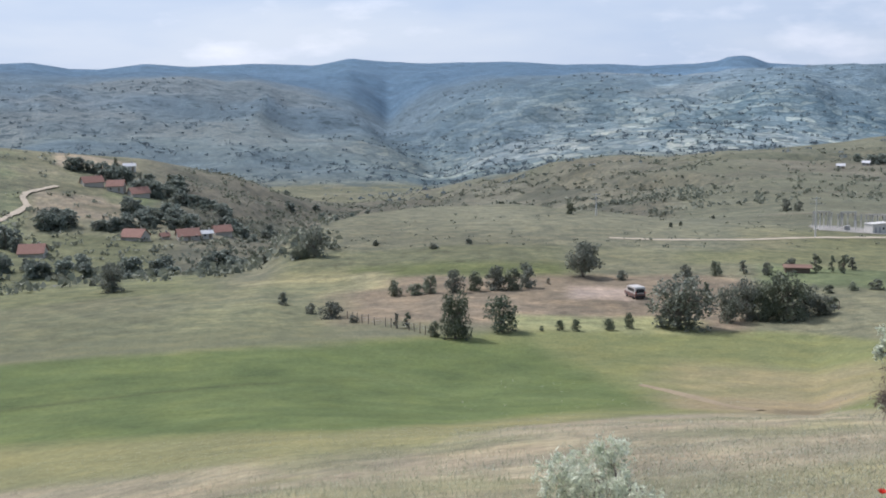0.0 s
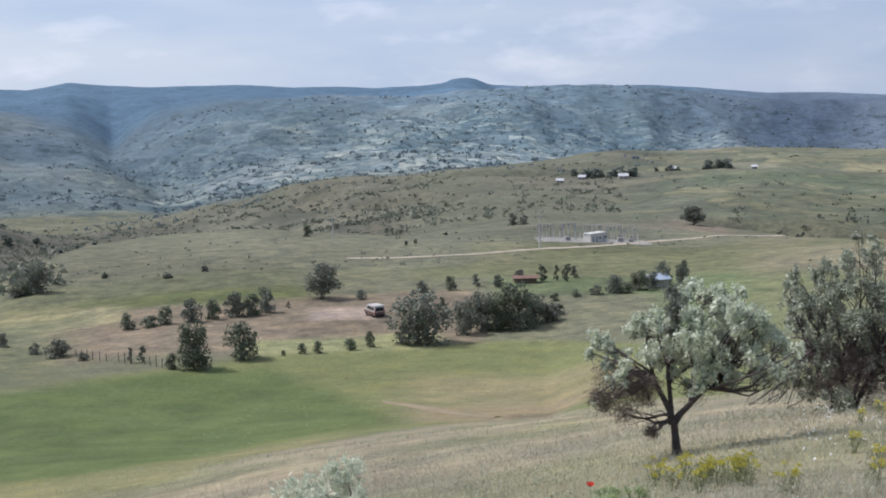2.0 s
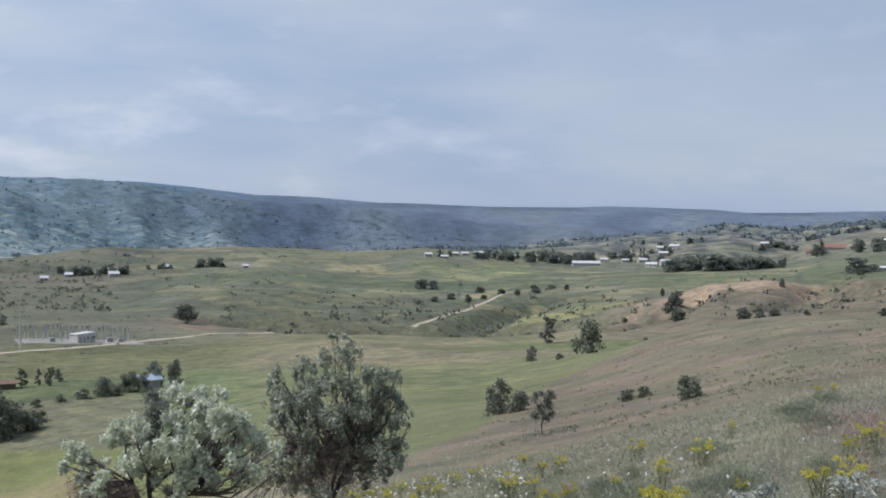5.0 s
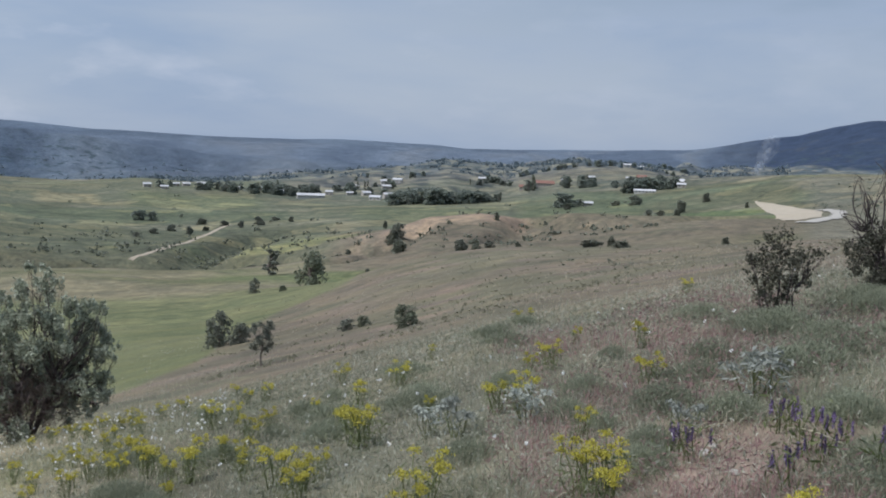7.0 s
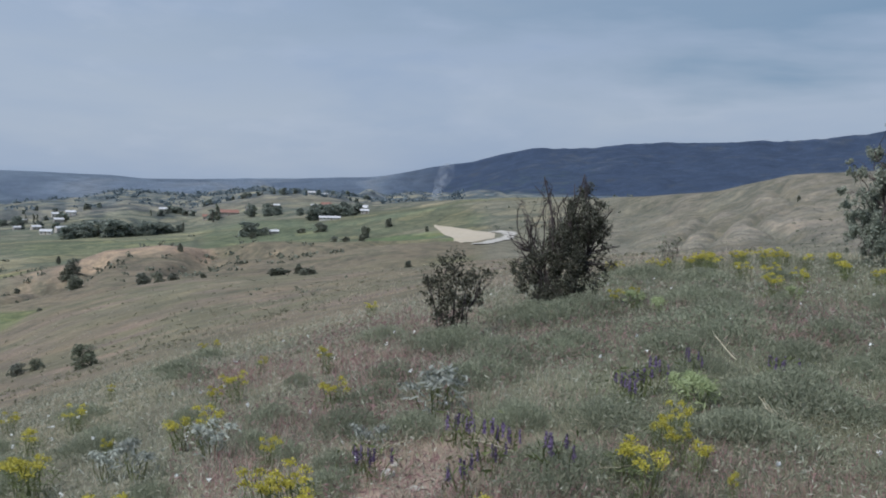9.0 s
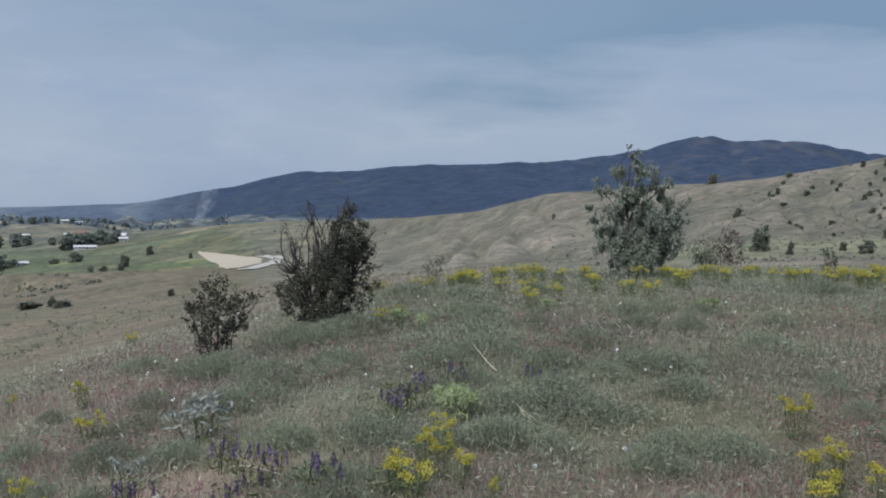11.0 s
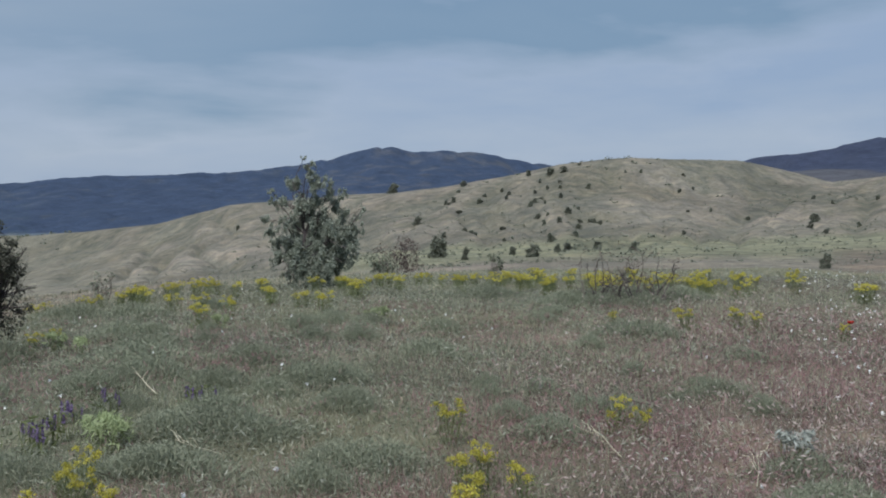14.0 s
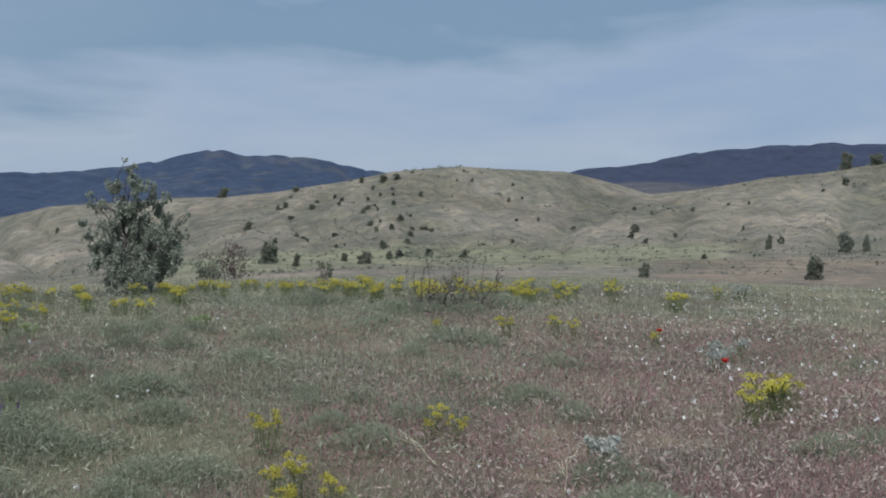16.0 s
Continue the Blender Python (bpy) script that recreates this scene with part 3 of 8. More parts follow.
def lay_land():
    """Height of the land on the grid of bearings and rings."""
    b = np.clip(np.where(BEAR < -120, 175, BEAR), -60, 175)
    dist, rise = [np.full(b.shape, 0.01), np.full(b.shape, 5.0)], [np.full(b.shape, 0.0), None]
    near = EYE + 13 * np.tan(np.radians(np.interp(b, BEARINGS, LANDFORMS["knoll"][1])))
    rise[1] = near * 0.3
    names = ("knoll", "hillside_foot", "near_field", "basin", "first_rise", "hollow", "second_rise")
    tilt = np.interp(b, column(TILT, 0), column(TILT, 1))
    rise[1] = rise[1] + 5 * np.radians(tilt) * 1.08

    def add(d, e):
        dist.append(d)
        rise.append(EYE + d * np.tan(np.radians(e + tilt)))
    for n in names:
        at = LANDFORMS[n][2] if len(LANDFORMS[n]) > 2 else BEARINGS
        add(np.interp(b, at, LANDFORMS[n][0]), np.interp(b, at, LANDFORMS[n][1]))
    add(np.interp(b, column(PLATEAU_CREST, 0), column(PLATEAU_CREST, 1)), np.interp(b, column(PLATEAU_CREST, 0), column(PLATEAU_CREST, 2)))
    n = "back_valley"
    add(np.interp(b, LANDFORMS[n][2], LANDFORMS[n][0]), np.interp(b, LANDFORMS[n][2], LANDFORMS[n][1]))
    add(np.interp(b, column(LOW_HILLS, 0), column(LOW_HILLS, 1)), np.interp(b, column(LOW_HILLS, 0), column(LOW_HILLS, 2)))
    add(np.interp(b, column(SPUR, 0), column(SPUR, 1)), np.interp(b, column(SPUR, 0), column(SPUR, 2)))
    sky = np.where(b < 88.5, np.interp(b, column(SKYLINE, 0), column(SKYLINE, 1)), np.interp(b, column(SKYLINE_RIGHT, 0), column(SKYLINE_RIGHT, 1)))
    far = np.interp(b, (-60, 40, 60, 75, 85, 175), (4300, 4300, 4400, 3600, 3300, 3300))
    add(far * 0.75 + 0.25 * dist[-1], sky - np.interp(b, (-60, 40, 60, 75, 85, 175), (0.5, 0.3, 0.2, 0.4, 0.6, 0.6)))
    add(far, sky + np.interp(b, (90, 100, 140), (0.0, 0.16, 0.16)))
    add(np.full(b.shape, 4750.0), sky - 1.0)
    u, h = np.log(np.array(dist) + 8), np.array(rise)
    # monotone cubic through the lines, bearing by bearing
    du = np.diff(u, axis=0)
    m = np.diff(h, axis=0) / du
    g = np.zeros_like(h)
    same = m[1:] * m[:-1] > 0
    w1, w2 = 2 * du[1:] + du[:-1], du[1:] + 2 * du[:-1]
    with np.errstate(divide="ignore", invalid="ignore"):
        g[1:-1] = np.where(same, (w1 + w2) / (w1 / m[:-1] + w2 / m[1:]), 0)
    g[0], g[-1] = m[0] * 0, m[-1]
    r = np.log(RING + 8)
    out = np.zeros((len(RING), len(b)))
    for k in range(len(u) - 1):
        s = (r[:, None] - u[k][None]) / du[k][None]
        here = (s >= 0) & (s < 1) if k < len(u) - 2 else (s >= 0)
        if k == 0:
            here |= s < 0
        s = np.clip(s, 0, 1)
        val = h[k] * (2 * s ** 3 - 3 * s ** 2 + 1) + g[k] * du[k] * (s ** 3 - 2 * s ** 2 + s) + h[k + 1] * (3 * s ** 2 - 2 * s ** 3) + g[k + 1] * du[k] * (s ** 3 - s ** 2)
        out = np.where(here, val, out)
    x, y = RING[:, None] * np.sin(np.radians(BEAR)), RING[:, None] * np.cos(np.radians(BEAR))
    bump = np.interp(RING, (0, 5, 30, 100, 300, 700, 1200, 2000, 3300, 4000, 4700), (0, 0.03, 0.1, 0.25, 0.5, 2.5, 5, 7, 10, 5, 5))[:, None]
    size = np.interp(RING, (0, 40, 300, 1500, 4700), (2, 9, 40, 160, 300))[:, None]
    for lo, hi, sc, sd in ((0, 60, 4.0, 2), (40, 500, 30.0, 3), (400, 1700, 110.0, 4), (1300, 6000, 260.0, 5)):
        fade = np.clip((RING - lo) / (0.3 * lo + 1), 0, 1) * np.clip((hi - RING) / (0.3 * hi), 0, 1)
        out = out + bump * fade[:, None] * smooth_noise(x, y, sc, sd, 3)
    roll = np.clip((BEAR - 46) / 6, 0, 1) * np.clip((82 - BEAR) / 6, 0, 1)
    out = out + roll[None] * (np.clip((RING - 1000) / 300, 0, 1) * np.clip((2600 - RING) / 500, 0, 1))[:, None] * 11 * smooth_noise(x, y, 230, 37, 2)
    folds = np.clip((BEAR - 30) / 8, 0, 1) * np.clip((76 - BEAR) / 6, 0, 1)
    out = out + folds[None] * (np.clip((RING - 1350) / 300, 0, 1) * np.clip((3500 - RING) / 700, 0, 1))[:, None] * 24 * smooth_noise(x, y, 380, 53, 3)
    dale = np.clip((BEAR - 32) / 5, 0, 1) * np.clip((74 - BEAR) / 6, 0, 1)
    out = out + dale[None] * (np.clip((RING - 200) / 60, 0, 1) * np.clip((620 - RING) / 160, 0, 1))[:, None] * 3.0 * smooth_noise(x, y, 62, 39, 2)
    rough = within(BEAR[None], -16, 13, 4) * within(RING[:, None], 470, 960, 90)
    out = out + rough * (2.6 * smooth_noise(x, y, 48, 101, 3) - 3.0 * np.clip(1 - 3 * np.abs(smooth_noise(x, y, 90, 103, 2)), 0, 1))
    out = out - ravine_depth(x, y)
    # gullies that run down the bare hills and the mountain sides
    fall = np.log(RING + 1)[:, None]
    brow = np.interp(BEAR, column(PLATEAU_CREST, 0), column(PLATEAU_CREST, 1))[None]
    flank = np.clip((RING[:, None] / brow - 0.45) / 0.15, 0, 1) * np.clip((1.0 - RING[:, None] / brow) / 0.1, 0, 1) * np.clip((BEAR[None] - 80) / 6, 0, 1)
    out = out - flank * hill_runnel(BEAR[None], RING[:, None], x, y) ** 1.3 * np.interp(BEAR, (80, 86, 98, 106, 175), (1.8, 2.6, 2.4, 1.5, 1.5))[None]
    fine = np.clip(1 - 2.4 * np.abs(smooth_noise(BEAR[None] + 1.2 * smooth_noise(x, y, 25, 18, 2), fall * 4, 0.9, 41, 2)), 0, 1)
    out = out - flank * fine ** 1.5 * 0.9
    far_g = 1 - np.abs(smooth_noise(BEAR[None] + 2 * smooth_noise(x, y, 500, 9, 2), fall * 14, 2.0, 33, 4)) * 2.2
    out = out - (np.clip((RING - 1400) / 500, 0, 1) * np.clip((4100 - RING) / 900, 0, 1))[:, None] * np.clip(far_g, 0, 1) ** 2 * np.where(BEAR[None] > 70, 9, 6)
    # spurs and dells between the valley and the crest of the far mountains
    crest = np.interp(BEAR, column(SPUR, 0), column(SPUR, 1))[None]
    off = 1 - np.exp(-((RING[:, None] - crest) / 260) ** 2)
    slope = (np.clip((RING - 1750) / 350, 0, 1) * np.clip((4000 - RING) / 500, 0, 1))[:, None] * off * (BEAR[None] < 72)
    out = out + slope * (20 * smooth_noise(x, y, 420, 45, 2) + 16 * (np.abs(smooth_noise(x, y, 240, 47, 3)) - 0.3))
    hills = (np.clip((RING - 1300) / 250, 0, 1) * np.clip((2500 - RING) / 400, 0, 1))[:, None] * np.clip((34 - BEAR) / 8, 0, 1)[None]
    out = out + hills * 15 * (0.55 - np.abs(smooth_noise(x, y, 330, 91, 2)) * 2.2)
    spurs = mountain_spur(BEAR[None], RING[:, None], x, y)
    out = out + slope * np.clip((3700 - RING) / 700, 0, 1)[:, None] * np.interp(BEAR, (32, 42, 66, 73), (22, 27, 27, 0))[None] * (spurs - 0.45)
    return out


HEIGHT = lay_land()


def ground(x, y):
    """Height of the ground at a place."""
    b, r = np.degrees(np.arctan2(x, y)), np.hypot(x, y)
    j = np.clip(np.searchsorted(BEAR, b) - 1, 0, len(BEAR) - 2)
    i = np.clip(np.searchsorted(RING, r) - 1, 0, len(RING) - 2)
    s, t = (b - BEAR[j]) / (BEAR[j + 1] - BEAR[j]), np.clip((r - RING[i]) / (RING[i + 1] - RING[i]), 0, 1)
    return (HEIGHT[i, j] * (1 - s) + HEIGHT[i, j + 1] * s) * (1 - t) + (HEIGHT[i + 1, j] * (1 - s) + HEIGHT[i + 1, j + 1] * s) * t


def spot(bearing, distance):
    """A place on the ground by its bearing and distance from the viewpoint."""
    x, y = distance * math.sin(radians(bearing)), distance * math.cos(radians(bearing))
    return Vector((x, y, float(ground(x, y))))




# ---- plant cover of the land, with far haze and relief shade painted in ----
def cover_colours():
    b, r = np.broadcast_arrays(BEAR[None, :], RING[:, None])
    x, y = r * np.sin(np.radians(b)), r * np.cos(np.radians(b))
    n_small, n_mid = smooth_noise(x, y, 3.0, 11), smooth_noise(x, y, 28.0, 12)
    col = np.empty(b.shape + (3,))
    col[:] = (0.148, 0.151, 0.10)

    def lay(mask, colour, strength=1.0):
        k = np.clip(mask * strength, 0, 1)[..., None]
        col[:] = col * (1 - k) + np.array(colour) * k
    bj, rj = b + 0.5 * n_mid + 0.15 * n_small, r * (1 + 0.03 * n_mid + 0.012 * n_small)
    foot = np.interp(b, BEARINGS, LANDFORMS["hillside_foot"][0])
    field = np.interp(b, BEARINGS, LANDFORMS["near_field"][0])
    # hill meadow: dry grass with greener and purplish stands
    meadow = within(rj, -9, foot * 1.15, 6)
    lay(meadow, (0.122, 0.114, 0.084))
    lay(meadow * np.clip(n_small * 1.4 + n_mid, 0, 1), (0.112, 0.122, 0.082), 0.8)
    near_brome = np.clip((13 - r + 3 * n_small) / 4, 0.15, 1)
    lay(meadow * near_brome * within(bj, 107, 162, 12), (0.082, 0.064, 0.058), 0.85)
    lay(meadow * near_brome * within(bj, 105, 162, 12) * np.clip(0.25 - n_small, 0, 1), (0.108, 0.08, 0.074), 0.8)
    lay(meadow * within(b, 58, 112, 18), (0.118, 0.126, 0.088), 0.7)
    lay(meadow * within(b, -99, 42, 10), (0.252, 0.232, 0.16), 0.92)
    steep = within(rj, 9, 92, 6) * within(b, -99, 40, 6) * (1 - np.clip((rj - np.interp(b, (-24, -10, 4, 11, 20, 29, 40), (50, 40, 62, 78, 88, 60, 60))) / 5 + 0.5, 0, 1))
    n_veg = smooth_noise(x, y, 5.0, 83, 3)
    lay(steep, (0.252, 0.23, 0.16), 0.9)
    lay(steep * np.clip(n_veg * 3, 0, 1), (0.182, 0.184, 0.108), 0.75)
    lay(steep * np.clip(-n_veg * 3 - 0.4, 0, 1), (0.285, 0.245, 0.178), 0.6)
    lay(meadow * np.clip(smooth_noise(x, y, 1.1, 19, 2) * 3 - 1.2, 0, 1), (0.27, 0.225, 0.17), 0.6)
    lay(meadow * within(b, 52, 77, 8), (0.175, 0.168, 0.125), 0.7)
    # brown shoulder of the hill
    lay(within(bj, 43, 92, 4) * within(rj, 26, 175, 22), (0.185, 0.158, 0.115), 0.85)
    lay(within(bj, 43, 92, 4) * within(rj, 26, 175, 22) * np.clip(n_mid * 2 + n_small, 0, 1), (0.165, 0.165, 0.105), 0.8)
    lay(within(bj, 60, 92, 6) * within(rj, 90, 230, 40) * np.clip(0.6 + n_mid, 0, 1), (0.211, 0.199, 0.137), 0.6)
    n_tuft = smooth_noise(x, y, 6.0, 71, 3)
    lay(within(bj, 43, 92, 4) * within(rj, 26, 200, 22) * np.clip(n_tuft * 3 - 0.3, 0, 1), (0.15, 0.148, 0.098), 0.7)
    lay(within(bj, 43, 92, 4) * within(rj, 26, 200, 22) * np.clip(-n_tuft * 3 - 0.5, 0, 1), (0.235, 0.19, 0.15), 0.6)
    # green crop on the slope below: a lush dark stand, thin and yellow towards its edges
    edge = np.interp(b, (-60, -24, -17, -10, -1, 4, 7, 11, 17, 20, 23, 29, 36, 42, 46), (52, 52, 46, 40, 42, 62, 70, 78, 89, 88, 74, 60, 58, 68, 80))
    crop = within(bj, -99, 46, 1.6) * np.clip((rj - edge) / 6 + 0.5, 0, 1) * np.clip((field * 1.03 - r) / 4 + 0.5, 0, 1)
    lush_from = np.interp(b, (-60, -24, -15, -6, 3.5, 10, 13), (74, 73, 65, 59, 75, 85, 91))
    lush_to = np.interp(b, (-60, -23.5, -15, -6, 0, 4.5, 8, 10, 13, 14), (138, 138, 130, 135, 141, 138, 117, 103, 92, 80))
    lush = crop * np.clip((rj - lush_from) / 9 + 0.5, 0, 1) * np.clip((lush_to - r - 2.5 * n_small) / np.interp(b, (0, 6), (5, 16)) + 0.5, 0, 1) * np.clip((14 - b) / 4, 0, 1)
    lay(crop, (0.160, 0.176, 0.080))
    lay(crop * np.clip(n_mid * 1.6 + 0.3 * n_small, 0, 1), (0.135, 0.162, 0.068), 0.7)
    lay(crop * np.clip(0.2 - n_mid, 0, 1) * within(b, 22, 46, 4), (0.165, 0.175, 0.08), 0.7)
    lay(lush, (0.094, 0.128, 0.050), 0.92)
    bands = smooth_noise(b * 2.0, r - 0.35 * b, 7.0, 73, 3)
    lay(lush * np.clip(bands * 2, 0, 1), (0.122, 0.154, 0.064), 0.55)
    lay(lush * np.clip(-bands * 2 - 0.2, 0, 1), (0.07, 0.096, 0.04), 0.5)
    lay(crop * np.clip((lush_from - rj) / 8 + 0.4, 0, 1) * within(b, -99, 9, 4) * np.clip(0.75 + 0.8 * n_mid, 0, 1), (0.208, 0.198, 0.106), 0.8)
    lay(crop * np.clip((r - lush_to) / 4, 0, 1) * within(b, -99, 2, 4) * np.clip(0.5 + n_mid, 0, 1), (0.152, 0.162, 0.078), 0.7)
    lay(crop * np.exp(-((r - 108 - 0.5 * b - 1.5 * n_mid) / 0.9) ** 2) * within(b, -26, -9, 2), (0.06, 0.075, 0.035), 0.6)
    lay(within(bj, -14.5, -6.5, 2) * within(rj, 141, 178, 9) * np.clip(0.7 + n_mid, 0, 1), (0.192, 0.19, 0.102), 0.8)
    lay(within(bj, -99, -9.5, 2) * within(rj, 186, 204, 7) * np.clip(0.6 + n_mid, 0, 1), (0.178, 0.155, 0.104), 0.8)
    lay(within(bj, -99, -13, 2) * within(rj, 208, 252, 8), (0.155, 0.168, 0.078), 0.8)
    # thin, bleached ground round the trail
    lay(within(bj, 11.5, 24, 3) * within(rj, 92, 127, 10) * np.clip(0.75 + n_mid + 0.4 * n_small, 0, 1), (0.242, 0.212, 0.125), 0.85)
    lay(within(bj, 12.5, 22, 2) * within(rj, 86, 100, 5) * np.clip(0.8 + n_mid, 0, 1), (0.262, 0.212, 0.14), 0.8)
    lay(within(bj, 17.8, 20.6, 0.6) * within(rj, 86, 91, 2.5), (0.125, 0.108, 0.075), 0.7)
    # ploughed plot, sown strips, stubble
    lay(within(bj, -7, 16.5, 1.2) * within(rj, 153, 206, 6), (0.186, 0.156, 0.114))
    lay(within(bj, 3.5, 14, 1.5) * within(rj, 149, 162, 4), (0.234, 0.245, 0.128))
    lay(within(bj, 7, 10.5, 1) * within(rj, 178, 192, 4), (0.347, 0.288, 0.244), 0.8)
    lay(within(bj, -9, 7, 1.5) * within(rj, 205, 250, 8), (0.108, 0.126, 0.056))
    lay(within(bj, -11, -3, 1.5) * within(rj, 190, 215, 6), (0.245, 0.233, 0.140))
    lay(within(bj, 8, 40, 1) * within(rj, 226, 318, 7), (0.142, 0.15, 0.084))
    lay(within(bj, 17, 31, 1) * within(rj, 196, 226, 6), (0.123, 0.150, 0.080))
    lay(within(bj, 26, 48, 2) * within(rj, 120, 235, 14), (0.129, 0.160, 0.082))
    lay(within(bj, 36, 54, 2) * within(rj, 190, 310, 20), (0.210, 0.194, 0.137))
    lay(within(bj, 24, 34, 2) * within(rj, 345, 420, 18), (0.250, 0.207, 0.172))
    # pastures of the rises
    rise = within(rj, 300, 1400, 40) * within(b, -99, 80, 4)
    lay(rise * within(b, -6, 34, 3) * within(r, 300, 760, 90), (0.135, 0.142, 0.088), 0.9)
    strips = smooth_noise(b * 22, r * 0.9, 60.0, 17, 2)
    lay(rise * within(r, 430, 1300, 120) * within(b, 24, 80, 3) * np.clip(strips * 3, 0, 1), (0.152, 0.172, 0.113))
    lay(rise * within(r, 520, 1300, 100) * within(b, 24, 80, 3) * np.clip(-strips * 3 - 0.6, 0, 1), (0.285, 0.258, 0.192), 0.7)
    lay(within(bj, 72, 80, 1) * within(rj, 400, 470, 12), (0.135, 0.174, 0.089))
    lay(within(bj, 52, 62, 1.5) * within(rj, 290, 345, 20), (0.236, 0.232, 0.131))
    lay(within(bj, 59, 66, 2) * within(rj, 225, 330, 30), (0.258, 0.203, 0.163), 0.9)
    lay(within(bj, 34, 57, 2) * within(rj, 318, 430, 22), (0.125, 0.122, 0.082), 0.8)
    lay(within(bj, 44, 60, 2) * within(rj, 232, 320, 24) * np.clip(0.3 + n_mid * 2, 0, 1), (0.13, 0.125, 0.085), 0.8)
    lay(within(bj, 58, 67, 1.5) * within(rj, 205, 300, 25), (0.215, 0.165, 0.12), 0.8)
    lay(within(bj, 59, 63, 1) * within(rj, 300, 345, 14), (0.33, 0.26, 0.185), 0.8)
    lay(within(bj, 66, 79, 1.5) * within(rj, 215, 390, 30), (0.155, 0.15, 0.095), 0.8)
    # hamlet's fields on the hill to the west
    lay(within(b + 0.1 * n_mid, -21.4, -16.3, 0.25) * within(r * (1 + 0.01 * n_mid), 452, 500, 6), (0.25, 0.22, 0.165))
    lay(within(b + 0.1 * n_mid, -20.2, -16.2, 0.3) * within(r * (1 + 0.01 * n_mid), 566, 640, 9), (0.27, 0.235, 0.175))
    lay(within(b + 0.1 * n_mid, -17.8, -14.6, 0.3) * within(r, 488, 512, 6), (0.125, 0.155, 0.082))
    lay(within(b + 0.1 * n_mid, -13.7, -9.6, 0.3) * within(r, 460, 535, 8), (0.165, 0.175, 0.12))
    lay(within(bj, -14, -7, 0.8) * within(rj, 430, 490, 9), (0.162, 0.186, 0.119))
    lay(within(bj, -60, -22, 0.8) * within(rj, 420, 600, 14), (0.152, 0.176, 0.108), 0.8)
    lay(within(bj, -16, 0, 2) * within(rj, 540, 900, 30), (0.145, 0.145, 0.108), 0.8)
    lay(within(b + 2 * n_small, 66, 78, 3) * within(r + 0.5 * n_small, 5.2, 7.6, 0.8), (0.24, 0.195, 0.155), 0.75)
    lay(within(b, 69.5, 74, 1.2) * within(r, 5.7, 7.0, 0.5), (0.33, 0.26, 0.21), 0.8)
    behind = within(b, 48, 82, 4) * within(r, 980, 2250, 250)
    lay(behind, (0.132, 0.138, 0.136), 0.9)
    # scrubby ground of the rises and of the hamlet's hill
    rough_ground = within(b, -60, 34, 3) * within(r, 430, 1350, 120)
    tuft = smooth_noise(x, y, 24.0, 27, 3)
    lay(rough_ground * np.clip(tuft * 3, 0, 1), (0.115, 0.12, 0.085), 0.75)
    lay(rough_ground * np.clip(-tuft * 3 - 0.6, 0, 1), (0.20, 0.19, 0.138), 0.6)
    lay(within(bj, -60, -6, 2) * within(rj, 262, 420, 20), (0.12, 0.135, 0.075), 0.7)
    lay(within(bj, -9, 3, 2) * within(rj, 420, 950, 50), (0.14, 0.145, 0.108), 0.7)
    lay(within(b, -10, 19, 2) * within(r, 255, np.interp(b, (-10, -4, 4, 10, 14, 19), (265, 335, 366, 345, 350, 430)), 14), (0.168, 0.168, 0.108), 0.85)
    lay(within(b, -10, 8, 2) * within(r, 275, 330, 30) * np.clip(n_mid * 2, 0, 1), (0.19, 0.185, 0.14), 0.6)
    lay(within(b, 22, 62, 4) * within(r, 335, 1150, 40), (0.168, 0.173, 0.125), 0.65)
    # ravines of the middle ground: brown banks, scrub in the beds
    patches = (
        (25, 35, 388, 460, 0.9, (0.19, 0.155, 0.122)), (35.5, 38.6, 828, 922, 0.5, (0.32, 0.28, 0.175)), (28.4, 32.4, 850, 892, 0.5, (0.29, 0.27, 0.195)), (28, 48.5, 690, 782, 1.0, (0.134, 0.154, 0.10)),
        (31, 42, 466, 640, 1.2, (0.108, 0.118, 0.082)), (45.4, 49.4, 445, 550, 0.8, (0.205, 0.215, 0.115)), (33, 49.5, 332, 412, 1.0, (0.19, 0.168, 0.132)), (33, 50, 250, 330, 1.4, (0.152, 0.172, 0.10)))
    more_patches = (
        (51, 61, 300, 540, 1.6, (0.175, 0.148, 0.115)), (61, 73, 225, 372, 1.6, (0.172, 0.155, 0.112)), (69.4, 73.7, 402, 610, 0.4, (0.128, 0.168, 0.082)), (61, 68, 560, 800, 1.0, (0.138, 0.158, 0.098)),
        (9.3, 12.3, 828, 852, 0.4, (0.32, 0.285, 0.21)), (-8, 16, 250, 372, 1.4, (0.128, 0.135, 0.098)), (-9.6, -5, 198, 223, 0.6, (0.235, 0.225, 0.125)), (55, 59.5, 500, 560, 0.7, (0.29, 0.225, 0.165)),
        (52, 60, 640, 790, 1.0, (0.16, 0.175, 0.108)), (40, 47, 800, 930, 1.0, (0.17, 0.185, 0.112)))
    for b0, b1, r0, r1, soft_edge, tint in patches + more_patches:
        lay(within(bj, b0, b1, soft_edge) * within(rj, r0, r1, 0.035 * r0), tint, 0.8)
    for side_at, turn in ((44.6, 0.006), (47.6, 0.008), (50.2, 0.007)):
        lay(np.exp(-((b - side_at - turn * (r - 470)) / 0.22) ** 2) * within(r, 450, 620, 40), (0.26, 0.215, 0.155), 0.5)
    # ravines: brown banks, scrub in the beds
    ravine = gully_cut(x, y)
    lay(np.clip(ravine * 4, 0, 1) * np.clip(1.6 - ravine * 2.2, 0, 1), (0.175, 0.152, 0.115), 0.6)
    lay(np.clip(ravine * 2.4 - 0.9, 0, 1), (0.10, 0.11, 0.08), 0.8)
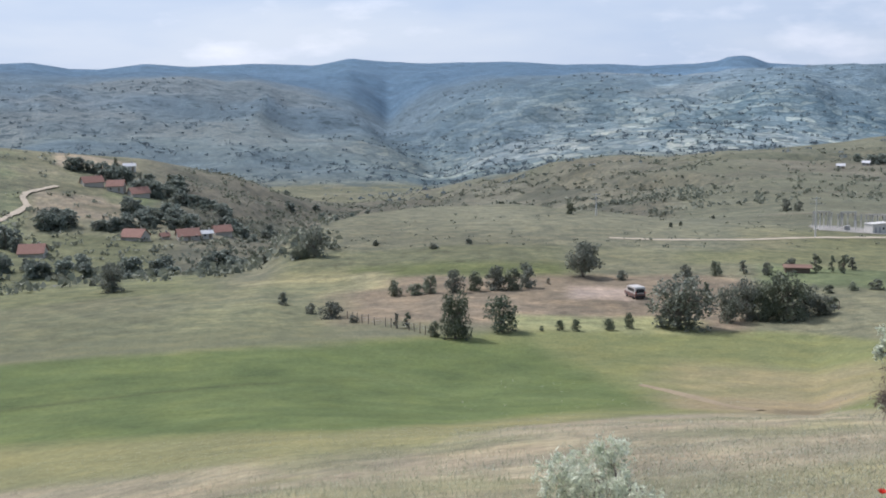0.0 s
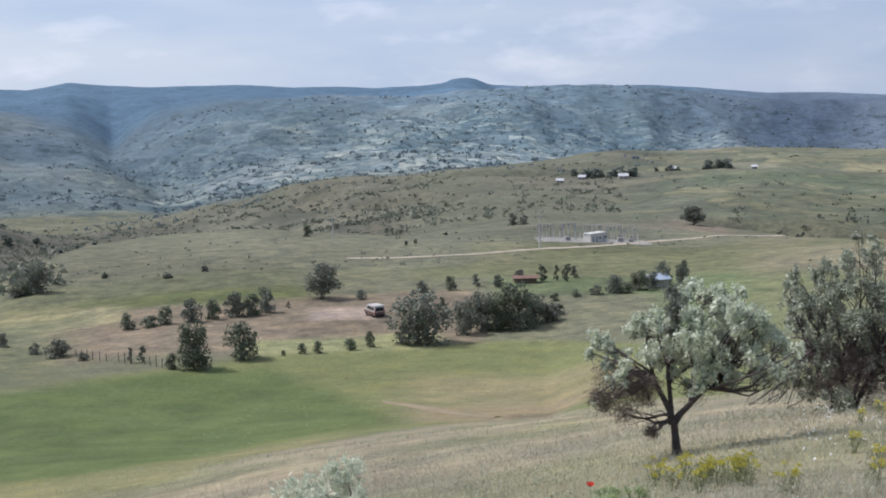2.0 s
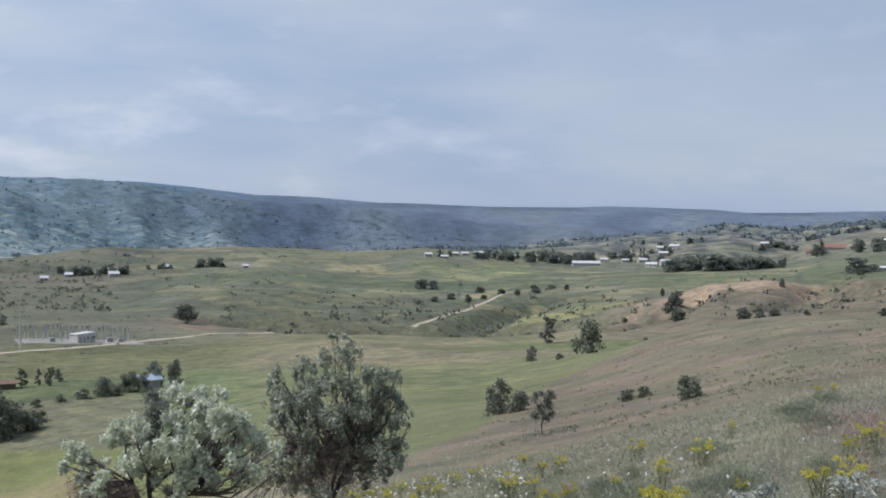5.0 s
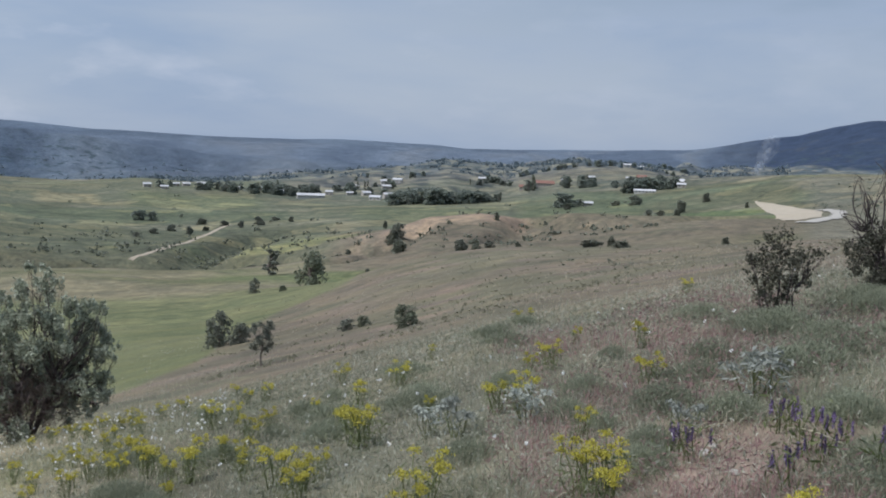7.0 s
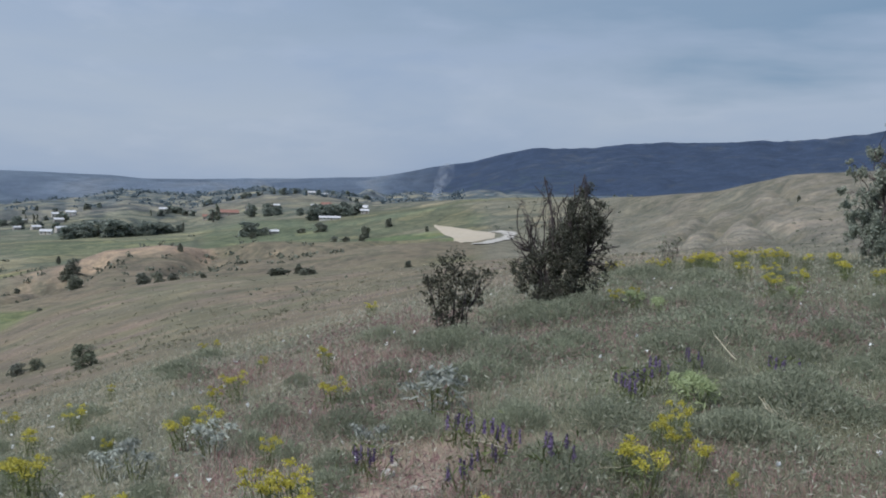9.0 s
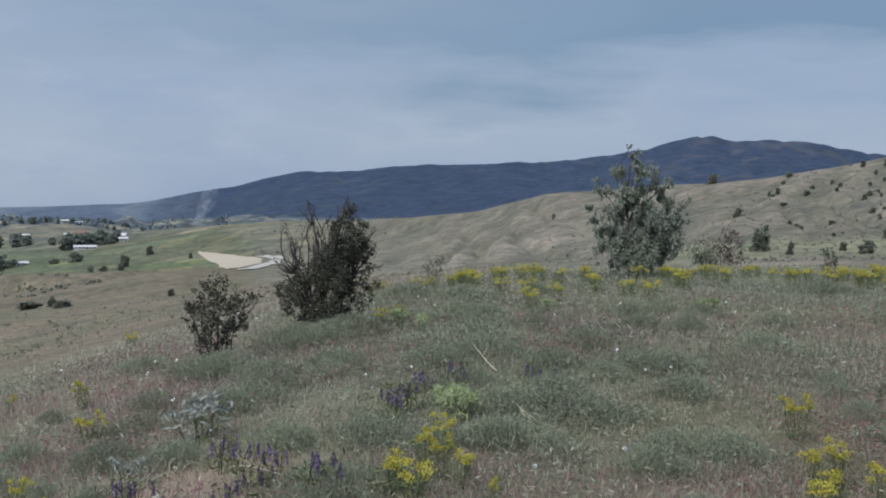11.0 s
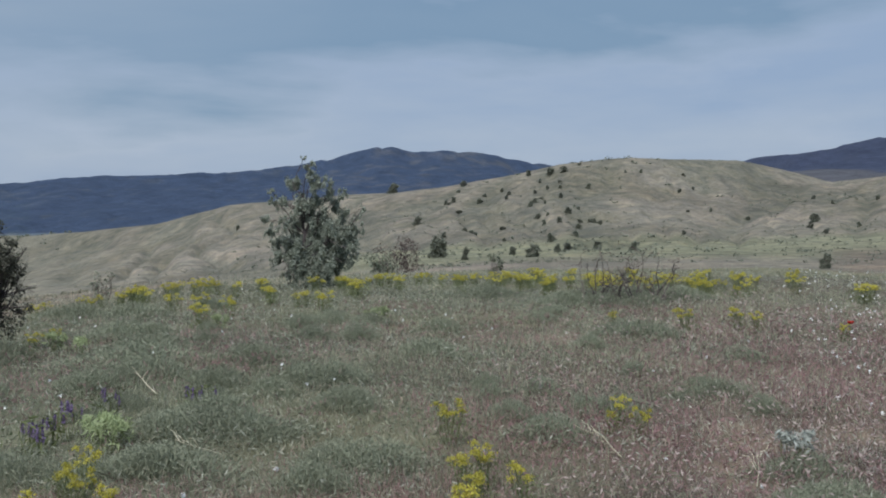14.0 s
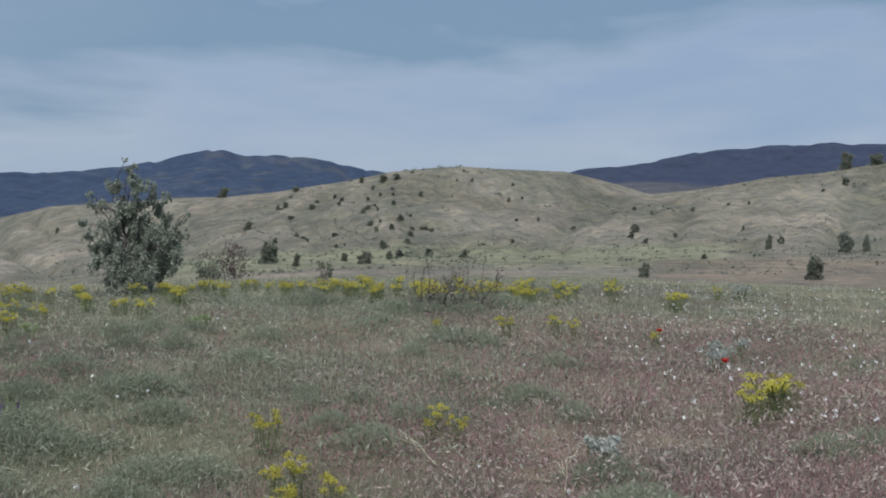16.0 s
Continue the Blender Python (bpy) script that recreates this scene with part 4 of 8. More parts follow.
    lay(within(b, -4, 27, 3) * within(r, 318, 1200, 30), (0.126, 0.134, 0.099), 0.8)
    lay(within(b, -4, 27, 3) * within(r, 400, 1200, 30) * np.clip(smooth_noise(x, y, 75, 77, 3) * 3, 0, 1), (0.168, 0.154, 0.125), 0.5)
    lay(within(b, -4, 27, 3) * within(r, 400, 1200, 30) * np.clip(smooth_noise(x, y, 60, 79, 3) * 3 - 0.4, 0, 1), (0.095, 0.108, 0.08), 0.6)
    lay(within(bj, 30, 40, 1.5) * within(rj, 560, 640, 14), (0.25, 0.24, 0.14), 0.7)
    lay(within(bj, 44, 53, 1.5) * within(rj, 470, 520, 12), (0.24, 0.235, 0.125), 0.8)
    # terrace below the shoulder, its green field and its pale brink
    brink = np.interp(b, (26, 34, 40.2, 43.7, 47.6, 50, 52, 53.5), (55, 58, 58.5, 75, 127, 142, 165, 230))
    terrace = within(b, 31, 53, 2) * np.clip((rj - brink) / 5 + 0.5, 0, 1) * (r < 420)
    lay(terrace * within(rj, 60, 345, 12), (0.148, 0.164, 0.088), 0.9)
    lay(terrace * within(rj, 60, 345, 12) * np.clip(bands * 2 + n_mid, 0, 1), (0.172, 0.178, 0.098), 0.6)
    lay(terrace * within(rj, 225, 345, 18) * np.clip(0.75 + n_mid, 0, 1), (0.196, 0.178, 0.125), 0.8)
    lay(terrace * within(rj, 265, 300, 12) * within(bj, 44, 53, 2), (0.135, 0.165, 0.082), 0.8)
    # brown shoulder above it
    shoulder = within(b, 38, 90, 4) * np.clip((brink - rj) / 4 + 0.5, 0, 1) * within(rj, 26, 190, 14)
    lay(shoulder, (0.172, 0.150, 0.116), 0.75)
    lay(shoulder * np.clip(n_mid * 2.5 + n_tuft - 0.1, 0, 1), (0.152, 0.152, 0.102), 0.75)
    lay(shoulder * within(b, 57, 92, 6) * within(r, 110, 190, 30), (0.162, 0.158, 0.108), 0.6)
    lay(shoulder * np.clip(n_tuft * 3 - 0.2, 0, 1), (0.128, 0.126, 0.09), 0.75)
    lay(shoulder * np.clip(-n_tuft * 3 - 0.5, 0, 1), (0.212, 0.172, 0.142), 0.6)
    # hollow and brown knoll beyond, with a paler crest
    lay(within(bj, 30, 51, 1.5) * within(rj, 365, 640, 26), (0.128, 0.134, 0.092), 0.8)
    lay(within(bj, 36, 50, 2) * within(rj, 480, 620, 26) * np.clip(strips * 3, 0, 1), (0.148, 0.165, 0.10), 0.7)
    lay(within(bj, 45.5, 50.4, 0.7) * within(rj, 462, 540, 14), (0.235, 0.235, 0.122), 0.85)
    lay(within(bj, 51, 76, 1.6) * within(rj, 300, 425, 16), (0.168, 0.148, 0.112), 0.85)
    lay(within(bj, 51, 76, 1.6) * within(rj, 300, 425, 16) * np.clip(n_tuft * 2 + n_mid, 0, 1), (0.118, 0.118, 0.084), 0.7)
    lay(within(bj, 53.5, 61.5, 0.9) * within(rj, 418, 520, 14), (0.258, 0.2, 0.152), 0.85)
    lay(within(bj, 54, 59, 0.6) * within(r + 14 * n_mid, 414, 436, 7), (0.33, 0.265, 0.19), 0.7)
    lay(within(bj, 62, 74, 1.2) * within(rj, 422, 500, 14), (0.172, 0.16, 0.11), 0.8)
    lay(within(bj, 61, 69.3, 0.8) * within(rj, 520, 640, 20), (0.148, 0.16, 0.106), 0.8)
    lay(np.exp(-((b - 52.6 - 0.018 * (r - 430)) / 0.28) ** 2) * within(r, 340, 560, 30), (0.265, 0.215, 0.16), 0.6)
    # scrub-grown gullies and mauve slopes beyond the western pasture
    brow_at = np.interp(b, (-60, -24, -12, -10, -8.8, -6.9, -4.4, -0.7, 3.7, 8.6, 12.2, 20), (270, 270, 275, 272, 285, 310, 345, 380, 378, 358, 352, 352))
    beyond = within(b, -15, 12, 2.5) * np.clip((r - brow_at * 1.03) / 12, 0, 1) * np.clip((980 - r) / 120, 0, 1)
    lay(beyond, (0.118, 0.114, 0.092), 0.8)
    lay(beyond * within(b, 0, 14, 4) * within(r, 520, 1000, 60), (0.138, 0.142, 0.11), 0.7)
    lay(beyond * np.clip(smooth_noise(x, y, 55, 97, 3) * 3 - 0.1, 0, 1), (0.152, 0.148, 0.108), 0.7)
    lay(beyond * np.clip(smooth_noise(x, y, 34, 99, 3) * 3 - 0.3, 0, 1), (0.078, 0.086, 0.068), 0.75)
    pasture = within(b, -14, 13, 2) * within(r, 222, brow_at, 12)
    lay(pasture, (0.158, 0.16, 0.112), 0.6)
    lay(within(b, -60, -5.5, 2.5) * within(rj, 132, 206, 8) * np.clip(0.85 + n_mid, 0, 1), (0.128, 0.138, 0.084), 0.85)
    lay(within(b, -60, -12, 1.5) * within(rj, 206, 262, 8), (0.13, 0.142, 0.085), 0.6)
    # bare hills to the south-east
    bare = within(bj, 82, 200, 4) * within(rj, 60, 600, 30)
    lay(bare, (0.196, 0.186, 0.152))
    lay(bare * np.clip(n_mid * 1.5, 0, 1), (0.24, 0.206, 0.172), 0.6)
    lay(bare * np.clip(-n_mid * 1.2 + 0.5 * n_small, 0, 1), (0.178, 0.162, 0.136), 0.8)
    lay(within(b, 76.0, 86, 1.2) * within(rj, 250, 830, 60), (0.182, 0.176, 0.14), 0.85)
    # relief shade of the runnels put into the colour: dark beds, pale ribs
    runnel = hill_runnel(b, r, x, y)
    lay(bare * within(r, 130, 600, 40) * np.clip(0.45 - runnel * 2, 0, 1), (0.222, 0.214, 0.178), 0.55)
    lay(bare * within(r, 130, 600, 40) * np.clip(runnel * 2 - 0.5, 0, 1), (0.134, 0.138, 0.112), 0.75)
    lay(bare * np.clip(smooth_noise(x, y, 14, 85, 3) * 3 - 0.2, 0, 1), (0.145, 0.14, 0.105), 0.55)
    lay(within(bj, 97, 128, 2) * within(rj, 105, 165, 14), (0.198, 0.208, 0.138), 0.85)
    lay(within(bj, 78, 92, 3) * within(rj, 70, 175, 26), (0.185, 0.187, 0.135), 0.6)
    lay(within(bj, 124, 142, 2) * within(rj, 40, 128, 12), (0.178, 0.15, 0.12), 0.8)
    graze = smooth_noise(b * 30, np.log(r + 1) * 700, 10.0, 29, 3)
    lay(bare * within(r, 100, 600, 30) * np.clip(graze * 3 - 0.3, 0, 1), (0.115, 0.115, 0.082), 0.4)
    lay(bare * within(r, 100, 600, 30) * np.clip(-graze * 3 - 0.5, 0, 1), (0.24, 0.215, 0.16), 0.3)
    # far mountains: scrub, terraces and woods; blue distance haze is put into the colours
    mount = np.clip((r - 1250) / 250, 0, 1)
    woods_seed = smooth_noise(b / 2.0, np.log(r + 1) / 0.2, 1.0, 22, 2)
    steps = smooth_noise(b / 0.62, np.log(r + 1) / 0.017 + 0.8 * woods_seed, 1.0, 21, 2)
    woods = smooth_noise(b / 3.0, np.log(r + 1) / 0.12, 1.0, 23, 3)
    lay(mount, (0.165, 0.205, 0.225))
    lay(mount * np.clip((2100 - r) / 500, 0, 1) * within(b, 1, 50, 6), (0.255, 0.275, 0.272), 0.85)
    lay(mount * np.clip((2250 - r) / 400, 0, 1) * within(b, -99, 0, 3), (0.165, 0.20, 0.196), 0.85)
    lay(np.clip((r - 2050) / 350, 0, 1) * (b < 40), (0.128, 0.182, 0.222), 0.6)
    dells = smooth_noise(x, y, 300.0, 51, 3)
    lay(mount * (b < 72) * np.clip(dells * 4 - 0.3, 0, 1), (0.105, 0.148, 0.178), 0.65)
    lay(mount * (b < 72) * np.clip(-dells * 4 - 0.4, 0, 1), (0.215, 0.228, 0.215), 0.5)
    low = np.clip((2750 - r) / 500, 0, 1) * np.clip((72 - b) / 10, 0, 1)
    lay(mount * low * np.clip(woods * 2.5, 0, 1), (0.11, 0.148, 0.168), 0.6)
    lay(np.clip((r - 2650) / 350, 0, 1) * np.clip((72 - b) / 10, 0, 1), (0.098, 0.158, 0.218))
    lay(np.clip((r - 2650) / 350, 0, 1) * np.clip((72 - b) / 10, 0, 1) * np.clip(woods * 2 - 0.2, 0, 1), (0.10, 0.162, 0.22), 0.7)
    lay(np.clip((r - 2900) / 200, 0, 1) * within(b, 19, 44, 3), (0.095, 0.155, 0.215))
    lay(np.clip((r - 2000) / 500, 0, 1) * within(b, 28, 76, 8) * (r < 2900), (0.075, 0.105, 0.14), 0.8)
    # shading of the folds painted in: pale tops, dark hollows
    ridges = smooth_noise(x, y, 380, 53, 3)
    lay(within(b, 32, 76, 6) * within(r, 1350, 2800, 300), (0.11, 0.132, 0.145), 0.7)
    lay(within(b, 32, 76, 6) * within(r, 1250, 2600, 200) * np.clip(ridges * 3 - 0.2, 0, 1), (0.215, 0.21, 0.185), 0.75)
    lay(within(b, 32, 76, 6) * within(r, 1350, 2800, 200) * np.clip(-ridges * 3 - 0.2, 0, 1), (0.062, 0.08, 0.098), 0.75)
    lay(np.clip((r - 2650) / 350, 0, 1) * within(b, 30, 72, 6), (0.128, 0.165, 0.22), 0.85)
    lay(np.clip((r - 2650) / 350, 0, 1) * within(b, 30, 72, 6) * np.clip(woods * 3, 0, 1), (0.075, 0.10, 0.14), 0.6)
    # shading of the spurs painted in: dark dells, pale backs, blue haze
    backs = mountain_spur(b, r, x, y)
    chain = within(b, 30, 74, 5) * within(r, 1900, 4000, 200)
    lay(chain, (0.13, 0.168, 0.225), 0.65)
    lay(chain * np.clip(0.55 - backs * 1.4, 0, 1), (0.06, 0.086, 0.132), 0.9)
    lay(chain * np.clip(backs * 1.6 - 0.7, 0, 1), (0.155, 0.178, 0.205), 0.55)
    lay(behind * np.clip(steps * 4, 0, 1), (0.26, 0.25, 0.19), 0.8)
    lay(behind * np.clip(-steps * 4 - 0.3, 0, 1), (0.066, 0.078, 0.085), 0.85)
    lay(within(b, 60.5, 68, 1.2) * within(r, 1030, 1235, 40) * np.clip(0.7 + n_mid, 0, 1), (0.215, 0.205, 0.15), 0.8)
    # cloud shadow and haze over the eastern mountains, put into their colour
    cloud_shade = np.clip((r - np.interp(b, (70, 84), (2300, 1200))) / 300, 0, 1) * within(b, 72, 200, 4)
    lay(cloud_shade, (0.040, 0.060, 0.104))
    lay(cloud_shade * np.clip(steps * 3 + woods * 2 - 1.1, 0, 1), (0.085, 0.10, 0.115), 0.4)
    lay(cloud_shade * within(b, 97, 108, 2) * np.clip(steps * 3 - 0.2, 0, 1), (0.088, 0.098, 0.118), 0.55)
    lay(cloud_shade * within(b, 118, 200, 3), (0.042, 0.052, 0.088), 0.8)
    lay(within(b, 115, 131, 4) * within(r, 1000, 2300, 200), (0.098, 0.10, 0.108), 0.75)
    # the trodden top of the knoll is one even mat of short grass
    lay(np.clip((5.0 - r) / 1.5, 0, 1), (0.112, 0.106, 0.08))
    lay(np.clip((5.0 - r) / 1.5, 0, 1) * np.clip(smooth_noise(x, y, 1.4, 81, 3) * 2, 0, 1), (0.15, 0.132, 0.10), 0.7)
    # far slopes scaled in tone by bearing, then blued in colour for haze
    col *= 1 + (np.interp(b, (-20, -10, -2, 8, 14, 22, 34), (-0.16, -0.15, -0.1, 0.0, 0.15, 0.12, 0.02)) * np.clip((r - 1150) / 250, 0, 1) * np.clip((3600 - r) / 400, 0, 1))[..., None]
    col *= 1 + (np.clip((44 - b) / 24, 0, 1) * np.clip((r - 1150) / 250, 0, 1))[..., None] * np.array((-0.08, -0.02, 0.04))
    return np.clip(col * (1 + 0.10 * n_small + 0.10 * n_mid)[..., None], 0.012, 0.6)


def land_use():
    """How densely terraces (red), far hedges (green) and near scrub (blue) stand on the land."""
    b, r = np.broadcast_arrays(BEAR[None, :], RING[:, None])
    x, y = r * np.sin(np.radians(b)), r * np.cos(np.radians(b))
    wide = smooth_noise(x, y, 420.0, 25, 2)
    far = np.clip((r - 1150) / 200, 0, 1)
    red = 0.86 * far * np.clip((2700 - r) / 600, 0, 1) * (0.2 + 0.8 * within(b, -3, 80, 8)) * np.clip(within(b, -8, 40, 10) * 0.55 + np.clip((2100 - r) / 500, 0, 0.5) + 0.9 * wide, 0.1, 1) * (b < 82)
    green = far * np.clip((3000 - r) / 500, 0, 1) * np.clip(0.6 - 0.9 * wide, 0.2, 0.95) * (b < 82)
    blue = within(r, 380, 1250, 120) * (b < 82) * np.clip(0.45 + 0.6 * wide, 0, 1) + within(b, 84, 200, 6) * within(r, 110, 500, 40) * 0.4
    foot = np.interp(b, BEARINGS, LANDFORMS["hillside_foot"][0])
    even = 1 - 0.6 * (b < 46) * within(r, foot * 1.1, 150, 10) - 0.3 * within(b, 46, 92, 6) * within(r, 26, 190, 20)
    red = np.maximum(red, 0.55 * within(r, 480, 1150, 60) * within(b, 24, 80, 3)) * (b < 82)
    return np.stack([red, green, np.clip(blue, 0, 1), even], -1)


def build_land():
    nb, nr = len(BEAR), len(RING)
    x, y = RING[:, None] * np.sin(np.radians(BEAR)), RING[:, None] * np.cos(np.radians(BEAR))
    h = HEIGHT.copy()
    h[0] = h[0].mean()
    i, j = np.meshgrid(np.arange(nr - 1), np.arange(nb - 1), indexing="ij")
    a = (i * nb + j).ravel()
    faces = np.stack([a, a + 1, a + nb + 1, a + nb], 1)[:, ::-1]
    me = mesh_from("ground", np.stack([x, y, h], -1).reshape(-1, 3), faces)
    att = me.attributes.new("cover", "FLOAT_COLOR", "POINT")
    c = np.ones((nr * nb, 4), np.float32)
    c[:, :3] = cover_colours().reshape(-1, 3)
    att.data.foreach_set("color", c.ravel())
    use = me.attributes.new("use", "FLOAT_COLOR", "POINT")
    c[:] = land_use().reshape(-1, 4)
    use.data.foreach_set("color", c.ravel())
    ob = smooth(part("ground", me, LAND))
    return tagged(ob, "rolling dry grassland with green fields and wooded mountains", "ground", kind="structure")


build_land()




# ---- tracks, roads and plots ----
def ribbon(name, route, width, material, label, lift=0.06):
    """A worn strip laid over the ground along a route of (bearing, distance)."""
    pts = [spot(*p) for p in route]
    fine = []
    for a, b in zip(pts[:-1], pts[1:]):
        n = max(2, int((b - a).length / 2.5))
        fine += [a.lerp(b, k / n) for k in range(n)]
    fine.append(pts[-1])
    rng = np.random.default_rng(len(name))
    rows = []
    for k, p in enumerate(fine):
        d = fine[min(k + 2, len(fine) - 1)] - fine[max(k - 2, 0)]
        side = Vector((d.y, -d.x, 0)).normalized()
        w = width * (0.5 + 0.1 * rng.normal())
        for s in (-1.0, -0.35, 0.35, 1.0):
            q = p + side * (s * w)
            rows.append((q.x, q.y, float(ground(q.x, q.y)) + lift + (0.05 if abs(s) < 0.5 else -0.03)))
    n = len(fine)
    faces = [(4 * i + j, 4 * i + j + 1, 4 * i + j + 5, 4 * i + j + 4) for i in range(n - 1) for j in range(3)]
    return tagged(smooth(part(name, mesh_from(name, rows, faces), material)), label, "track", kind="structure")


DUST = surface("pale_dust", (0.34, 0.29, 0.22), (0.48, 0.42, 0.33), 0.95, 3)
CHALK = surface("chalky_gravel", (0.38, 0.36, 0.32), (0.52, 0.50, 0.45), 0.95, 2)
ribbon("dirt_track", [(9.1, 270), (14, 274), (17, 279), (19.8, 289), (21.4, 298), (23.2, 310), (25.4, 331), (27.9, 358), (30.1, 376), (31.9, 405), (33.4, 430), (34.9, 447)], 3.4, DUST,
       "pale dusty farm track past the substation", 0.1)
ribbon("crop_trail", [(10.9, 107.5), (11.6, 105.5), (12.4, 103), (13.4, 99.5), (14.4, 95.5), (15.2, 92.5), (16.2, 90), (17.2, 88)], 1.5, surface("trail_earth", (0.20, 0.16, 0.10), (0.31, 0.25, 0.165), 0.95, 2), "faint trodden trail across the green crop", 0.04)
ribbon("winding_lane", [(-25.5, 424), (-23.1, 442), (-22.2, 457), (-21.7, 468), (-21.9, 482), (-21.7, 490), (-21, 499), (-20.2, 510)], 2.8, DUST, "pale winding lane on the hamlet's hill", 0.5)
ribbon("gravel_road", [(75.9, 360), (76.2, 367), (76.7, 381), (77.2, 399), (77.5, 418), (77.6, 440), (77.45, 462), (77.1, 482), (76.7, 500)], 6.0, CHALK, "pale gravel road bending round a bare plot", 0.35)


def bare_plot(nearest, farthest, west, east):
    """A stripped, pale plot between two edges given as (distance, bearing)."""
    rows = []
    rng = np.random.default_rng(88)
    reach = np.linspace(nearest, farthest, 60)
    for r in reach:
        lo, hi = np.interp(r, column(west, 0), column(west, 1)), np.interp(r, column(east, 0), column(east, 1))
        lo, hi = lo + 0.03 * rng.normal(), hi + 0.03 * rng.normal()
        for b in np.linspace(lo, max(hi, lo + 0.02), 22):
            p = spot(b, r)
            rows.append((p.x, p.y, p.z + (0.28 if 0 < (b - lo) < hi - lo - 1e-6 else 0.1)))
    faces = [(22 * i + j, 22 * i + j + 1, 22 * i + j + 23, 22 * i + j + 22) for i in range(len(reach) - 1) for j in range(21)]
    return tagged(smooth(part("bare_plot", mesh_from("bare_plot", rows, faces), surface("stripped_earth", (0.40, 0.35, 0.265), (0.52, 0.46, 0.36), 0.95, 0.4))), "pale stripped plot of earth beside the gravel road", "plot", kind="structure")


bare_plot(380, 645, ((380, 75.0), (388, 74.75), (430, 74.5), (470, 74.45), (560, 74.0), (645, 73.4)), ((380, 75.5), (392, 76.0), (417, 76.75), (465, 76.8), (530, 76.1), (582, 75.3), (645, 73.5)))
ribbon("bank_path", [(40.2, 462), (41.0, 474), (41.9, 500), (42.7, 540), (43.5, 590), (44.6, 640), (45.3, 668)], 3.0, DUST, "eroded pale path up a gully bank", 0.15)


# ---- trees and bushes of the valley, built once and copied ----
def stock_tree(name, label, category, seed, height, width, clumps, per, leaf, mat, trunk_r, low=0.22, shape=1.0, lean=0.05, r=(0.16, 0.26)):
    rng = np.random.default_rng(seed)
    return plant(name, label, category, [((0, 0, 0), (rng.normal() * lean, rng.normal() * lean, height * 0.5), trunk_r)],
                 cloud_of_clumps(rng, clumps, width, height * low, height, shape, r), per, leaf, mat, rng, fork=0.8, wood=trunk_r * 0.5, sides=4, twigs=0, joints=3)


STOCK = {
    "field_tree": [stock_tree("field_tree", "dark broad-crowned tree standing among the fields", "tree", 40 + k, 1, 1, 30, 2000, (0.06, 0.044), LEAF["dark" if k != 1 else "green"], 0.045, 0.1 if k < 2 else 0.36, 0.8) for k in range(3)],
    "hedge_tree": [stock_tree("hedge_tree", "dark bushy tree of a field hedge", "tree", 50 + k, 1, 1, 20, 1450, (0.085, 0.058), LEAF["dark" if k else "green"], 0.04, 0.03, 0.7) for k in range(3)],
    "poplar": [stock_tree("poplar", "slender upright green poplar", "tree", 60 + k, 1, 0.4, 16, 4500, (0.08, 0.045), LEAF["green" if k else "dark"], 0.03, 0.15, 0.6) for k in range(2)],
    "conifer": [stock_tree("conifer", "broad young pine with spreading branches", "tree", 70, 1, 0.95, 30, 1200, (0.10, 0.03), LEAF["pine"], 0.035, 0.06, 0.42)],
    "shrub": [stock_tree("shrub", "low dark rounded shrub on the dry slope", "shrub", 80 + k, 1, 1, 18, 1700, (0.10, 0.07), LEAF["scrub" if k else "dark"], 0.035, 0.0, 0.75, 0.05, (0.2, 0.3)) for k in range(3)],
    "wood_tree": [stock_tree("wood_tree", "leafy tree in the woods round the houses", "tree", 90 + k, 1, 0.85, 18, 1100, (0.12, 0.085), LEAF["wood"], 0.04, 0.02, 0.75, 0.05, (0.18, 0.28)) for k in range(3)],
}
used = {k: set() for k in STOCK}
tree_rng = random.Random(5)


def put_tree(kind, bearing, distance, height, width, group, variant=None):
    """Stands a tree of the stock at its place, the first ones being the built trees themselves."""
    k = tree_rng.randrange(len(STOCK[kind])) if variant is None else variant
    base = STOCK[kind][k]
    slim = width / height / (0.4 if kind == "poplar" else 0.95 if kind == "conifer" else 1.0)
    p = spot(bearing, distance)
    m = Matrix.Translation(p - Vector((0, 0, 0.02 * height))) @ Matrix.Rotation(tree_rng.random() * 6.28, 4, "Z") @ Matrix.Diagonal((height * slim, height * slim, height, 1))
    if k in used[kind]:
        ob = copy_thing(base, m @ Matrix.Diagonal((1 / base.scale.x, 1 / base.scale.y, 1 / base.scale.z, 1)))
    else:
        used[kind].add(k)
        base.matrix_basis = m
        ob = base
    return ob


def put_all(kind, group, rows):
    made = []
    for row in rows:
        made.append((put_tree(kind, *row, group, None if kind != "field_tree" else 2 if row[0] in (7.7, 28.0) else tree_rng.randrange(2)), row))
    return made


PLACED = []
PLACED += put_all("field_tree", "trees among the fields", [
    (0.6, 141, 6.5, 4.7), (12.9, 154, 8.0, 9.6), (15.4, 161, 5.8, 4.6), (16.5, 164, 6.3, 5.2), (17.3, 164, 5.8, 4.6), (18.3, 165, 7.5, 6.8), (19.3, 168, 5.2, 4.6), (20.1, 170, 3.4, 4.4),
    (-7.1, 241, 7.4, 6.6), (-7.9, 241, 2.9, 4.8), (-17.8, 222, 6.1, 6.4), (7.7, 204, 6.7, 7.4), (28.0, 424, 7.6, 10.3)])
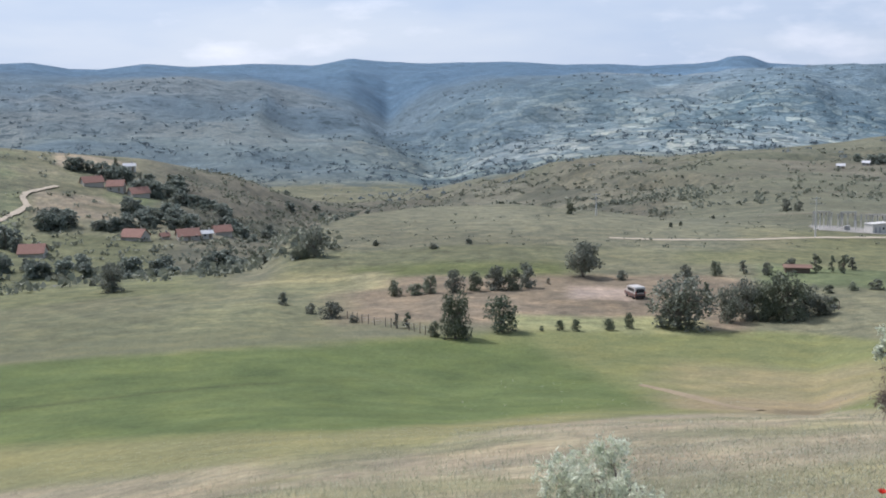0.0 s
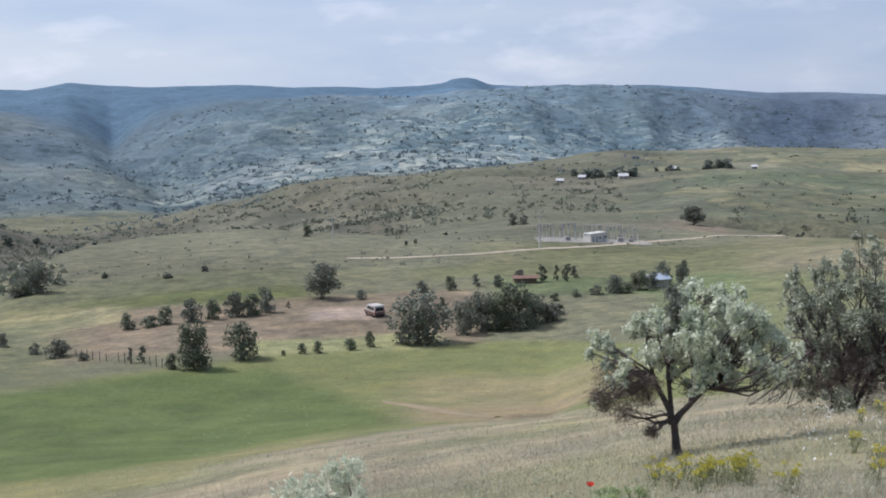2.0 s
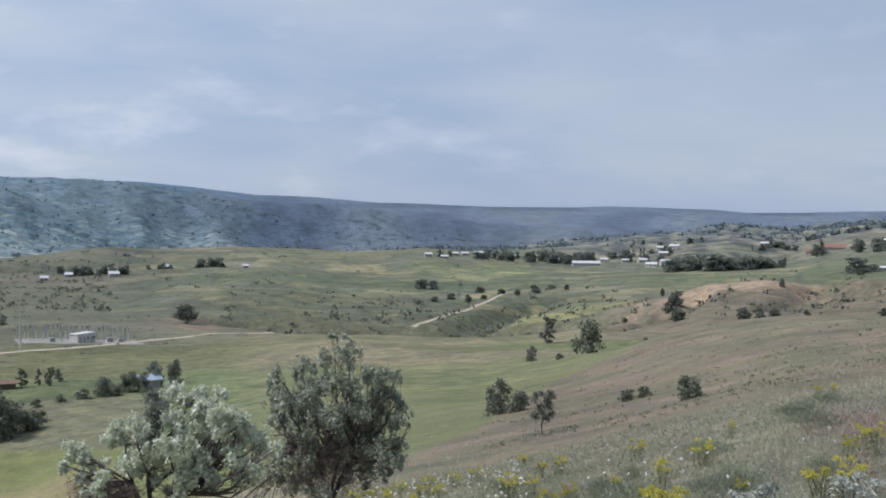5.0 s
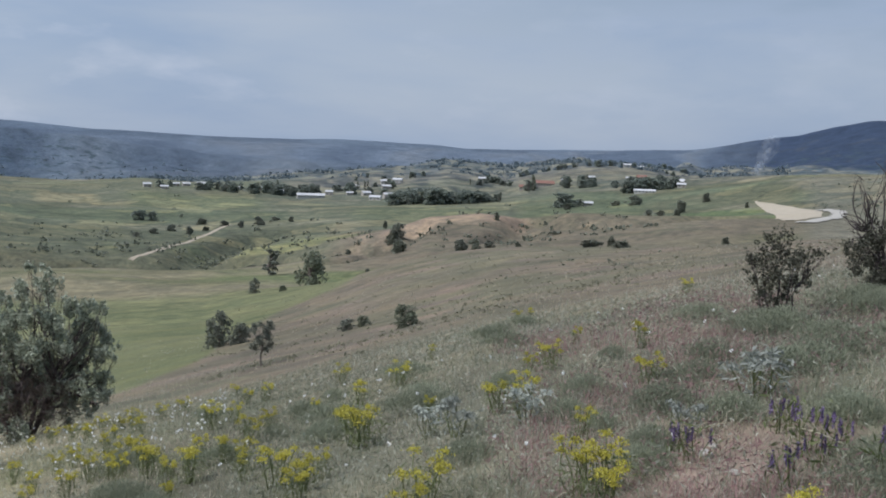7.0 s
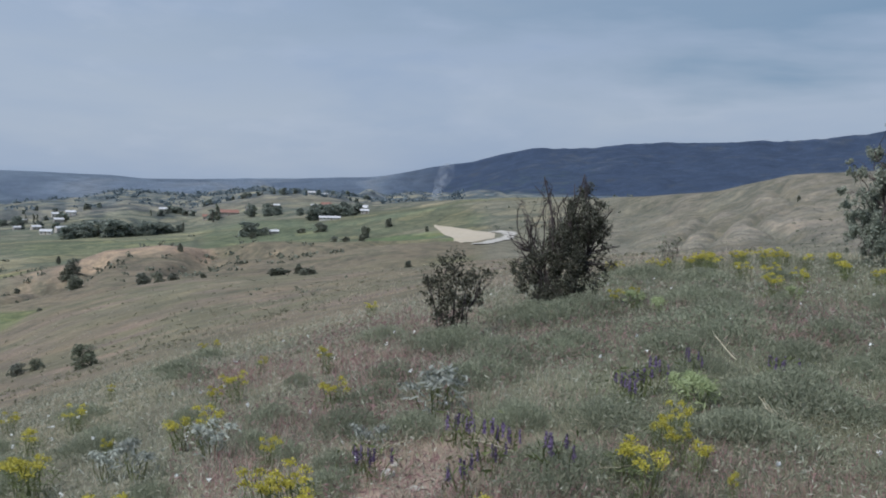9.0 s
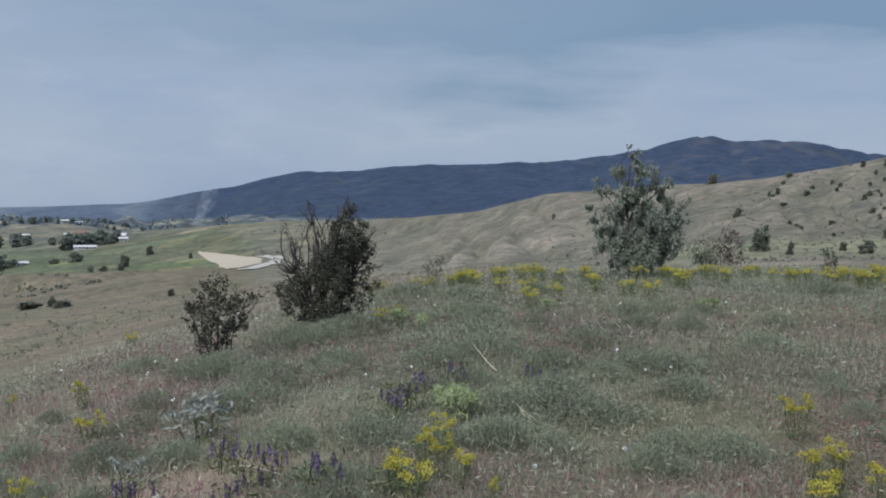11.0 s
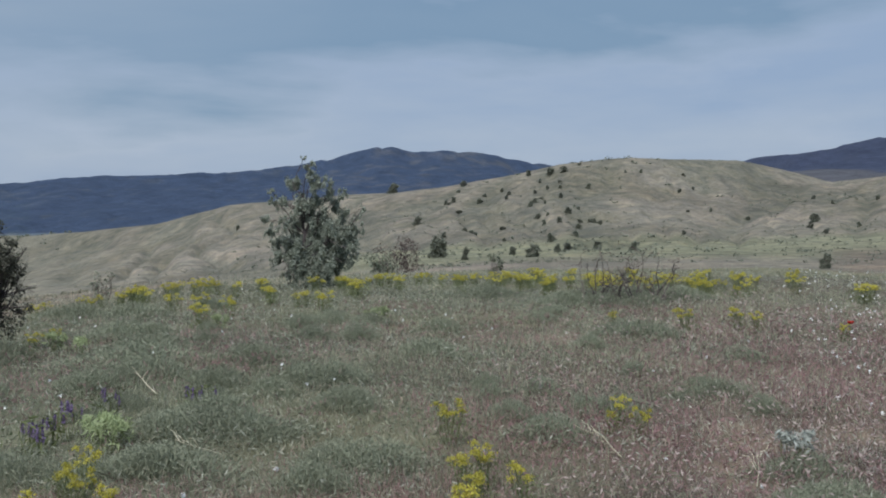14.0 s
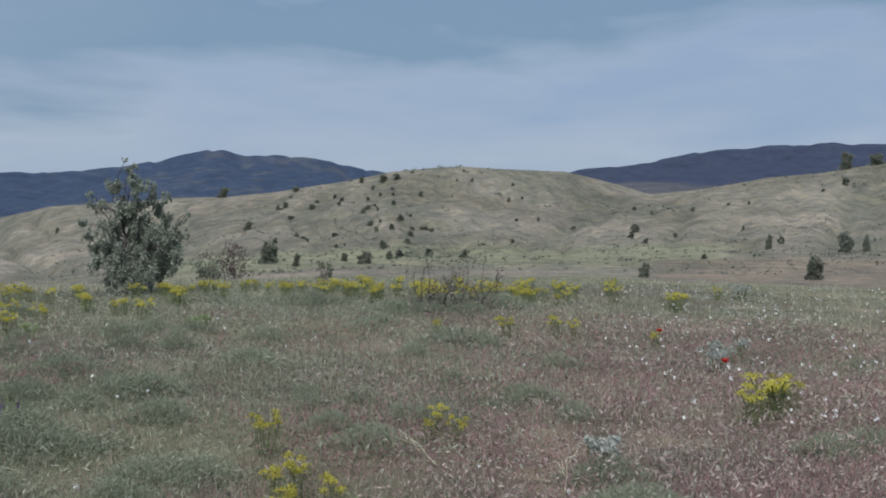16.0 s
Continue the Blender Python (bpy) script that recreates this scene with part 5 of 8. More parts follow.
PLACED += put_all("hedge_tree", "hedge trees", [
    (-0.6, 142, 2.2, 1.7), (-2.7, 180, 2.8, 2.8), (-1.6, 180, 2.0, 3.2), (-0.8, 181, 3.2, 3.0), (0.6, 182, 4.0, 3.8), (1.7, 184, 3.5, 3.2), (2.9, 186, 4.6, 4.7), (3.8, 186, 3.9, 3.6), (4.6, 189, 4.8, 3.9),
    (9.8, 202, 1.9, 2.4), (13.2, 206, 2.4, 2.9), (14.8, 208, 3.0, 2.7), (17.4, 211, 2.5, 2.5), (18.6, 217, 2.9, 3.1), (-8.9, 178, 2.4, 2.0), (-7.4, 167, 1.8, 2.0), (-6.3, 161, 2.7, 3.9)])
PLACED += put_all("hedge_tree", "hedge trees", [
    (-5.1, 155, 1.2, 1.7), (7.0, 334, 3.6, 3.3), (18.3, 429, 5.1, 5.1), (18.9, 424, 4.2, 4.2), (20.7, 175, 1.9, 2.5), (23.7, 198, 3.7, 3.3), (25.2, 202, 4.0, 3.8), (26.4, 211, 5.0, 3.9), (27.4, 216, 4.9, 3.5),
    (22.8, 196, 1.9, 2.8), (24.4, 198, 2.0, 2.6), (21.7, 194, 1.5, 2.1), (20.5, 190, 1.5, 2.1), (23.7, 510, 2.5, 3.0), (44.9, 92, 3.2, 2.6), (46.0, 90, 1.8, 2.4), (49.7, 222, 7.4, 7.4), (46.7, 204, 3.1, 2.5),
    (48.2, 196, 1.2, 1.9), (55.1, 58, 1.3, 1.6), (51.8, 73, 0.9, 1.5), (52.7, 73.1, 0.8, 1.1)])
PLACED += put_all("hedge_tree", "hedge trees", [(54.4, 411, 7.1, 8.0), (54.6, 375, 4.1, 4.9), (24.0, 200, 3.0, 2.6), (24.8, 203, 3.4, 2.8), (25.8, 205, 3.6, 3.0)])
PLACED += put_all("poplar", "upright trees along the plots", [
    (14.3, 173, 4.4, 1.3), (16.2, 212, 2.8, 1.9), (19.8, 217, 3.8, 2.1), (20.6, 219, 3.4, 1.4), (21.2, 218, 3.8, 2.2), (21.6, 225, 2.7, 2.0), (-2.7, 149, 2.3, 0.9), (-2.1, 149, 2.3, 1.3), (5.8, 193, 1.3, 0.9),
    (47.6, 299, 7.8, 5.9)])
PLACED += put_all("conifer", "young pines at the field's edge", [(3.2, 147, 5.4, 5.7), (6.4, 149, 1.6, 1.5), (7.3, 149, 1.8, 1.7), (9.1, 151, 1.8, 2.2), (10.2, 153, 2.5, 1.7), (5.4, 148, 0.8, 0.8)])
PLACED += put_all("shrub", "shrubs on the bare hills", [
    (103.5, 123, 2.5, 2.5), (104.9, 111, 1.4, 0.9), (108.6, 109, 1.3, 1.6), (110.4, 125, 0.9, 1.2), (109.6, 162, 1.2, 1.7), (112.1, 150, 1.0, 1.7), (114, 126, 1.1, 1.6), (102.3, 221, 1.9, 2.2), (104.3, 255, 1.4, 1.7),
    (105.7, 254, 1.4, 1.9), (109.2, 193, 1.0, 1.2), (110.5, 206, 1.2, 1.6), (108.7, 224, 1.1, 1.3), (111.9, 198, 0.9, 1.1), (111.6, 242, 1.3, 1.5), (109.6, 269, 1.8, 2.4), (110.3, 264, 1.5, 2.7), (108.4, 278, 1.5, 1.9),
    (123.2, 193, 1.5, 2.3), (123.0, 182, 0.8, 1.2), (130.7, 164, 1.1, 1.3), (132.4, 89, 1.8, 1.6), (123.7, 89, 1.3, 1.0)])
PLACED += put_all("shrub", "shrubs on the bare hills", [
    (126.2, 231, 1.0, 1.2), (119.9, 217, 0.9, 1.2), (116.6, 168, 0.7, 0.8), (126.8, 126, 0.6, 0.9), (105.2, 189, 0.8, 0.9), (107, 175, 0.8, 0.9), (116.4, 248, 1.1, 1.1), (133.8, 260, 2.0, 1.8), (130.1, 157, 2.2, 1.1),
    (133.8, 151, 2.8, 2.1), (134.8, 157, 2.4, 1.3), (107.5, 118, 0.9, 1.0), (109.9, 119, 0.9, 1.0), (101, 326, 3.2, 3.8), (133.9, 288, 4.2, 4.3), (135.2, 288, 2.7, 4.8), (104.8, 300, 1.8, 2.2), (98.5, 170, 0.8, 0.9),
    (92.6, 330, 1.6, 1.4), (90.5, 180, 0.8, 0.9), (95.0, 140, 0.7, 0.9)])
slope_rng = random.Random(41)
PLACED += put_all("shrub", "shrubs on the bare hills", [(slope_rng.uniform(103.5, 112.5), slope_rng.uniform(165, 275), slope_rng.uniform(0.6, 1.2), slope_rng.uniform(0.7, 1.4)) for _ in range(34)]
                  + [(slope_rng.uniform(113, 134), slope_rng.uniform(150, 280), slope_rng.uniform(0.5, 1.0), slope_rng.uniform(0.6, 1.2)) for _ in range(16)])
PLACED += put_all("shrub", "shrubs of the pastures", [
    (-5.0, 365, 2.4, 2.0), (-3.7, 255, 1.4, 1.7), (-0.5, 245, 1.1, 2.7), (1.4, 253, 1.4, 1.9), (-9.8, 256, 2.0, 2.0), (-18.8, 245, 1.3, 1.9), (12.4, 306, 1.3, 1.3), (12.9, 310, 1.4, 1.4), (14.6, 358, 1.2, 1.4),
    (67.2, 716, 7.0, 9.2), (66.2, 722, 3.6, 7.0), (69.7, 634, 7.0, 8.0), (70.9, 680, 5.6, 6.4), (64.2, 738, 5.0, 8.0), (63.6, 700, 4.5, 5.5), (66.1, 286, 2.8, 2.8), (64.2, 281, 1.5, 2.1), (54.1, 411, 4.5, 5.4), (54.6, 341, 3.7, 5.6), (57.9, 307, 3.7, 4.3),
    (58.7, 301, 3.9, 4.9), (59.4, 302, 2.9, 3.6), (68, 449, 2.9, 3.9), (68.6, 439, 2.4, 3.3), (69.5, 436, 2.8, 3.3)])
PLACED += put_all("shrub", "shrubs of the pastures", [
    (65, 145, 1.1, 3.5), (66.6, 134, 0.9, 2.9), (61, 157, 0.8, 1.1), (59.8, 424, 3.2, 2.8), (72, 124, 0.8, 1.2), (51.7, 413, 1.8, 2.2), (52.8, 205, 1.8, 1.3), (47, 656, 2.8, 6.4), (43.9, 681, 3.7, 8.1),
    (53.7, 579, 4.4, 3.1), (69.8, 252, 1.6, 2.7), (73, 613, 3.3, 3.3)])
hedge = [(40.5 + 0.9 * k, 590 + 9 * k + 14 * (k % 3), 2.6 + 0.8 * (k % 4), 4.0 + 1.1 * (k % 3)) for k in range(10)] + [(36 + 1.5 * k, 405 - 5 * (k % 4), 2.2 + 0.5 * (k % 3), 3.0 + 0.8 * (k % 4)) for k in range(12)]
PLACED += put_all("shrub", "shrubs of the pastures", hedge)
GROUPS = {"field_tree": "trees among the fields", "hedge_tree": "hedge trees", "poplar": "upright trees along the plots", "conifer": "young pines at the field's edge", "shrub": "shrubs on the slopes"}
for ob, row in PLACED:
    tagged(ob, group=GROUPS[ob.name.split(".")[0]])
    if row[0] in (0.6, 7.7, 28.0):
        tagged(ob, {0.6: "dense dark egg-shaped tree at the crop's edge", 7.7: "round spreading oak beside the ploughed plot", 28.0: "lone spreading oak on the open pasture"}[row[0]])


def wood(rows, group, label):
    """Woods round the houses: each row is bearing from-to, distance from-to, how many, height."""
    for b0, b1, d0, d1, n, h in rows:
        for _ in range(n):
            s = tree_rng.uniform(0.7, 1.25) * h
            kind = "poplar" if tree_rng.random() < 0.16 else "wood_tree"
            ob = put_tree(kind, tree_rng.uniform(b0, b1), tree_rng.uniform(d0, d1), s * (1.15 if kind == "poplar" else 1), s * (0.35 if kind == "poplar" else tree_rng.uniform(1.25, 1.8)), group)
            tagged(ob, label if kind == "wood_tree" else "slender poplar rising above the village trees", group=group)


wood([(54.1, 57.0, 850, 885, 30, 11), (57.0, 60.0, 855, 900, 24, 8.5), (45.0, 48.7, 975, 1045, 22, 9.5), (61.2, 61.9, 1000, 1020, 3, 13), (62.8, 65.0, 975, 1010, 9, 9.5), (66.8, 69.4, 842, 885, 20, 9.5), (50.6, 54.2, 990, 1090, 18, 7), (48.8, 50.4, 1010, 1060, 6, 9),
      (57.5, 61, 1090, 1180, 12, 6.5), (60.8, 65.8, 1255, 1300, 18, 6), (52, 56, 1130, 1260, 12, 6), (65.8, 67.2, 930, 960, 3, 7), (66, 71, 1240, 1420, 10, 6),
      (41.2, 45.0, 1000, 1050, 8, 7), (63.1, 63.6, 715, 735, 2, 9), (21.2, 25.2, 800, 835, 24, 5.5), (25.6, 27.2, 838, 850, 4, 4), (28.6, 30.3, 846, 868, 8, 6), (40, 41.5, 700, 730, 3, 6)], "village trees", "dark leafy tree among the village houses")
wood([(-19.5, -16.1, 536, 566, 18, 6), (-16.2, -14.0, 515, 570, 16, 6.5), (-14.8, -11.6, 505, 545, 22, 5.5), (-17.0, -13.2, 436, 478, 22, 6), (-21.0, -19.4, 430, 444, 8, 6), (-18.8, -16.8, 428, 440, 8, 4.5), (-11.8, -10.7, 455, 480, 6, 6.5),
      (-23.6, -22.3, 380, 412, 8, 6), (-25, -18.4, 328, 352, 22, 4.6), (-17.2, -9.6, 305, 360, 30, 5), (-11, -5, 450, 540, 9, 4), (-9, 0, 560, 800, 16, 4.5)], "hamlet trees", "dark leafy tree among the hamlet's red-roofed houses")


# ---- scrub that nobody could count ----
def scrub(name, label, regions, mat, seed):
    rng = np.random.default_rng(seed)
    pts = []
    size = []
    for b0, b1, d0, d1, n, s, clump in regions:
        b = rng.uniform(b0, b1, n * 4)
        d = np.exp(rng.uniform(np.log(d0), np.log(d1), n * 4))
        x, y = d * np.sin(np.radians(b)), d * np.cos(np.radians(b))
        dense = smooth_noise(x, y, clump, seed + 3, 2) if clump else gully_cut(x, y) - 0.3
        keep = np.where(dense + 0.35 * rng.normal(size=n * 4) > 0.15)[0][:n]
        for k in keep:
            h = s * rng.uniform(0.4, 1.3)
            z = ground(x[k], y[k])
            m = 9
            q = rng.normal(size=(m, 3)) * np.array([0.42, 0.42, 0.24]) * h
            q[:, 2] = np.abs(q[:, 2]) + 0.1 * h
            pts.append(q + np.array([x[k], y[k], z]))
            size.append(np.full(m, h * 0.55))
    pts, size = np.concatenate(pts), np.concatenate(size)
    v, f = leaves(rng, pts, 1.0, 0.75)
    v = pts.repeat(4, 0) + (v - pts.repeat(4, 0)) * size.repeat(4)[:, None]
    return tagged(part(name, mesh_from(name, v, f), mat), label, "scrub", kind="stuff")


scrub("pasture_scrub", "scattered dark thorn scrub on the pastures", [(-6, 14, 500, 1050, 520, 3.0, 60), (10, 24, 480, 950, 360, 2.8, 50), (24, 44, 480, 1000, 45, 3.0, 60), (30, 50, 470, 680, 50, 2.8, 40), (50, 62, 300, 560, 30, 2.4, 40), (58, 69.5, 220, 800, 45, 2.6, 60),
                                                                    (-24, -6, 240, 620, 420, 3.0, 40), (-14, 3, 400, 980, 420, 2.8, 45), (92, 136, 110, 300, 170, 0.8, 25), (36, 48, 380, 520, 60, 3, 30), (110, 136, 230, 330, 40, 1.0, 25), (84, 137, 105, 320, 900, 0.42, 18), (84, 137, 95, 330, 3800, 0.26, 7), (-8, 34, 250, 700, 500, 0.8, 30), (60, 92, 60, 220, 50, 0.4, 14), (76, 84, 480, 760, 60, 2.0, 20)], LEAF["scrub"], 3)
scrub("ravine_scrub", "thorn scrub crowding the ravines", [(30, 53, 380, 620, 260, 2.6, 0.0), (52, 69, 330, 480, 120, 2.2, 0.0), (-12, 14, 450, 1050, 420, 3.0, 0.0), (-13, 12, 380, 900, 700, 2.6, 40)], LEAF["scrub"], 6)
# leaf colour is paled and blued to stand in for haze
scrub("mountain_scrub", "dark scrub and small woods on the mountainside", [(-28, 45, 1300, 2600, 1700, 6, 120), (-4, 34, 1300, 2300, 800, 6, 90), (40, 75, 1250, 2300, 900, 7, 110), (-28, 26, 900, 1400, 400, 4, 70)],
      leafage("hazed_scrub", (0.125, 0.165, 0.185), (0.185, 0.225, 0.245)), 4)




# ---- buildings ----
PLASTER = surface("white_plaster", (0.46, 0.45, 0.42), (0.66, 0.64, 0.60), 0.85, 4)
STONE = surface("grey_render", (0.34, 0.32, 0.29), (0.50, 0.47, 0.43), 0.9, 4)
TILE = surface("red_roof_tiles", (0.21, 0.115, 0.09), (0.34, 0.20, 0.16), 0.85, 5)
TIN = surface("pale_tin_roof", (0.46, 0.47, 0.49), (0.68, 0.68, 0.68), 0.5, 3)
PANE = surface("dark_glass", (0.02, 0.025, 0.03), (0.05, 0.055, 0.06), 0.15, 3, bump=0)
TIMBER = surface("weathered_timber", (0.16, 0.13, 0.10), (0.34, 0.29, 0.23), 0.9, 14, bump=0.4)
STEEL = surface("galvanised_steel", (0.26, 0.27, 0.28), (0.40, 0.41, 0.42), 0.5, 8, metal=0.4)
CONCRETE = surface("pale_concrete", (0.46, 0.45, 0.43), (0.66, 0.65, 0.62), 0.9, 3)


def box(x0, x1, y0, y1, z0, z1, bevel=0.0):
    bm = bmesh.new()
    bmesh.ops.create_cube(bm, size=1.0, matrix=Matrix.Translation(((x0 + x1) / 2, (y0 + y1) / 2, (z0 + z1) / 2)) @ Matrix.Diagonal((x1 - x0, y1 - y0, z1 - z0, 1)))
    if bevel:
        bmesh.ops.bevel(bm, geom=bm.edges[:], offset=bevel, segments=2, affect="EDGES")
    return bm


def prism(points, y0, y1):
    """A solid with the outline points (x, z), drawn out from y0 to y1."""
    bm = bmesh.new()
    a = [bm.verts.new((x, y0, z)) for x, z in points]
    b = [bm.verts.new((x, y1, z)) for x, z in points]
    n = len(points)
    bm.faces.new(a)
    bm.faces.new(b[::-1])
    for k in range(n):
        bm.faces.new((a[k], b[k], b[(k + 1) % n], a[(k + 1) % n]))
    bmesh.ops.recalc_face_normals(bm, faces=bm.faces[:])
    return bm


def house(bearing, distance, length, depth, wall_h, wall_mat, roof_mat, label, group, turn=0.0, ridge=0.32, chimney=True):
    """A small gabled house with plinth, windows, door, eaves and chimney."""
    root = new("house")
    tagged(root, label, "house", group)
    hl, hd = length / 2, depth / 2
    top = wall_h + depth * ridge
    part("wall", prism([(-hd, -1.5), (hd, -1.5), (hd, wall_h), (0, top), (-hd, wall_h)], -hl, hl), wall_mat, root).rotation_euler = (0, 0, math.pi / 2)
    over, th = 0.45, 0.16
    roof = part("roof", prism([(-hd - over, wall_h - over * 2 * ridge), (0, top), (hd + over, wall_h - over * 2 * ridge), (hd + over, wall_h - over * 2 * ridge + th), (0, top + th), (-hd - over, wall_h - over * 2 * ridge + th)],
                              -hl - over, hl + over), roof_mat, root)
    roof.rotation_euler = (0, 0, math.pi / 2)
    roof.location.z = 0.02
    if chimney:
        part("chimney", box(-0.3, 0.3, -0.3, 0.3, 0, 1.3, 0.04), STONE, root).location = (hl * 0.5, hd * 0.25, wall_h + (top - wall_h) * 0.7)
    n = max(2, int(length / 2.6))
    for side in (-1, 1):
        for k in range(n if wall_h > 1.8 else 0):
            x = -hl + (k + 0.5) * length / n
            y = side * (hd + 0.02)
            if k == n // 2 and side < 0:
                part("door", box(x - 0.5, x + 0.5, y - 0.05, y + 0.05, 0, 2.05, 0.01), TIMBER, root)
            else:
                w = part("window", box(x - 0.55, x + 0.55, y - 0.05, y + 0.05, 0.95, 2.1, 0.01), PLASTER, root)
                part("pane", box(x - 0.45, x + 0.45, y - 0.065, y + 0.065, 1.05, 2.0), PANE, w)
    p = spot(bearing, distance)
    root.matrix_basis = Matrix.Translation(p) @ Matrix.Rotation(radians(-bearing + turn), 4, "Z")
    return root


for b, d, l, dp, wh, turn in ((-18.5, 522, 11, 7, 3.0, 18), (-17.3, 517, 9, 7, 4.6, -14), (-16.2, 512, 10, 7, 3.0, 22), (-16.5, 413, 10.5, 7, 3.0, -35), (-13.8, 415, 9.5, 6.5, 3.2, 10), (-12.0, 431, 8, 6, 2.8, 15),
                              (-21.6, 372, 9.5, 7, 2.8, -15), (-15.0, 416, 3.5, 3, 2.3, 20)):
    house(b, d, l * 0.85, dp * 0.9, wh * 0.6, STONE, TILE, "low plastered house with a red tiled roof", "hamlet houses", turn, 0.4)
for b, d, l, dp, wh in ((-16.6, 585, 6, 4, 2.6), (-12.8, 418, 4, 3, 2.2)):
    house(b, d, l, dp, wh, PLASTER, TIN, "small white outbuilding with a pale tin roof", "hamlet houses", 10)
village = ((49.6, 960, 29, 9, 3.4, 6), (53.1, 925, 11, 8, 3.4, -10), (53.8, 940, 10, 7, 5.5, 20), (43.8, 1052, 10, 7, 4, 0), (43.0, 1050, 8, 6, 3, 15), (45.6, 1040, 8, 6, 3, -10), (51.7, 990, 7, 5, 3, 12),
           (42.5, 1040, 7, 5, 3, 0), (47.9, 1010, 9, 7, 4, 14), (50.6, 1000, 8, 6, 4, -8), (52.6, 985, 9, 7, 3.4, 20), (53.6, 1175, 11, 8, 4.5, 5), (54.3, 1180, 12, 8, 4.5, -12), (53.7, 1040, 10, 7, 4, 8), (58.9, 1150, 9, 7, 5, 0), (52.0, 1110, 9, 6, 4, 15))
village_edge = ((63.4, 1080, 10, 6, 3, 12), (64.8, 1060, 9, 6, 3, -6), (66.9, 1000, 9, 6, 4, 6), (69.6, 868, 8, 6, 3.4, 0), (66.7, 1300, 10, 7, 4, 9), (67.4, 1290, 9, 6, 3.5, -9), (67.7, 832, 19, 6, 2.4, 3), (64.7, 742, 8, 5, 2.2, 0),
                (41.0, 990, 8, 6, 3.5, 10), (41.9, 985, 8, 5, 3, -5), (46.9, 1050, 9, 6, 4, 10))
for b, d, l, dp, wh, turn in village + village_edge:
    house(b, d, l * 0.85, dp * 0.85, wh * 0.8, STONE if l < 11 else PLASTER, TIN, "white village building with a pale metal roof", "village houses", turn, 0.22)
for b, d, l, dp, wh, turn in ((62.3, 1030, 19, 8, 3, 4), (61.2, 1030, 9, 6, 3, 0), (67.5, 1000, 9, 6, 3.4, 10), (69.5, 930, 8, 6, 3, -10), (24.3, 797, 7, 5, 2.4, 8), (26.9, 843, 5, 4, 2.0, 5), (22.1, 802, 5, 4, 2.0, -8), (31.1, 832, 4, 3.5, 2.0, 4),
                              (20.9, 772, 5, 4, 2.0, 0)):
    house(b, d, l, dp, wh, STONE, TILE if l > 8.5 else TIN, "small country house among trees on the plateau", "plateau houses", turn)
# garden hut with a blue-grey roof by the hedge
house(26.0, 209, 3.9, 3.0, 1.7, STONE, surface("blue_grey_sheet", (0.30, 0.36, 0.45), (0.48, 0.54, 0.62), 0.5, 5), "small white garden hut with a blue-grey roof", "", 32, 0.25, False)
house(18.9, 216, 4.6, 2.6, 1.1, surface("mud_brick", (0.13, 0.10, 0.08), (0.23, 0.17, 0.135), 0.95, 6), surface("brown_sheet", (0.16, 0.10, 0.08), (0.26, 0.17, 0.13), 0.9, 6), "low brown mud-brick shed by the hedge", "", 5, 0.12, False)


# ---- substation ----
def gantry(height, span):
    root = new("gantry")
    tagged(root, "grey steel lattice gantry of the substation", "gantry", "substation gantries")
    for s in (-1, 1):
        post = part("post", mesh_from("post", *tubes([[((s * span / 2 + dx, dy, 0), 0.07), ((s * span / 2 + dx * 0.4, dy * 0.4, height), 0.05)] for dx in (-0.3, 0.3) for dy in (-0.3, 0.3)], 4)), STEEL, root)
        part("brace", mesh_from("brace", *tubes([[((s * span / 2 - 0.28, 0, z), 0.04), ((s * span / 2 + 0.26, 0, z + 0.8), 0.04)] for z in np.arange(0.3, height - 0.8, 0.9)], 4)), STEEL, post)
    part("beam", mesh_from("beam", *tubes([[((-span / 2 - 0.4, dy, height - dz), 0.06), ((span / 2 + 0.4, dy, height - dz), 0.06)] for dy, dz in ((-0.2, 0), (0.2, 0), (0, 0.35))], 4)), STEEL, root)
    for k in range(3):
        x = (k - 1) * span / 3.2
        part("insulator", mesh_from("insulator", *tubes([[((x, 0, height - 0.3 - 0.12 * i), 0.05 if i % 2 else 0.14) for i in range(9)]], 6)), PANE, root)
    return root


def transformer():
    root = new("transformer")
    tagged(root, "pale grey transformer with cooling fins and bushings", "transformer", "substation transformers")
    part("tank", box(-1.4, 1.4, -0.8, 0.8, 0.3, 2.2, 0.06), CONCRETE, root)
    part("plinth", box(-1.7, 1.7, -1.1, 1.1, -0.8, 0.3, 0.03), CONCRETE, root)
    for k in range(6):
        part("fin", box(-1.2 + 0.45 * k, -1.08 + 0.45 * k, -1.25, -0.82, 0.5, 2.0), STEEL, root)
    for k in range(3):
        part("bushing", mesh_from("bushing", *tubes([[((-0.9 + 0.9 * k, 0, 2.2 + 0.13 * i), 0.16 if i % 2 else 0.09) for i in range(9)]], 6)), PANE, root)
    return root


def yard_pad():
    c = spot(22.6, 327)
    bm = bmesh.new()
    bmesh.ops.create_grid(bm, x_segments=24, y_segments=12, size=1.0)
    turn = Matrix.Rotation(radians(-22.6 + 8), 3, "Z")
    for v in bm.verts:
        q = turn @ Vector((v.co.x * 17.5 + 0.5 * math.sin(9 * v.co.y), v.co.y * 9 + 0.6 * math.sin(7 * v.co.x), 0)) + c
        v.co = (q.x, q.y, float(ground(q.x, q.y)) + 0.08)
    tagged(part("gravel_yard", bm, surface("dusty_gravel", (0.19, 0.182, 0.162), (0.38, 0.365, 0.335), 0.95, 1.2)), "pale gravel yard of the substation", "yard", kind="structure")
    return c, turn


yard, yard_turn = yard_pad()


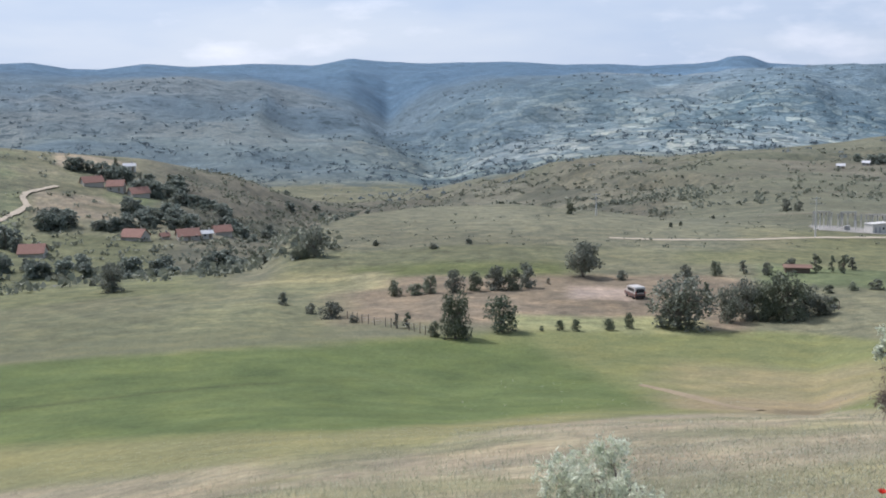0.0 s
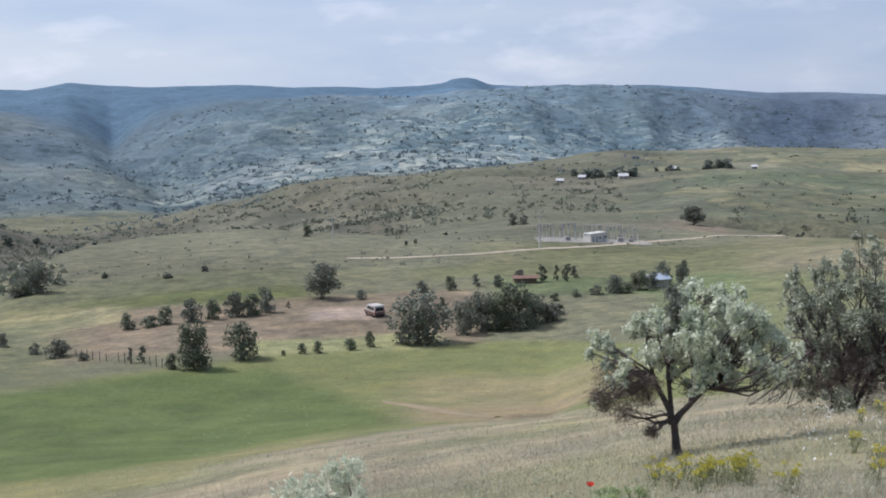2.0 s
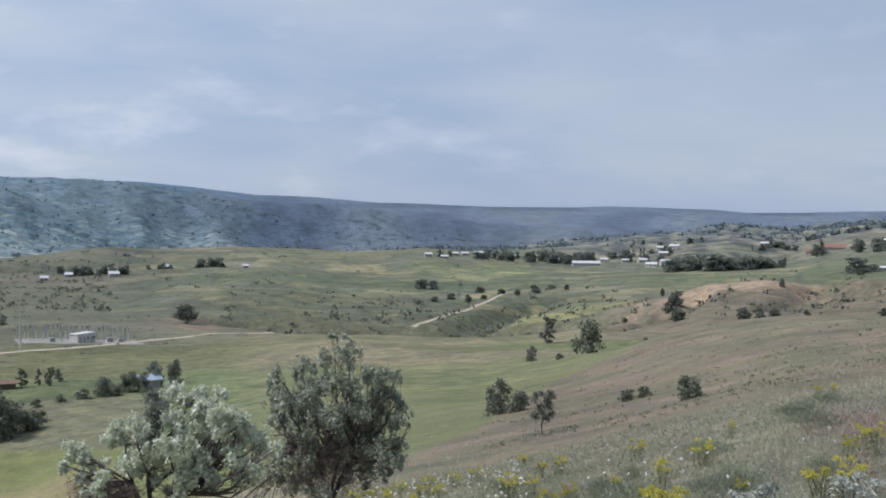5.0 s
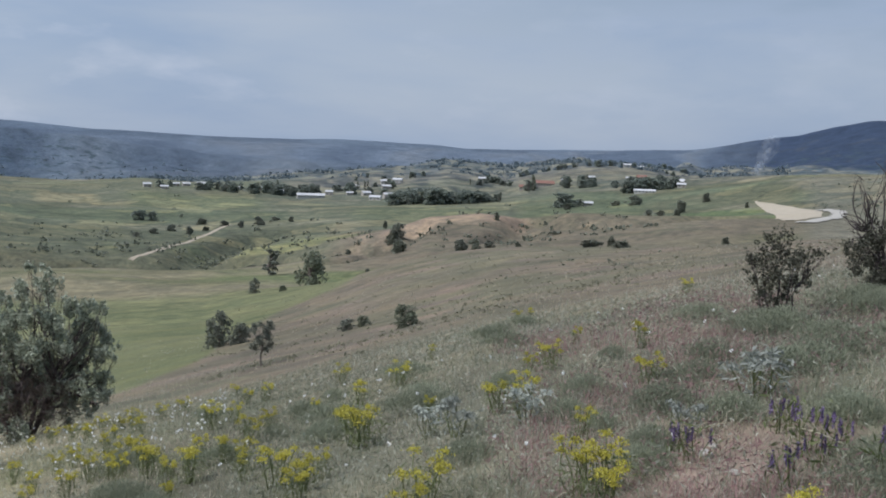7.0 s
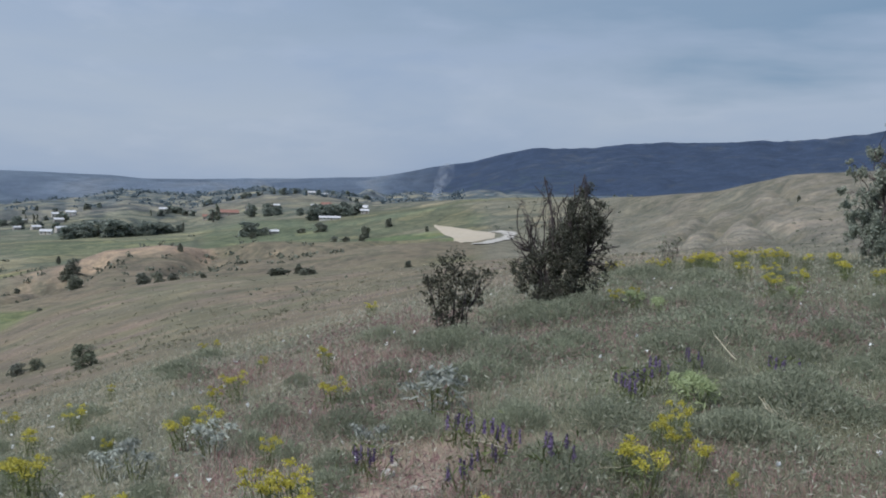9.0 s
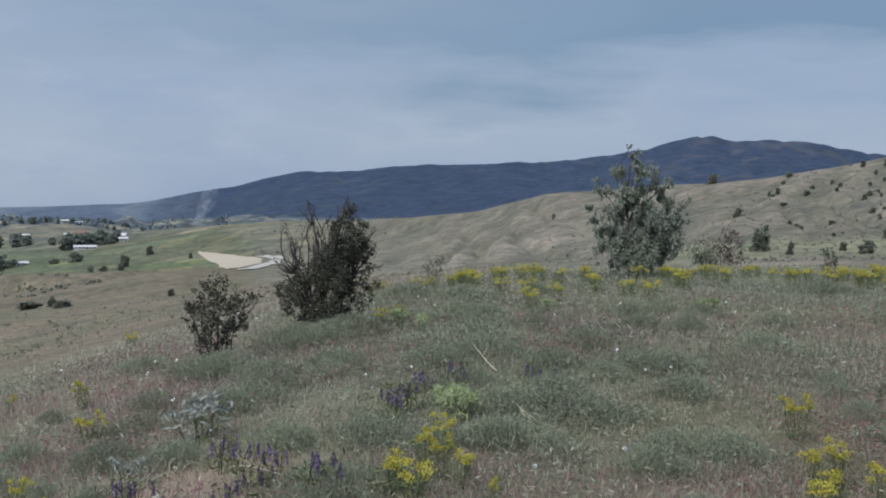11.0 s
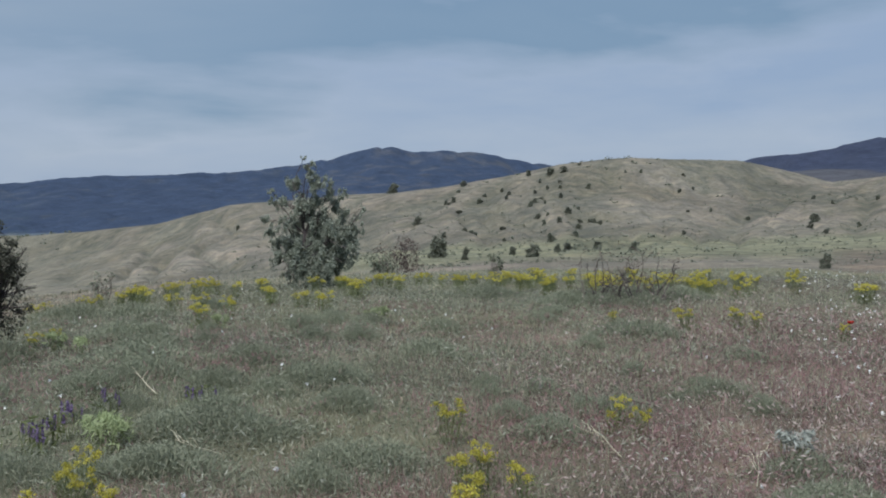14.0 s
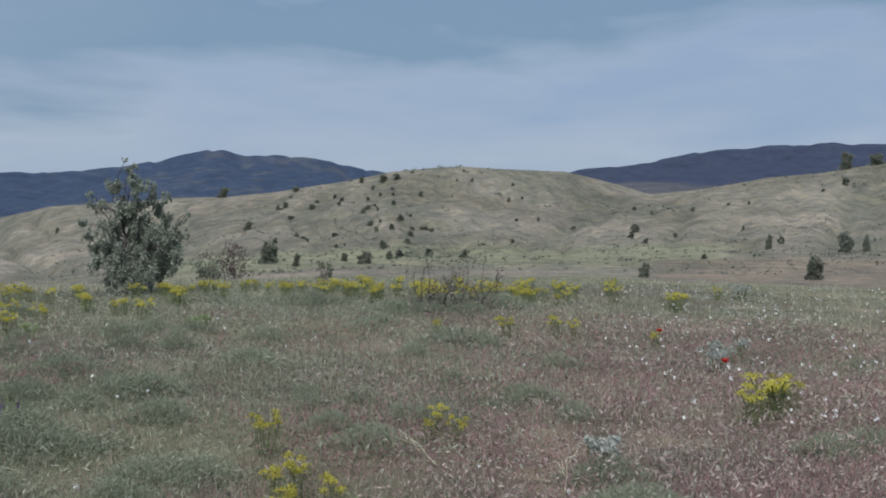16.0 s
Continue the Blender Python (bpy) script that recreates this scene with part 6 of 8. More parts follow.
def in_yard(ob, x, y, turn=0.0):
    q = yard + yard_turn @ Vector((x, y, 0))
    ob.matrix_basis = Matrix.Translation((q.x, q.y, float(ground(q.x, q.y)) + 0.15)) @ Matrix.Rotation(radians(-22.6 + 8 + turn), 4, "Z")
    return ob


first = in_yard(gantry(4.5, 4.2), -14.5, 3)
for x, y, turn in ((-6.5, 7, 12), (1.5, 5.5, -8), (8, 7, 5), (14, 4.6, 80)):
    in_yard(copy_thing(first, Matrix()), x, y, turn)


def busbar_post():
    root = new("busbar_post")
    tagged(root, "pale steel post with a ribbed insulator", "post", "busbar posts")
    part("shaft", mesh_from("shaft", *tubes([[((0, 0, -0.5), 0.16), ((0, 0, 2.5), 0.13)]], 6)), CONCRETE, root)
    part("insulator", mesh_from("insulator", *tubes([[((0, 0, 2.5 + 0.14 * i), 0.09 if i % 2 else 0.19) for i in range(10)]], 6)), STEEL, root)
    part("head", box(-0.5, 0.5, -0.1, 0.1, 3.9, 4.05, 0.02), STEEL, root)
    return root


post = in_yard(busbar_post(), -16, 1)
yard_rng = random.Random(33)
for k in range(19):
    in_yard(copy_thing(post, Matrix()), -15 + 1.65 * k + yard_rng.uniform(-0.5, 0.5), 1.5 + 3.5 * (k % 3) * 0.8 + yard_rng.uniform(-0.6, 0.6), yard_rng.uniform(-30, 30))
tr = in_yard(transformer(), 8.5, -1.5)
tr.scale = (0.62, 0.62, 0.62)
for x, y in ((-8, -3.5), (11.5, -2.2)):
    in_yard(copy_thing(tr, Matrix()), x, y).scale = (0.55, 0.55, 0.55)


def control_building():
    root = new("control_building")
    tagged(root, "white flat-roofed control building of the substation", "building")
    part("wall", box(-5.2, 5.2, -2.6, 2.6, -0.5, 3.5, 0.03), PLASTER, root)
    part("roof", box(-5.5, 5.5, -2.9, 2.9, 3.52, 3.85, 0.04), CONCRETE, root)
    for x, w in ((-3.6, 1.1), (-1.2, 1.1), (3.2, 0.9)):
        f = part("door", box(x - w / 2, x + w / 2, -2.68, -2.58, 0, 2.4, 0.02), STEEL, root)
        part("handle", box(x + w / 2 - 0.2, x + w / 2 - 0.12, -2.74, -2.67, 1.0, 1.2), PANE, f)
    for x in (0.9, 4.5):
        f = part("window", box(x - 0.6, x + 0.6, -2.66, -2.58, 1.1, 2.2, 0.02), PLASTER, root)
        part("pane", box(x - 0.5, x + 0.5, -2.69, -2.6, 1.2, 2.1), PANE, f)
    return root


in_yard(control_building(), 0.3, -3.6, 38).scale = (0.66, 0.62, 0.7)


def utility_pole(bearing, distance, height):
    root = new("utility_pole")
    tagged(root, "tall grey concrete utility pole with cross-arms", "pole", "utility poles")
    part("shaft", mesh_from("shaft", *tubes([[((0, 0, -0.6), 0.24), ((0, 0, height), 0.13)]], 8)), CONCRETE, root)
    for z, w in ((height - 0.4, 1.3), (height - 1.8, 1.6)):
        a = part("cross_arm", box(-w, w, -0.09, 0.09, z - 0.09, z + 0.09, 0.01), STEEL, root)
        for x in (-w * 0.85, 0.0, w * 0.85):
            part("insulator", mesh_from("insulator", *tubes([[((x, 0, z + 0.09 + 0.07 * i), 0.04 if i % 2 else 0.1) for i in range(6)]], 6)), PANE, a)
    root.matrix_basis = Matrix.Translation(spot(bearing, distance)) @ Matrix.Rotation(radians(-bearing + 20), 4, "Z")
    return root


utility_pole(19.75, 291, 10.6)
utility_pole(8.4, 330, 7.0)


# ---- van in the ploughed plot ----
def van(bearing, distance):
    root = new("van")
    tagged(root, "white van with a dark rear and dusty red sides", "van")
    white, dusty = surface("white_paint", (0.42, 0.40, 0.37), (0.56, 0.53, 0.50), 0.4, 2, bump=0), surface("dusty_red_paint", (0.13, 0.075, 0.065), (0.20, 0.12, 0.105), 0.5, 3, bump=0)
    body = part("body", prism([(-2.2, 0.45), (2.2, 0.45), (2.25, 1.1), (1.55, 1.25), (1.0, 2.05), (-2.05, 2.15), (-2.2, 1.9)], -0.95, 0.95), white, root)
    part("lower_panel", prism([(-2.24, 0.4), (2.24, 0.4), (2.28, 1.0), (-2.24, 1.0)], -0.965, 0.965), dusty, root)
    part("rear_window", box(-2.25, -2.18, -0.75, 0.75, 1.2, 1.85, 0.02), PANE, root)
    part("windscreen", prism([(1.05, 1.95), (1.52, 1.3), (1.56, 1.3), (1.1, 1.97)], -0.85, 0.85), PANE, root)
    for s in (-1, 1):
        part("side_window", box(-1.8, 0.9, s * 0.96 - 0.02, s * 0.96 + 0.02, 1.3, 1.85, 0.015), PANE, root)
        part("tail_light", box(-2.26, -2.2, s * 0.85 - 0.08, s * 0.85 + 0.08, 1.0, 1.4, 0.01), surface("red_lens", (0.3, 0.02, 0.02), (0.4, 0.03, 0.03), 0.3, bump=0), root)
    part("bumper", box(-2.36, -2.2, -0.95, 0.95, 0.38, 0.62, 0.03), PANE, root)
    for x in (-1.4, 1.4):
        for s in (-1, 1):
            w = part("wheel", mesh_from("wheel", *tubes([[((x, s * 0.98, 0.34), 0.02), ((x, s * 0.98, 0.34), 0.34), ((x, s * 0.76, 0.34), 0.34), ((x, s * 0.76, 0.34), 0.02)]], 16)), PANE, root)
    root.matrix_basis = Matrix.Translation(spot(bearing, distance)) @ Matrix.Rotation(radians(90 - bearing + 24), 4, "Z")


van(10.5, 182)


# ---- fence along the ploughed plot ----
def fence(route, gap, height, label):
    root = new("fence")
    tagged(root, label, "fence")
    rng = random.Random(9)
    pts = [spot(*p) for p in route]
    chain = []
    for a, b in zip(pts[:-1], pts[1:]):
        n = max(1, round((b - a).length / gap))
        chain += [a.lerp(b, k / n) for k in range(n)]
    chain.append(pts[-1])
    tops = []
    for p in chain:
        z = float(ground(p.x, p.y))
        t = Vector((p.x + rng.uniform(-0.1, 0.1), p.y + rng.uniform(-0.1, 0.1), z + height * rng.uniform(0.85, 1.15)))
        part("post", mesh_from("post", *tubes([[((p.x, p.y, z - 0.2), 0.085), (tuple(t), 0.07)]], 6)), TIMBER, root)
        tops.append(t)
    for k in range(3):
        part("wire", mesh_from("wire", *tubes([[(tuple(t - Vector((0, 0, 0.12 + 0.35 * k))), 0.008) for t in tops]], 3)), STEEL, root)


fence([(-5.4, 159), (-4.6, 154.5), (-3.9, 151.7), (-3.3, 150.2), (-2.7, 148.3), (-2, 146.9), (-1.4, 144.7), (-0.8, 142.1)], 1.6, 1.35, "old fence of pale wooden posts and wire")
fence([(15.0, 160), (17.0, 163), (19.2, 167.5), (20.4, 171), (21.0, 173)], 1.9, 1.3, "leaning grey wooden fence beneath the hedge trees")




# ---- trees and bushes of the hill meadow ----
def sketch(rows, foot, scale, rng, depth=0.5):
    """Leaf clumps placed to fit the camera's view: (right, down, radius) in pixels of 1/scale metres, about its foot;
    depth is random.
    """
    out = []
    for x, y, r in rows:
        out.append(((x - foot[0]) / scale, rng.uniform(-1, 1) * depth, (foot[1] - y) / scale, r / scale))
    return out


def stand_plant(ob, bearing, distance, sink=0.03):
    ob.matrix_basis = Matrix.Translation(spot(bearing, distance) - Vector((0, 0, sink))) @ Matrix.Rotation(radians(-bearing), 4, "Z")
    return ob


def silver_tree():
    rng = np.random.default_rng(21)
    foot, s = (825, 850), 120
    low_crown = [(690, 660, 14), (675, 672, 10), (710, 670, 16), (735, 690, 16), (700, 690, 12), (750, 640, 14), (760, 610, 14), (785, 595, 16), (775, 640, 18), (800, 625, 18), (790, 660, 18), (765, 670, 16), (795, 690, 18), (870, 680, 18),
                 (840, 695, 18), (815, 705, 14), (890, 660, 16), (855, 710, 12), (840, 735, 10), (690, 750, 10), (720, 720, 13)]
    high_crown = [(830, 575, 16), (850, 600, 18), (835, 630, 18), (860, 640, 20), (830, 660, 18), (870, 575, 16), (895, 560, 12), (895, 590, 18), (920, 600, 18), (925, 570, 12), (945, 590, 14), (900, 630, 20), (930, 630, 16), (950, 615, 14),
                  (940, 585, 8), (960, 600, 12), (980, 620, 14), (965, 650, 14), (990, 640, 12), (975, 680, 13), (945, 660, 16), (850, 565, 12), (1000, 665, 12), (985, 700, 12), (955, 690, 14), (925, 670, 16), (905, 690, 14), (880, 705, 14), (1010, 640, 10), (960, 630, 14), (920, 650, 16)]
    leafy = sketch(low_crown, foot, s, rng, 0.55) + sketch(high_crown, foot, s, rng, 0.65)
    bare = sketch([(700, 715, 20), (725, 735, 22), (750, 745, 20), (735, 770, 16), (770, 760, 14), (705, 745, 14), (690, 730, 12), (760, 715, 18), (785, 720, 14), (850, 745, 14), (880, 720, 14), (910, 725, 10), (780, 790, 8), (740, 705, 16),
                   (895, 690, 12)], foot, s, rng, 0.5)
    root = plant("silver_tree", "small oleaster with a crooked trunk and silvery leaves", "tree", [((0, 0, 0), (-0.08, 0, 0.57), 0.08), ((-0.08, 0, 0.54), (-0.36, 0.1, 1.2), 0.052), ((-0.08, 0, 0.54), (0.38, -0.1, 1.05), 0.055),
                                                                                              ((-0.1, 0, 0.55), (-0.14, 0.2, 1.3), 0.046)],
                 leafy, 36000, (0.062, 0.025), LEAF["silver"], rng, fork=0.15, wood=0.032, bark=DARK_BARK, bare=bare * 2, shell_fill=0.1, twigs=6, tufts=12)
    shoot = sketch([(815, 565, 15), (818, 585, 15), (820, 605, 14), (815, 625, 10)], foot, s, rng, 0.15)
    pts = np.concatenate([np.array(c[:3]) + rng.normal(size=(460, 3)) * c[3] * 0.5 for c in shoot])
    part("dark_shoot", mesh_from("dark_shoot", *leaves(rng, pts, 0.05, 0.022)), LEAF["dark"], root, "darker green upright shoot")
    dry = np.concatenate([np.array(c[:3]) + rng.normal(size=(300, 3)) * c[3] * 0.7 for c in bare])
    tagged(part("dead_twig", mesh_from("dead_twig", *leaves(rng, dry, 0.13, 0.007, 0.2)), LEAF["dry"], root, "dry brown twigs"), kind="stuff")
    return stand_plant(root, 26.9, 15.4)


silver_tree()


def sage_tree():
    rng = np.random.default_rng(22)
    foot, s = (1110, 768), 81.5
    upper = [(1125, 470, 10), (1145, 485, 14), (1120, 500, 16), (1150, 515, 18), (1165, 500, 12), (1110, 525, 16), (1085, 535, 14), (1060, 545, 14), (1030, 530, 14), (1020, 550, 12), (1075, 525, 10), (1045, 570, 18), (1080, 570, 20), (1115, 560, 20),
             (1150, 555, 20), (1185, 545, 16), (1210, 550, 16), (1235, 540, 10), (1025, 590, 14), (1055, 610, 20), (1090, 605, 22), (1130, 600, 22), (1165, 590, 20), (1200, 585, 20), (1230, 585, 16), (1245, 600, 12)]
    lower = [(1035, 640, 18), (1070, 645, 22), (1110, 645, 24), (1150, 635, 22), (1190, 625, 22), (1225, 620, 18), (1240, 610, 12), (1040, 680, 18), (1080, 685, 24), (1125, 685, 26), (1165, 675, 24), (1205, 665, 20), (1235, 660, 14), (1030, 715, 16),
             (1065, 725, 20), (1105, 728, 22), (1145, 720, 22), (1185, 710, 18), (1220, 700, 16), (1245, 705, 12), (1005, 650, 14), (995, 680, 14), (985, 710, 12), (1010, 735, 12), (1050, 755, 12), (1090, 755, 14), (1140, 745, 14), (1185, 735, 12),
             (1225, 730, 10)]
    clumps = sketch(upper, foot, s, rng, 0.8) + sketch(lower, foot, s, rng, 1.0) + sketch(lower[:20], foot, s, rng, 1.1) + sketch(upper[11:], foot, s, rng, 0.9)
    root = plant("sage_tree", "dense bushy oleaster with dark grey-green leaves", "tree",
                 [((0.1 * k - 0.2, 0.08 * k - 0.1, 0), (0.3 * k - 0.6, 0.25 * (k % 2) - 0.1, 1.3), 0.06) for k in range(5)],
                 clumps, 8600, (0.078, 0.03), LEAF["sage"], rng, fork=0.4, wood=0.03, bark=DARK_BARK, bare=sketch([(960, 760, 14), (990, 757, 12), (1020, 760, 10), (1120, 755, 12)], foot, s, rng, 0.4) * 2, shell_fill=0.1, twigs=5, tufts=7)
    dry = rng.normal(size=(4200, 3)) * np.array([0.55, 0.5, 0.42]) + np.array([0.05, -0.35, 0.95])
    dry = dry[dry[:, 2] > 0.1]
    tagged(part("dead_twig", mesh_from("dead_twig", *leaves(rng, dry, 0.2, 0.011, -0.4)), LEAF["dry"], root, "dark brown dead twigs"), kind="stuff")
    return stand_plant(root, 35.4, 22.7)


sage_tree()


def wild_pear():
    rng = np.random.default_rng(23)
    foot, s = (800, 494), 78
    upper = [(790, 268, 4), (795, 285, 5), (805, 280, 5), (800, 300, 9), (770, 308, 12), (780, 325, 12), (815, 312, 14), (838, 322, 12), (855, 330, 9), (735, 325, 5), (738, 345, 8), (755, 345, 9), (725, 375, 8), (735, 395, 10), (790, 345, 16), (815, 345, 16),
             (840, 350, 14), (780, 370, 16), (810, 375, 20), (770, 395, 18), (750, 385, 10), (855, 375, 12), (870, 385, 10), (885, 395, 8), (880, 370, 6), (888, 355, 5)]
    lower = [(745, 415, 12), (835, 395, 18), (800, 405, 20), (860, 405, 14), (870, 420, 10), (765, 425, 18), (790, 435, 20), (825, 425, 20), (855, 435, 14), (745, 440, 10), (775, 455, 16), (810, 455, 20), (840, 455, 14), (865, 450, 8), (765, 475, 10),
             (795, 478, 16), (825, 470, 14), (770, 490, 8)]
    root = plant("wild_pear_tree", "slender wild pear tree with sparse grey-green leaves", "tree", [((0, 0, 0), (0.02, 0.05, 1.6), 0.05), ((0.1, 0, 0), (0.35, 0, 1.1), 0.03), ((-0.1, 0.05, 0), (-0.35, 0, 1.1), 0.03)],
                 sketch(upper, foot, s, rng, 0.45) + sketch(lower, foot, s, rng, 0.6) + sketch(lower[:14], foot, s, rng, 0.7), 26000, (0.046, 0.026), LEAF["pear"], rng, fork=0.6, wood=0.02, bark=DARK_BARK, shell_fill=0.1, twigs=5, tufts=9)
    return stand_plant(root, 96.6, 23.7)


wild_pear()


def thorn_bush():
    rng = np.random.default_rng(24)
    foot, s = (985, 548), 136
    rows = [(1030, 345, 12), (1025, 362, 18), (1040, 380, 16), (1010, 375, 16), (1060, 365, 9), (1055, 395, 18), (1030, 405, 24), (1005, 400, 18), (1045, 420, 20), (1020, 435, 24), (990, 420, 18), (975, 440, 22), (1035, 455, 22), (1000, 460, 26),
            (965, 465, 24), (940, 475, 22), (915, 480, 12), (1025, 485, 22), (990, 492, 28), (955, 495, 20), (930, 502, 11), (1030, 508, 14), (1008, 518, 20), (975, 522, 22), (952, 522, 12), (1068, 475, 9), (1055, 490, 12), (1080, 462, 7)]
    bare = sketch([(965, 325, 5), (972, 345, 6), (980, 370, 8), (925, 360, 9), (935, 385, 10), (945, 400, 10), (915, 430, 12), (925, 440, 12), (1078, 400, 9), (1080, 370, 8), (1090, 435, 8), (1030, 318, 5), (905, 420, 8), (1000, 350, 8)], foot, s, rng, 0.2)
    root = plant("thorn_bush", "dark thorn bush with dead branches sticking out", "bush", [((0.08 * k - 0.2, 0.1 * (k % 2), 0), (0.14 * k - 0.3, 0.1, 0.75), 0.028) for k in range(6)],
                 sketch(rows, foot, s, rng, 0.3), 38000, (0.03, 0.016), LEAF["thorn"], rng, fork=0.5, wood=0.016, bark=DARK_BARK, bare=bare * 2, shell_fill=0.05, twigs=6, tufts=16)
    for at in ((962, 318), (1030, 312)):
        tip = ((at[0] - foot[0]) / s, 0.0, (foot[1] - at[1]) / s)
        part("dead_branch", mesh_from("dead_branch", *tubes([limb(rng, (tip[0] * 0.2, 0, 0.7), tip, 0.022, 0.007, 0.05, 7), limb(rng, (tip[0] * 0.6, 0, tip[2] * 0.8), (tip[0] - 0.12, 0.05, tip[2] * 0.93), 0.01, 0.004, 0.05, 5)], 5)), DARK_BARK, root, "leafless dead branch")
    return stand_plant(root, 79.8, 13.6)


thorn_bush()


def young_bush():
    rng = np.random.default_rng(25)
    foot, s = (808, 597), 152
    rows = [(800, 460, 13), (815, 450, 11), (785, 480, 15), (820, 480, 17), (845, 478, 11), (800, 500, 18), (830, 505, 16), (770, 500, 13), (775, 520, 13), (800, 530, 18), (830, 530, 16), (855, 500, 11), (862, 475, 8), (850, 525, 11), (790, 550, 14), (815, 555, 15),
            (765, 485, 8), (875, 480, 6), (805, 575, 14), (825, 575, 12), (795, 585, 12), (820, 590, 12)]
    root = plant("young_oak_bush", "small loose oak bush with grey-brown leaves", "bush", [((0.05 * k - 0.1, 0.05 * (k % 2), 0), (0.12 * k - 0.22, 0.05, 0.5), 0.014) for k in range(5)],
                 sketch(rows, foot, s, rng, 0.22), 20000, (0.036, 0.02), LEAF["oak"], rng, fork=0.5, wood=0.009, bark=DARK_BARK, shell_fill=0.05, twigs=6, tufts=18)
    return stand_plant(root, 74.4, 12.1)


young_bush()


def silver_shrub():
    rng = np.random.default_rng(26)
    rows = [(rng.uniform(-0.72, 0.72), 0.0, rng.uniform(0.15, 0.75)) for _ in range(34)]
    clumps = [(x, rng.uniform(-0.5, 0.5), z * (1 - 0.5 * x * x), 0.15) for x, _, z in rows]
    root = plant("silver_shrub", "low silvery oleaster shrub with narrow leaves", "shrub", [((0.1 * k - 0.2, 0, 0), (0.25 * k - 0.5, 0.1 * (k % 2), 0.45), 0.015) for k in range(5)], clumps, 7000, (0.085, 0.017), LEAF["silver"], rng,
                 fork=0.4, wood=0.008, shell_fill=0.1, droop=-0.8)
    return stand_plant(root, 8.0, 13.4, 0.05)


silver_shrub()


def small_tree():
    rng = np.random.default_rng(27)
    root = plant("young_oak", "young oak with a bare lower trunk on the slope", "tree", [((0, 0, 0), (0.02, 0, 1.0), 0.05)],
                 [(rng.uniform(-0.45, 0.45), rng.uniform(-0.4, 0.4), z, 0.26) for z in np.linspace(0.85, 2.15, 17)], 1500, (0.10, 0.06), LEAF["dark"], rng, fork=0.5, wood=0.02, shell_fill=0.2)
    return stand_plant(root, 47.3, 50.7)


small_tree()


def twig_heap():
    """Dead stalks that lean over one another, with a few side twigs each."""
    rng = np.random.default_rng(28)
    root = tagged(new("dead_brush"), "tangle of dead grey-brown brushwood in the grass", "bush")
    pts = []
    for k in range(22):
        x = -0.62 + 1.24 * k / 21 + 0.05 * rng.normal()
        tall = rng.uniform(0.45, 0.95) * (1.0 - 0.35 * abs(x))
        tip = np.array([x + rng.normal() * 0.26, rng.normal() * 0.2, tall])
        main = limb(rng, (x, rng.uniform(-0.25, 0.25), -0.04), tip, 0.013, 0.005, 0.07, 7)
        arms = [main]
        for _ in range(5):
            q = main[rng.integers(2, 7)][0]
            arms.append(limb(rng, q, q + rng.normal(size=3) * np.array([0.16, 0.12, 0.09]) + np.array([0, 0, 0.08]), 0.006, 0.003, 0.1, 4))
            pts.append(arms[-1][-1][0])
        part("stalk", mesh_from("stalk", *tubes(arms, 5)), DARK_BARK if k % 3 else BARK, root)
    dry = np.repeat(np.array(pts), 5, 0) + rng.normal(size=(len(pts) * 5, 3)) * 0.035
    tagged(part("dry_leaf", mesh_from("dry_leaf", *leaves(rng, dry, 0.05, 0.014)), LEAF["dry"], root, "withered brown leaves"), kind="stuff")
    return stand_plant(root, 113.2, 18.0)


twig_heap()


def sparse_bush(name, label, bearing, distance, width, height, mat, seed, per=2200):
    rng = np.random.default_rng(seed)
    clumps = [(rng.uniform(-0.4, 0.4) * width, rng.uniform(-0.3, 0.3) * width, height * z, width * 0.16) for z in np.linspace(0.15, 0.9, 14)]
    root = plant(name, label, "bush", [((0.06 * k - 0.12, 0, 0), ((0.3 * k - 0.6) * width * 0.5, 0.05, height * 0.55), 0.012) for k in range(5)], clumps, per / width, (0.05 * max(1, distance / 25), 0.03 * max(1, distance / 25)), mat, rng,
                 fork=0.6, wood=0.008 * max(1, distance / 20), shell_fill=0.1, twigs=5, bare=clumps[::2])
    return stand_plant(root, bearing, distance)


sparse_bush("leafless_bush", "half-dead twiggy bush at the meadow's edge", 101.3, 34, 1.4, 1.1, LEAF["dry"], 31)
sparse_bush("grey_bush", "low grey-green bush at the meadow's edge", 100.4, 33, 0.95, 0.6, LEAF["olive"], 32)
sparse_bush("pale_sapling", "pale thin sapling at the meadow's edge", 85.9, 27, 0.62, 0.75, LEAF["olive"], 33, 900)
sparse_bush("upright_bush", "small upright green bush at the meadow's edge", 106.5, 29, 0.4, 0.6, LEAF["green"], 34)


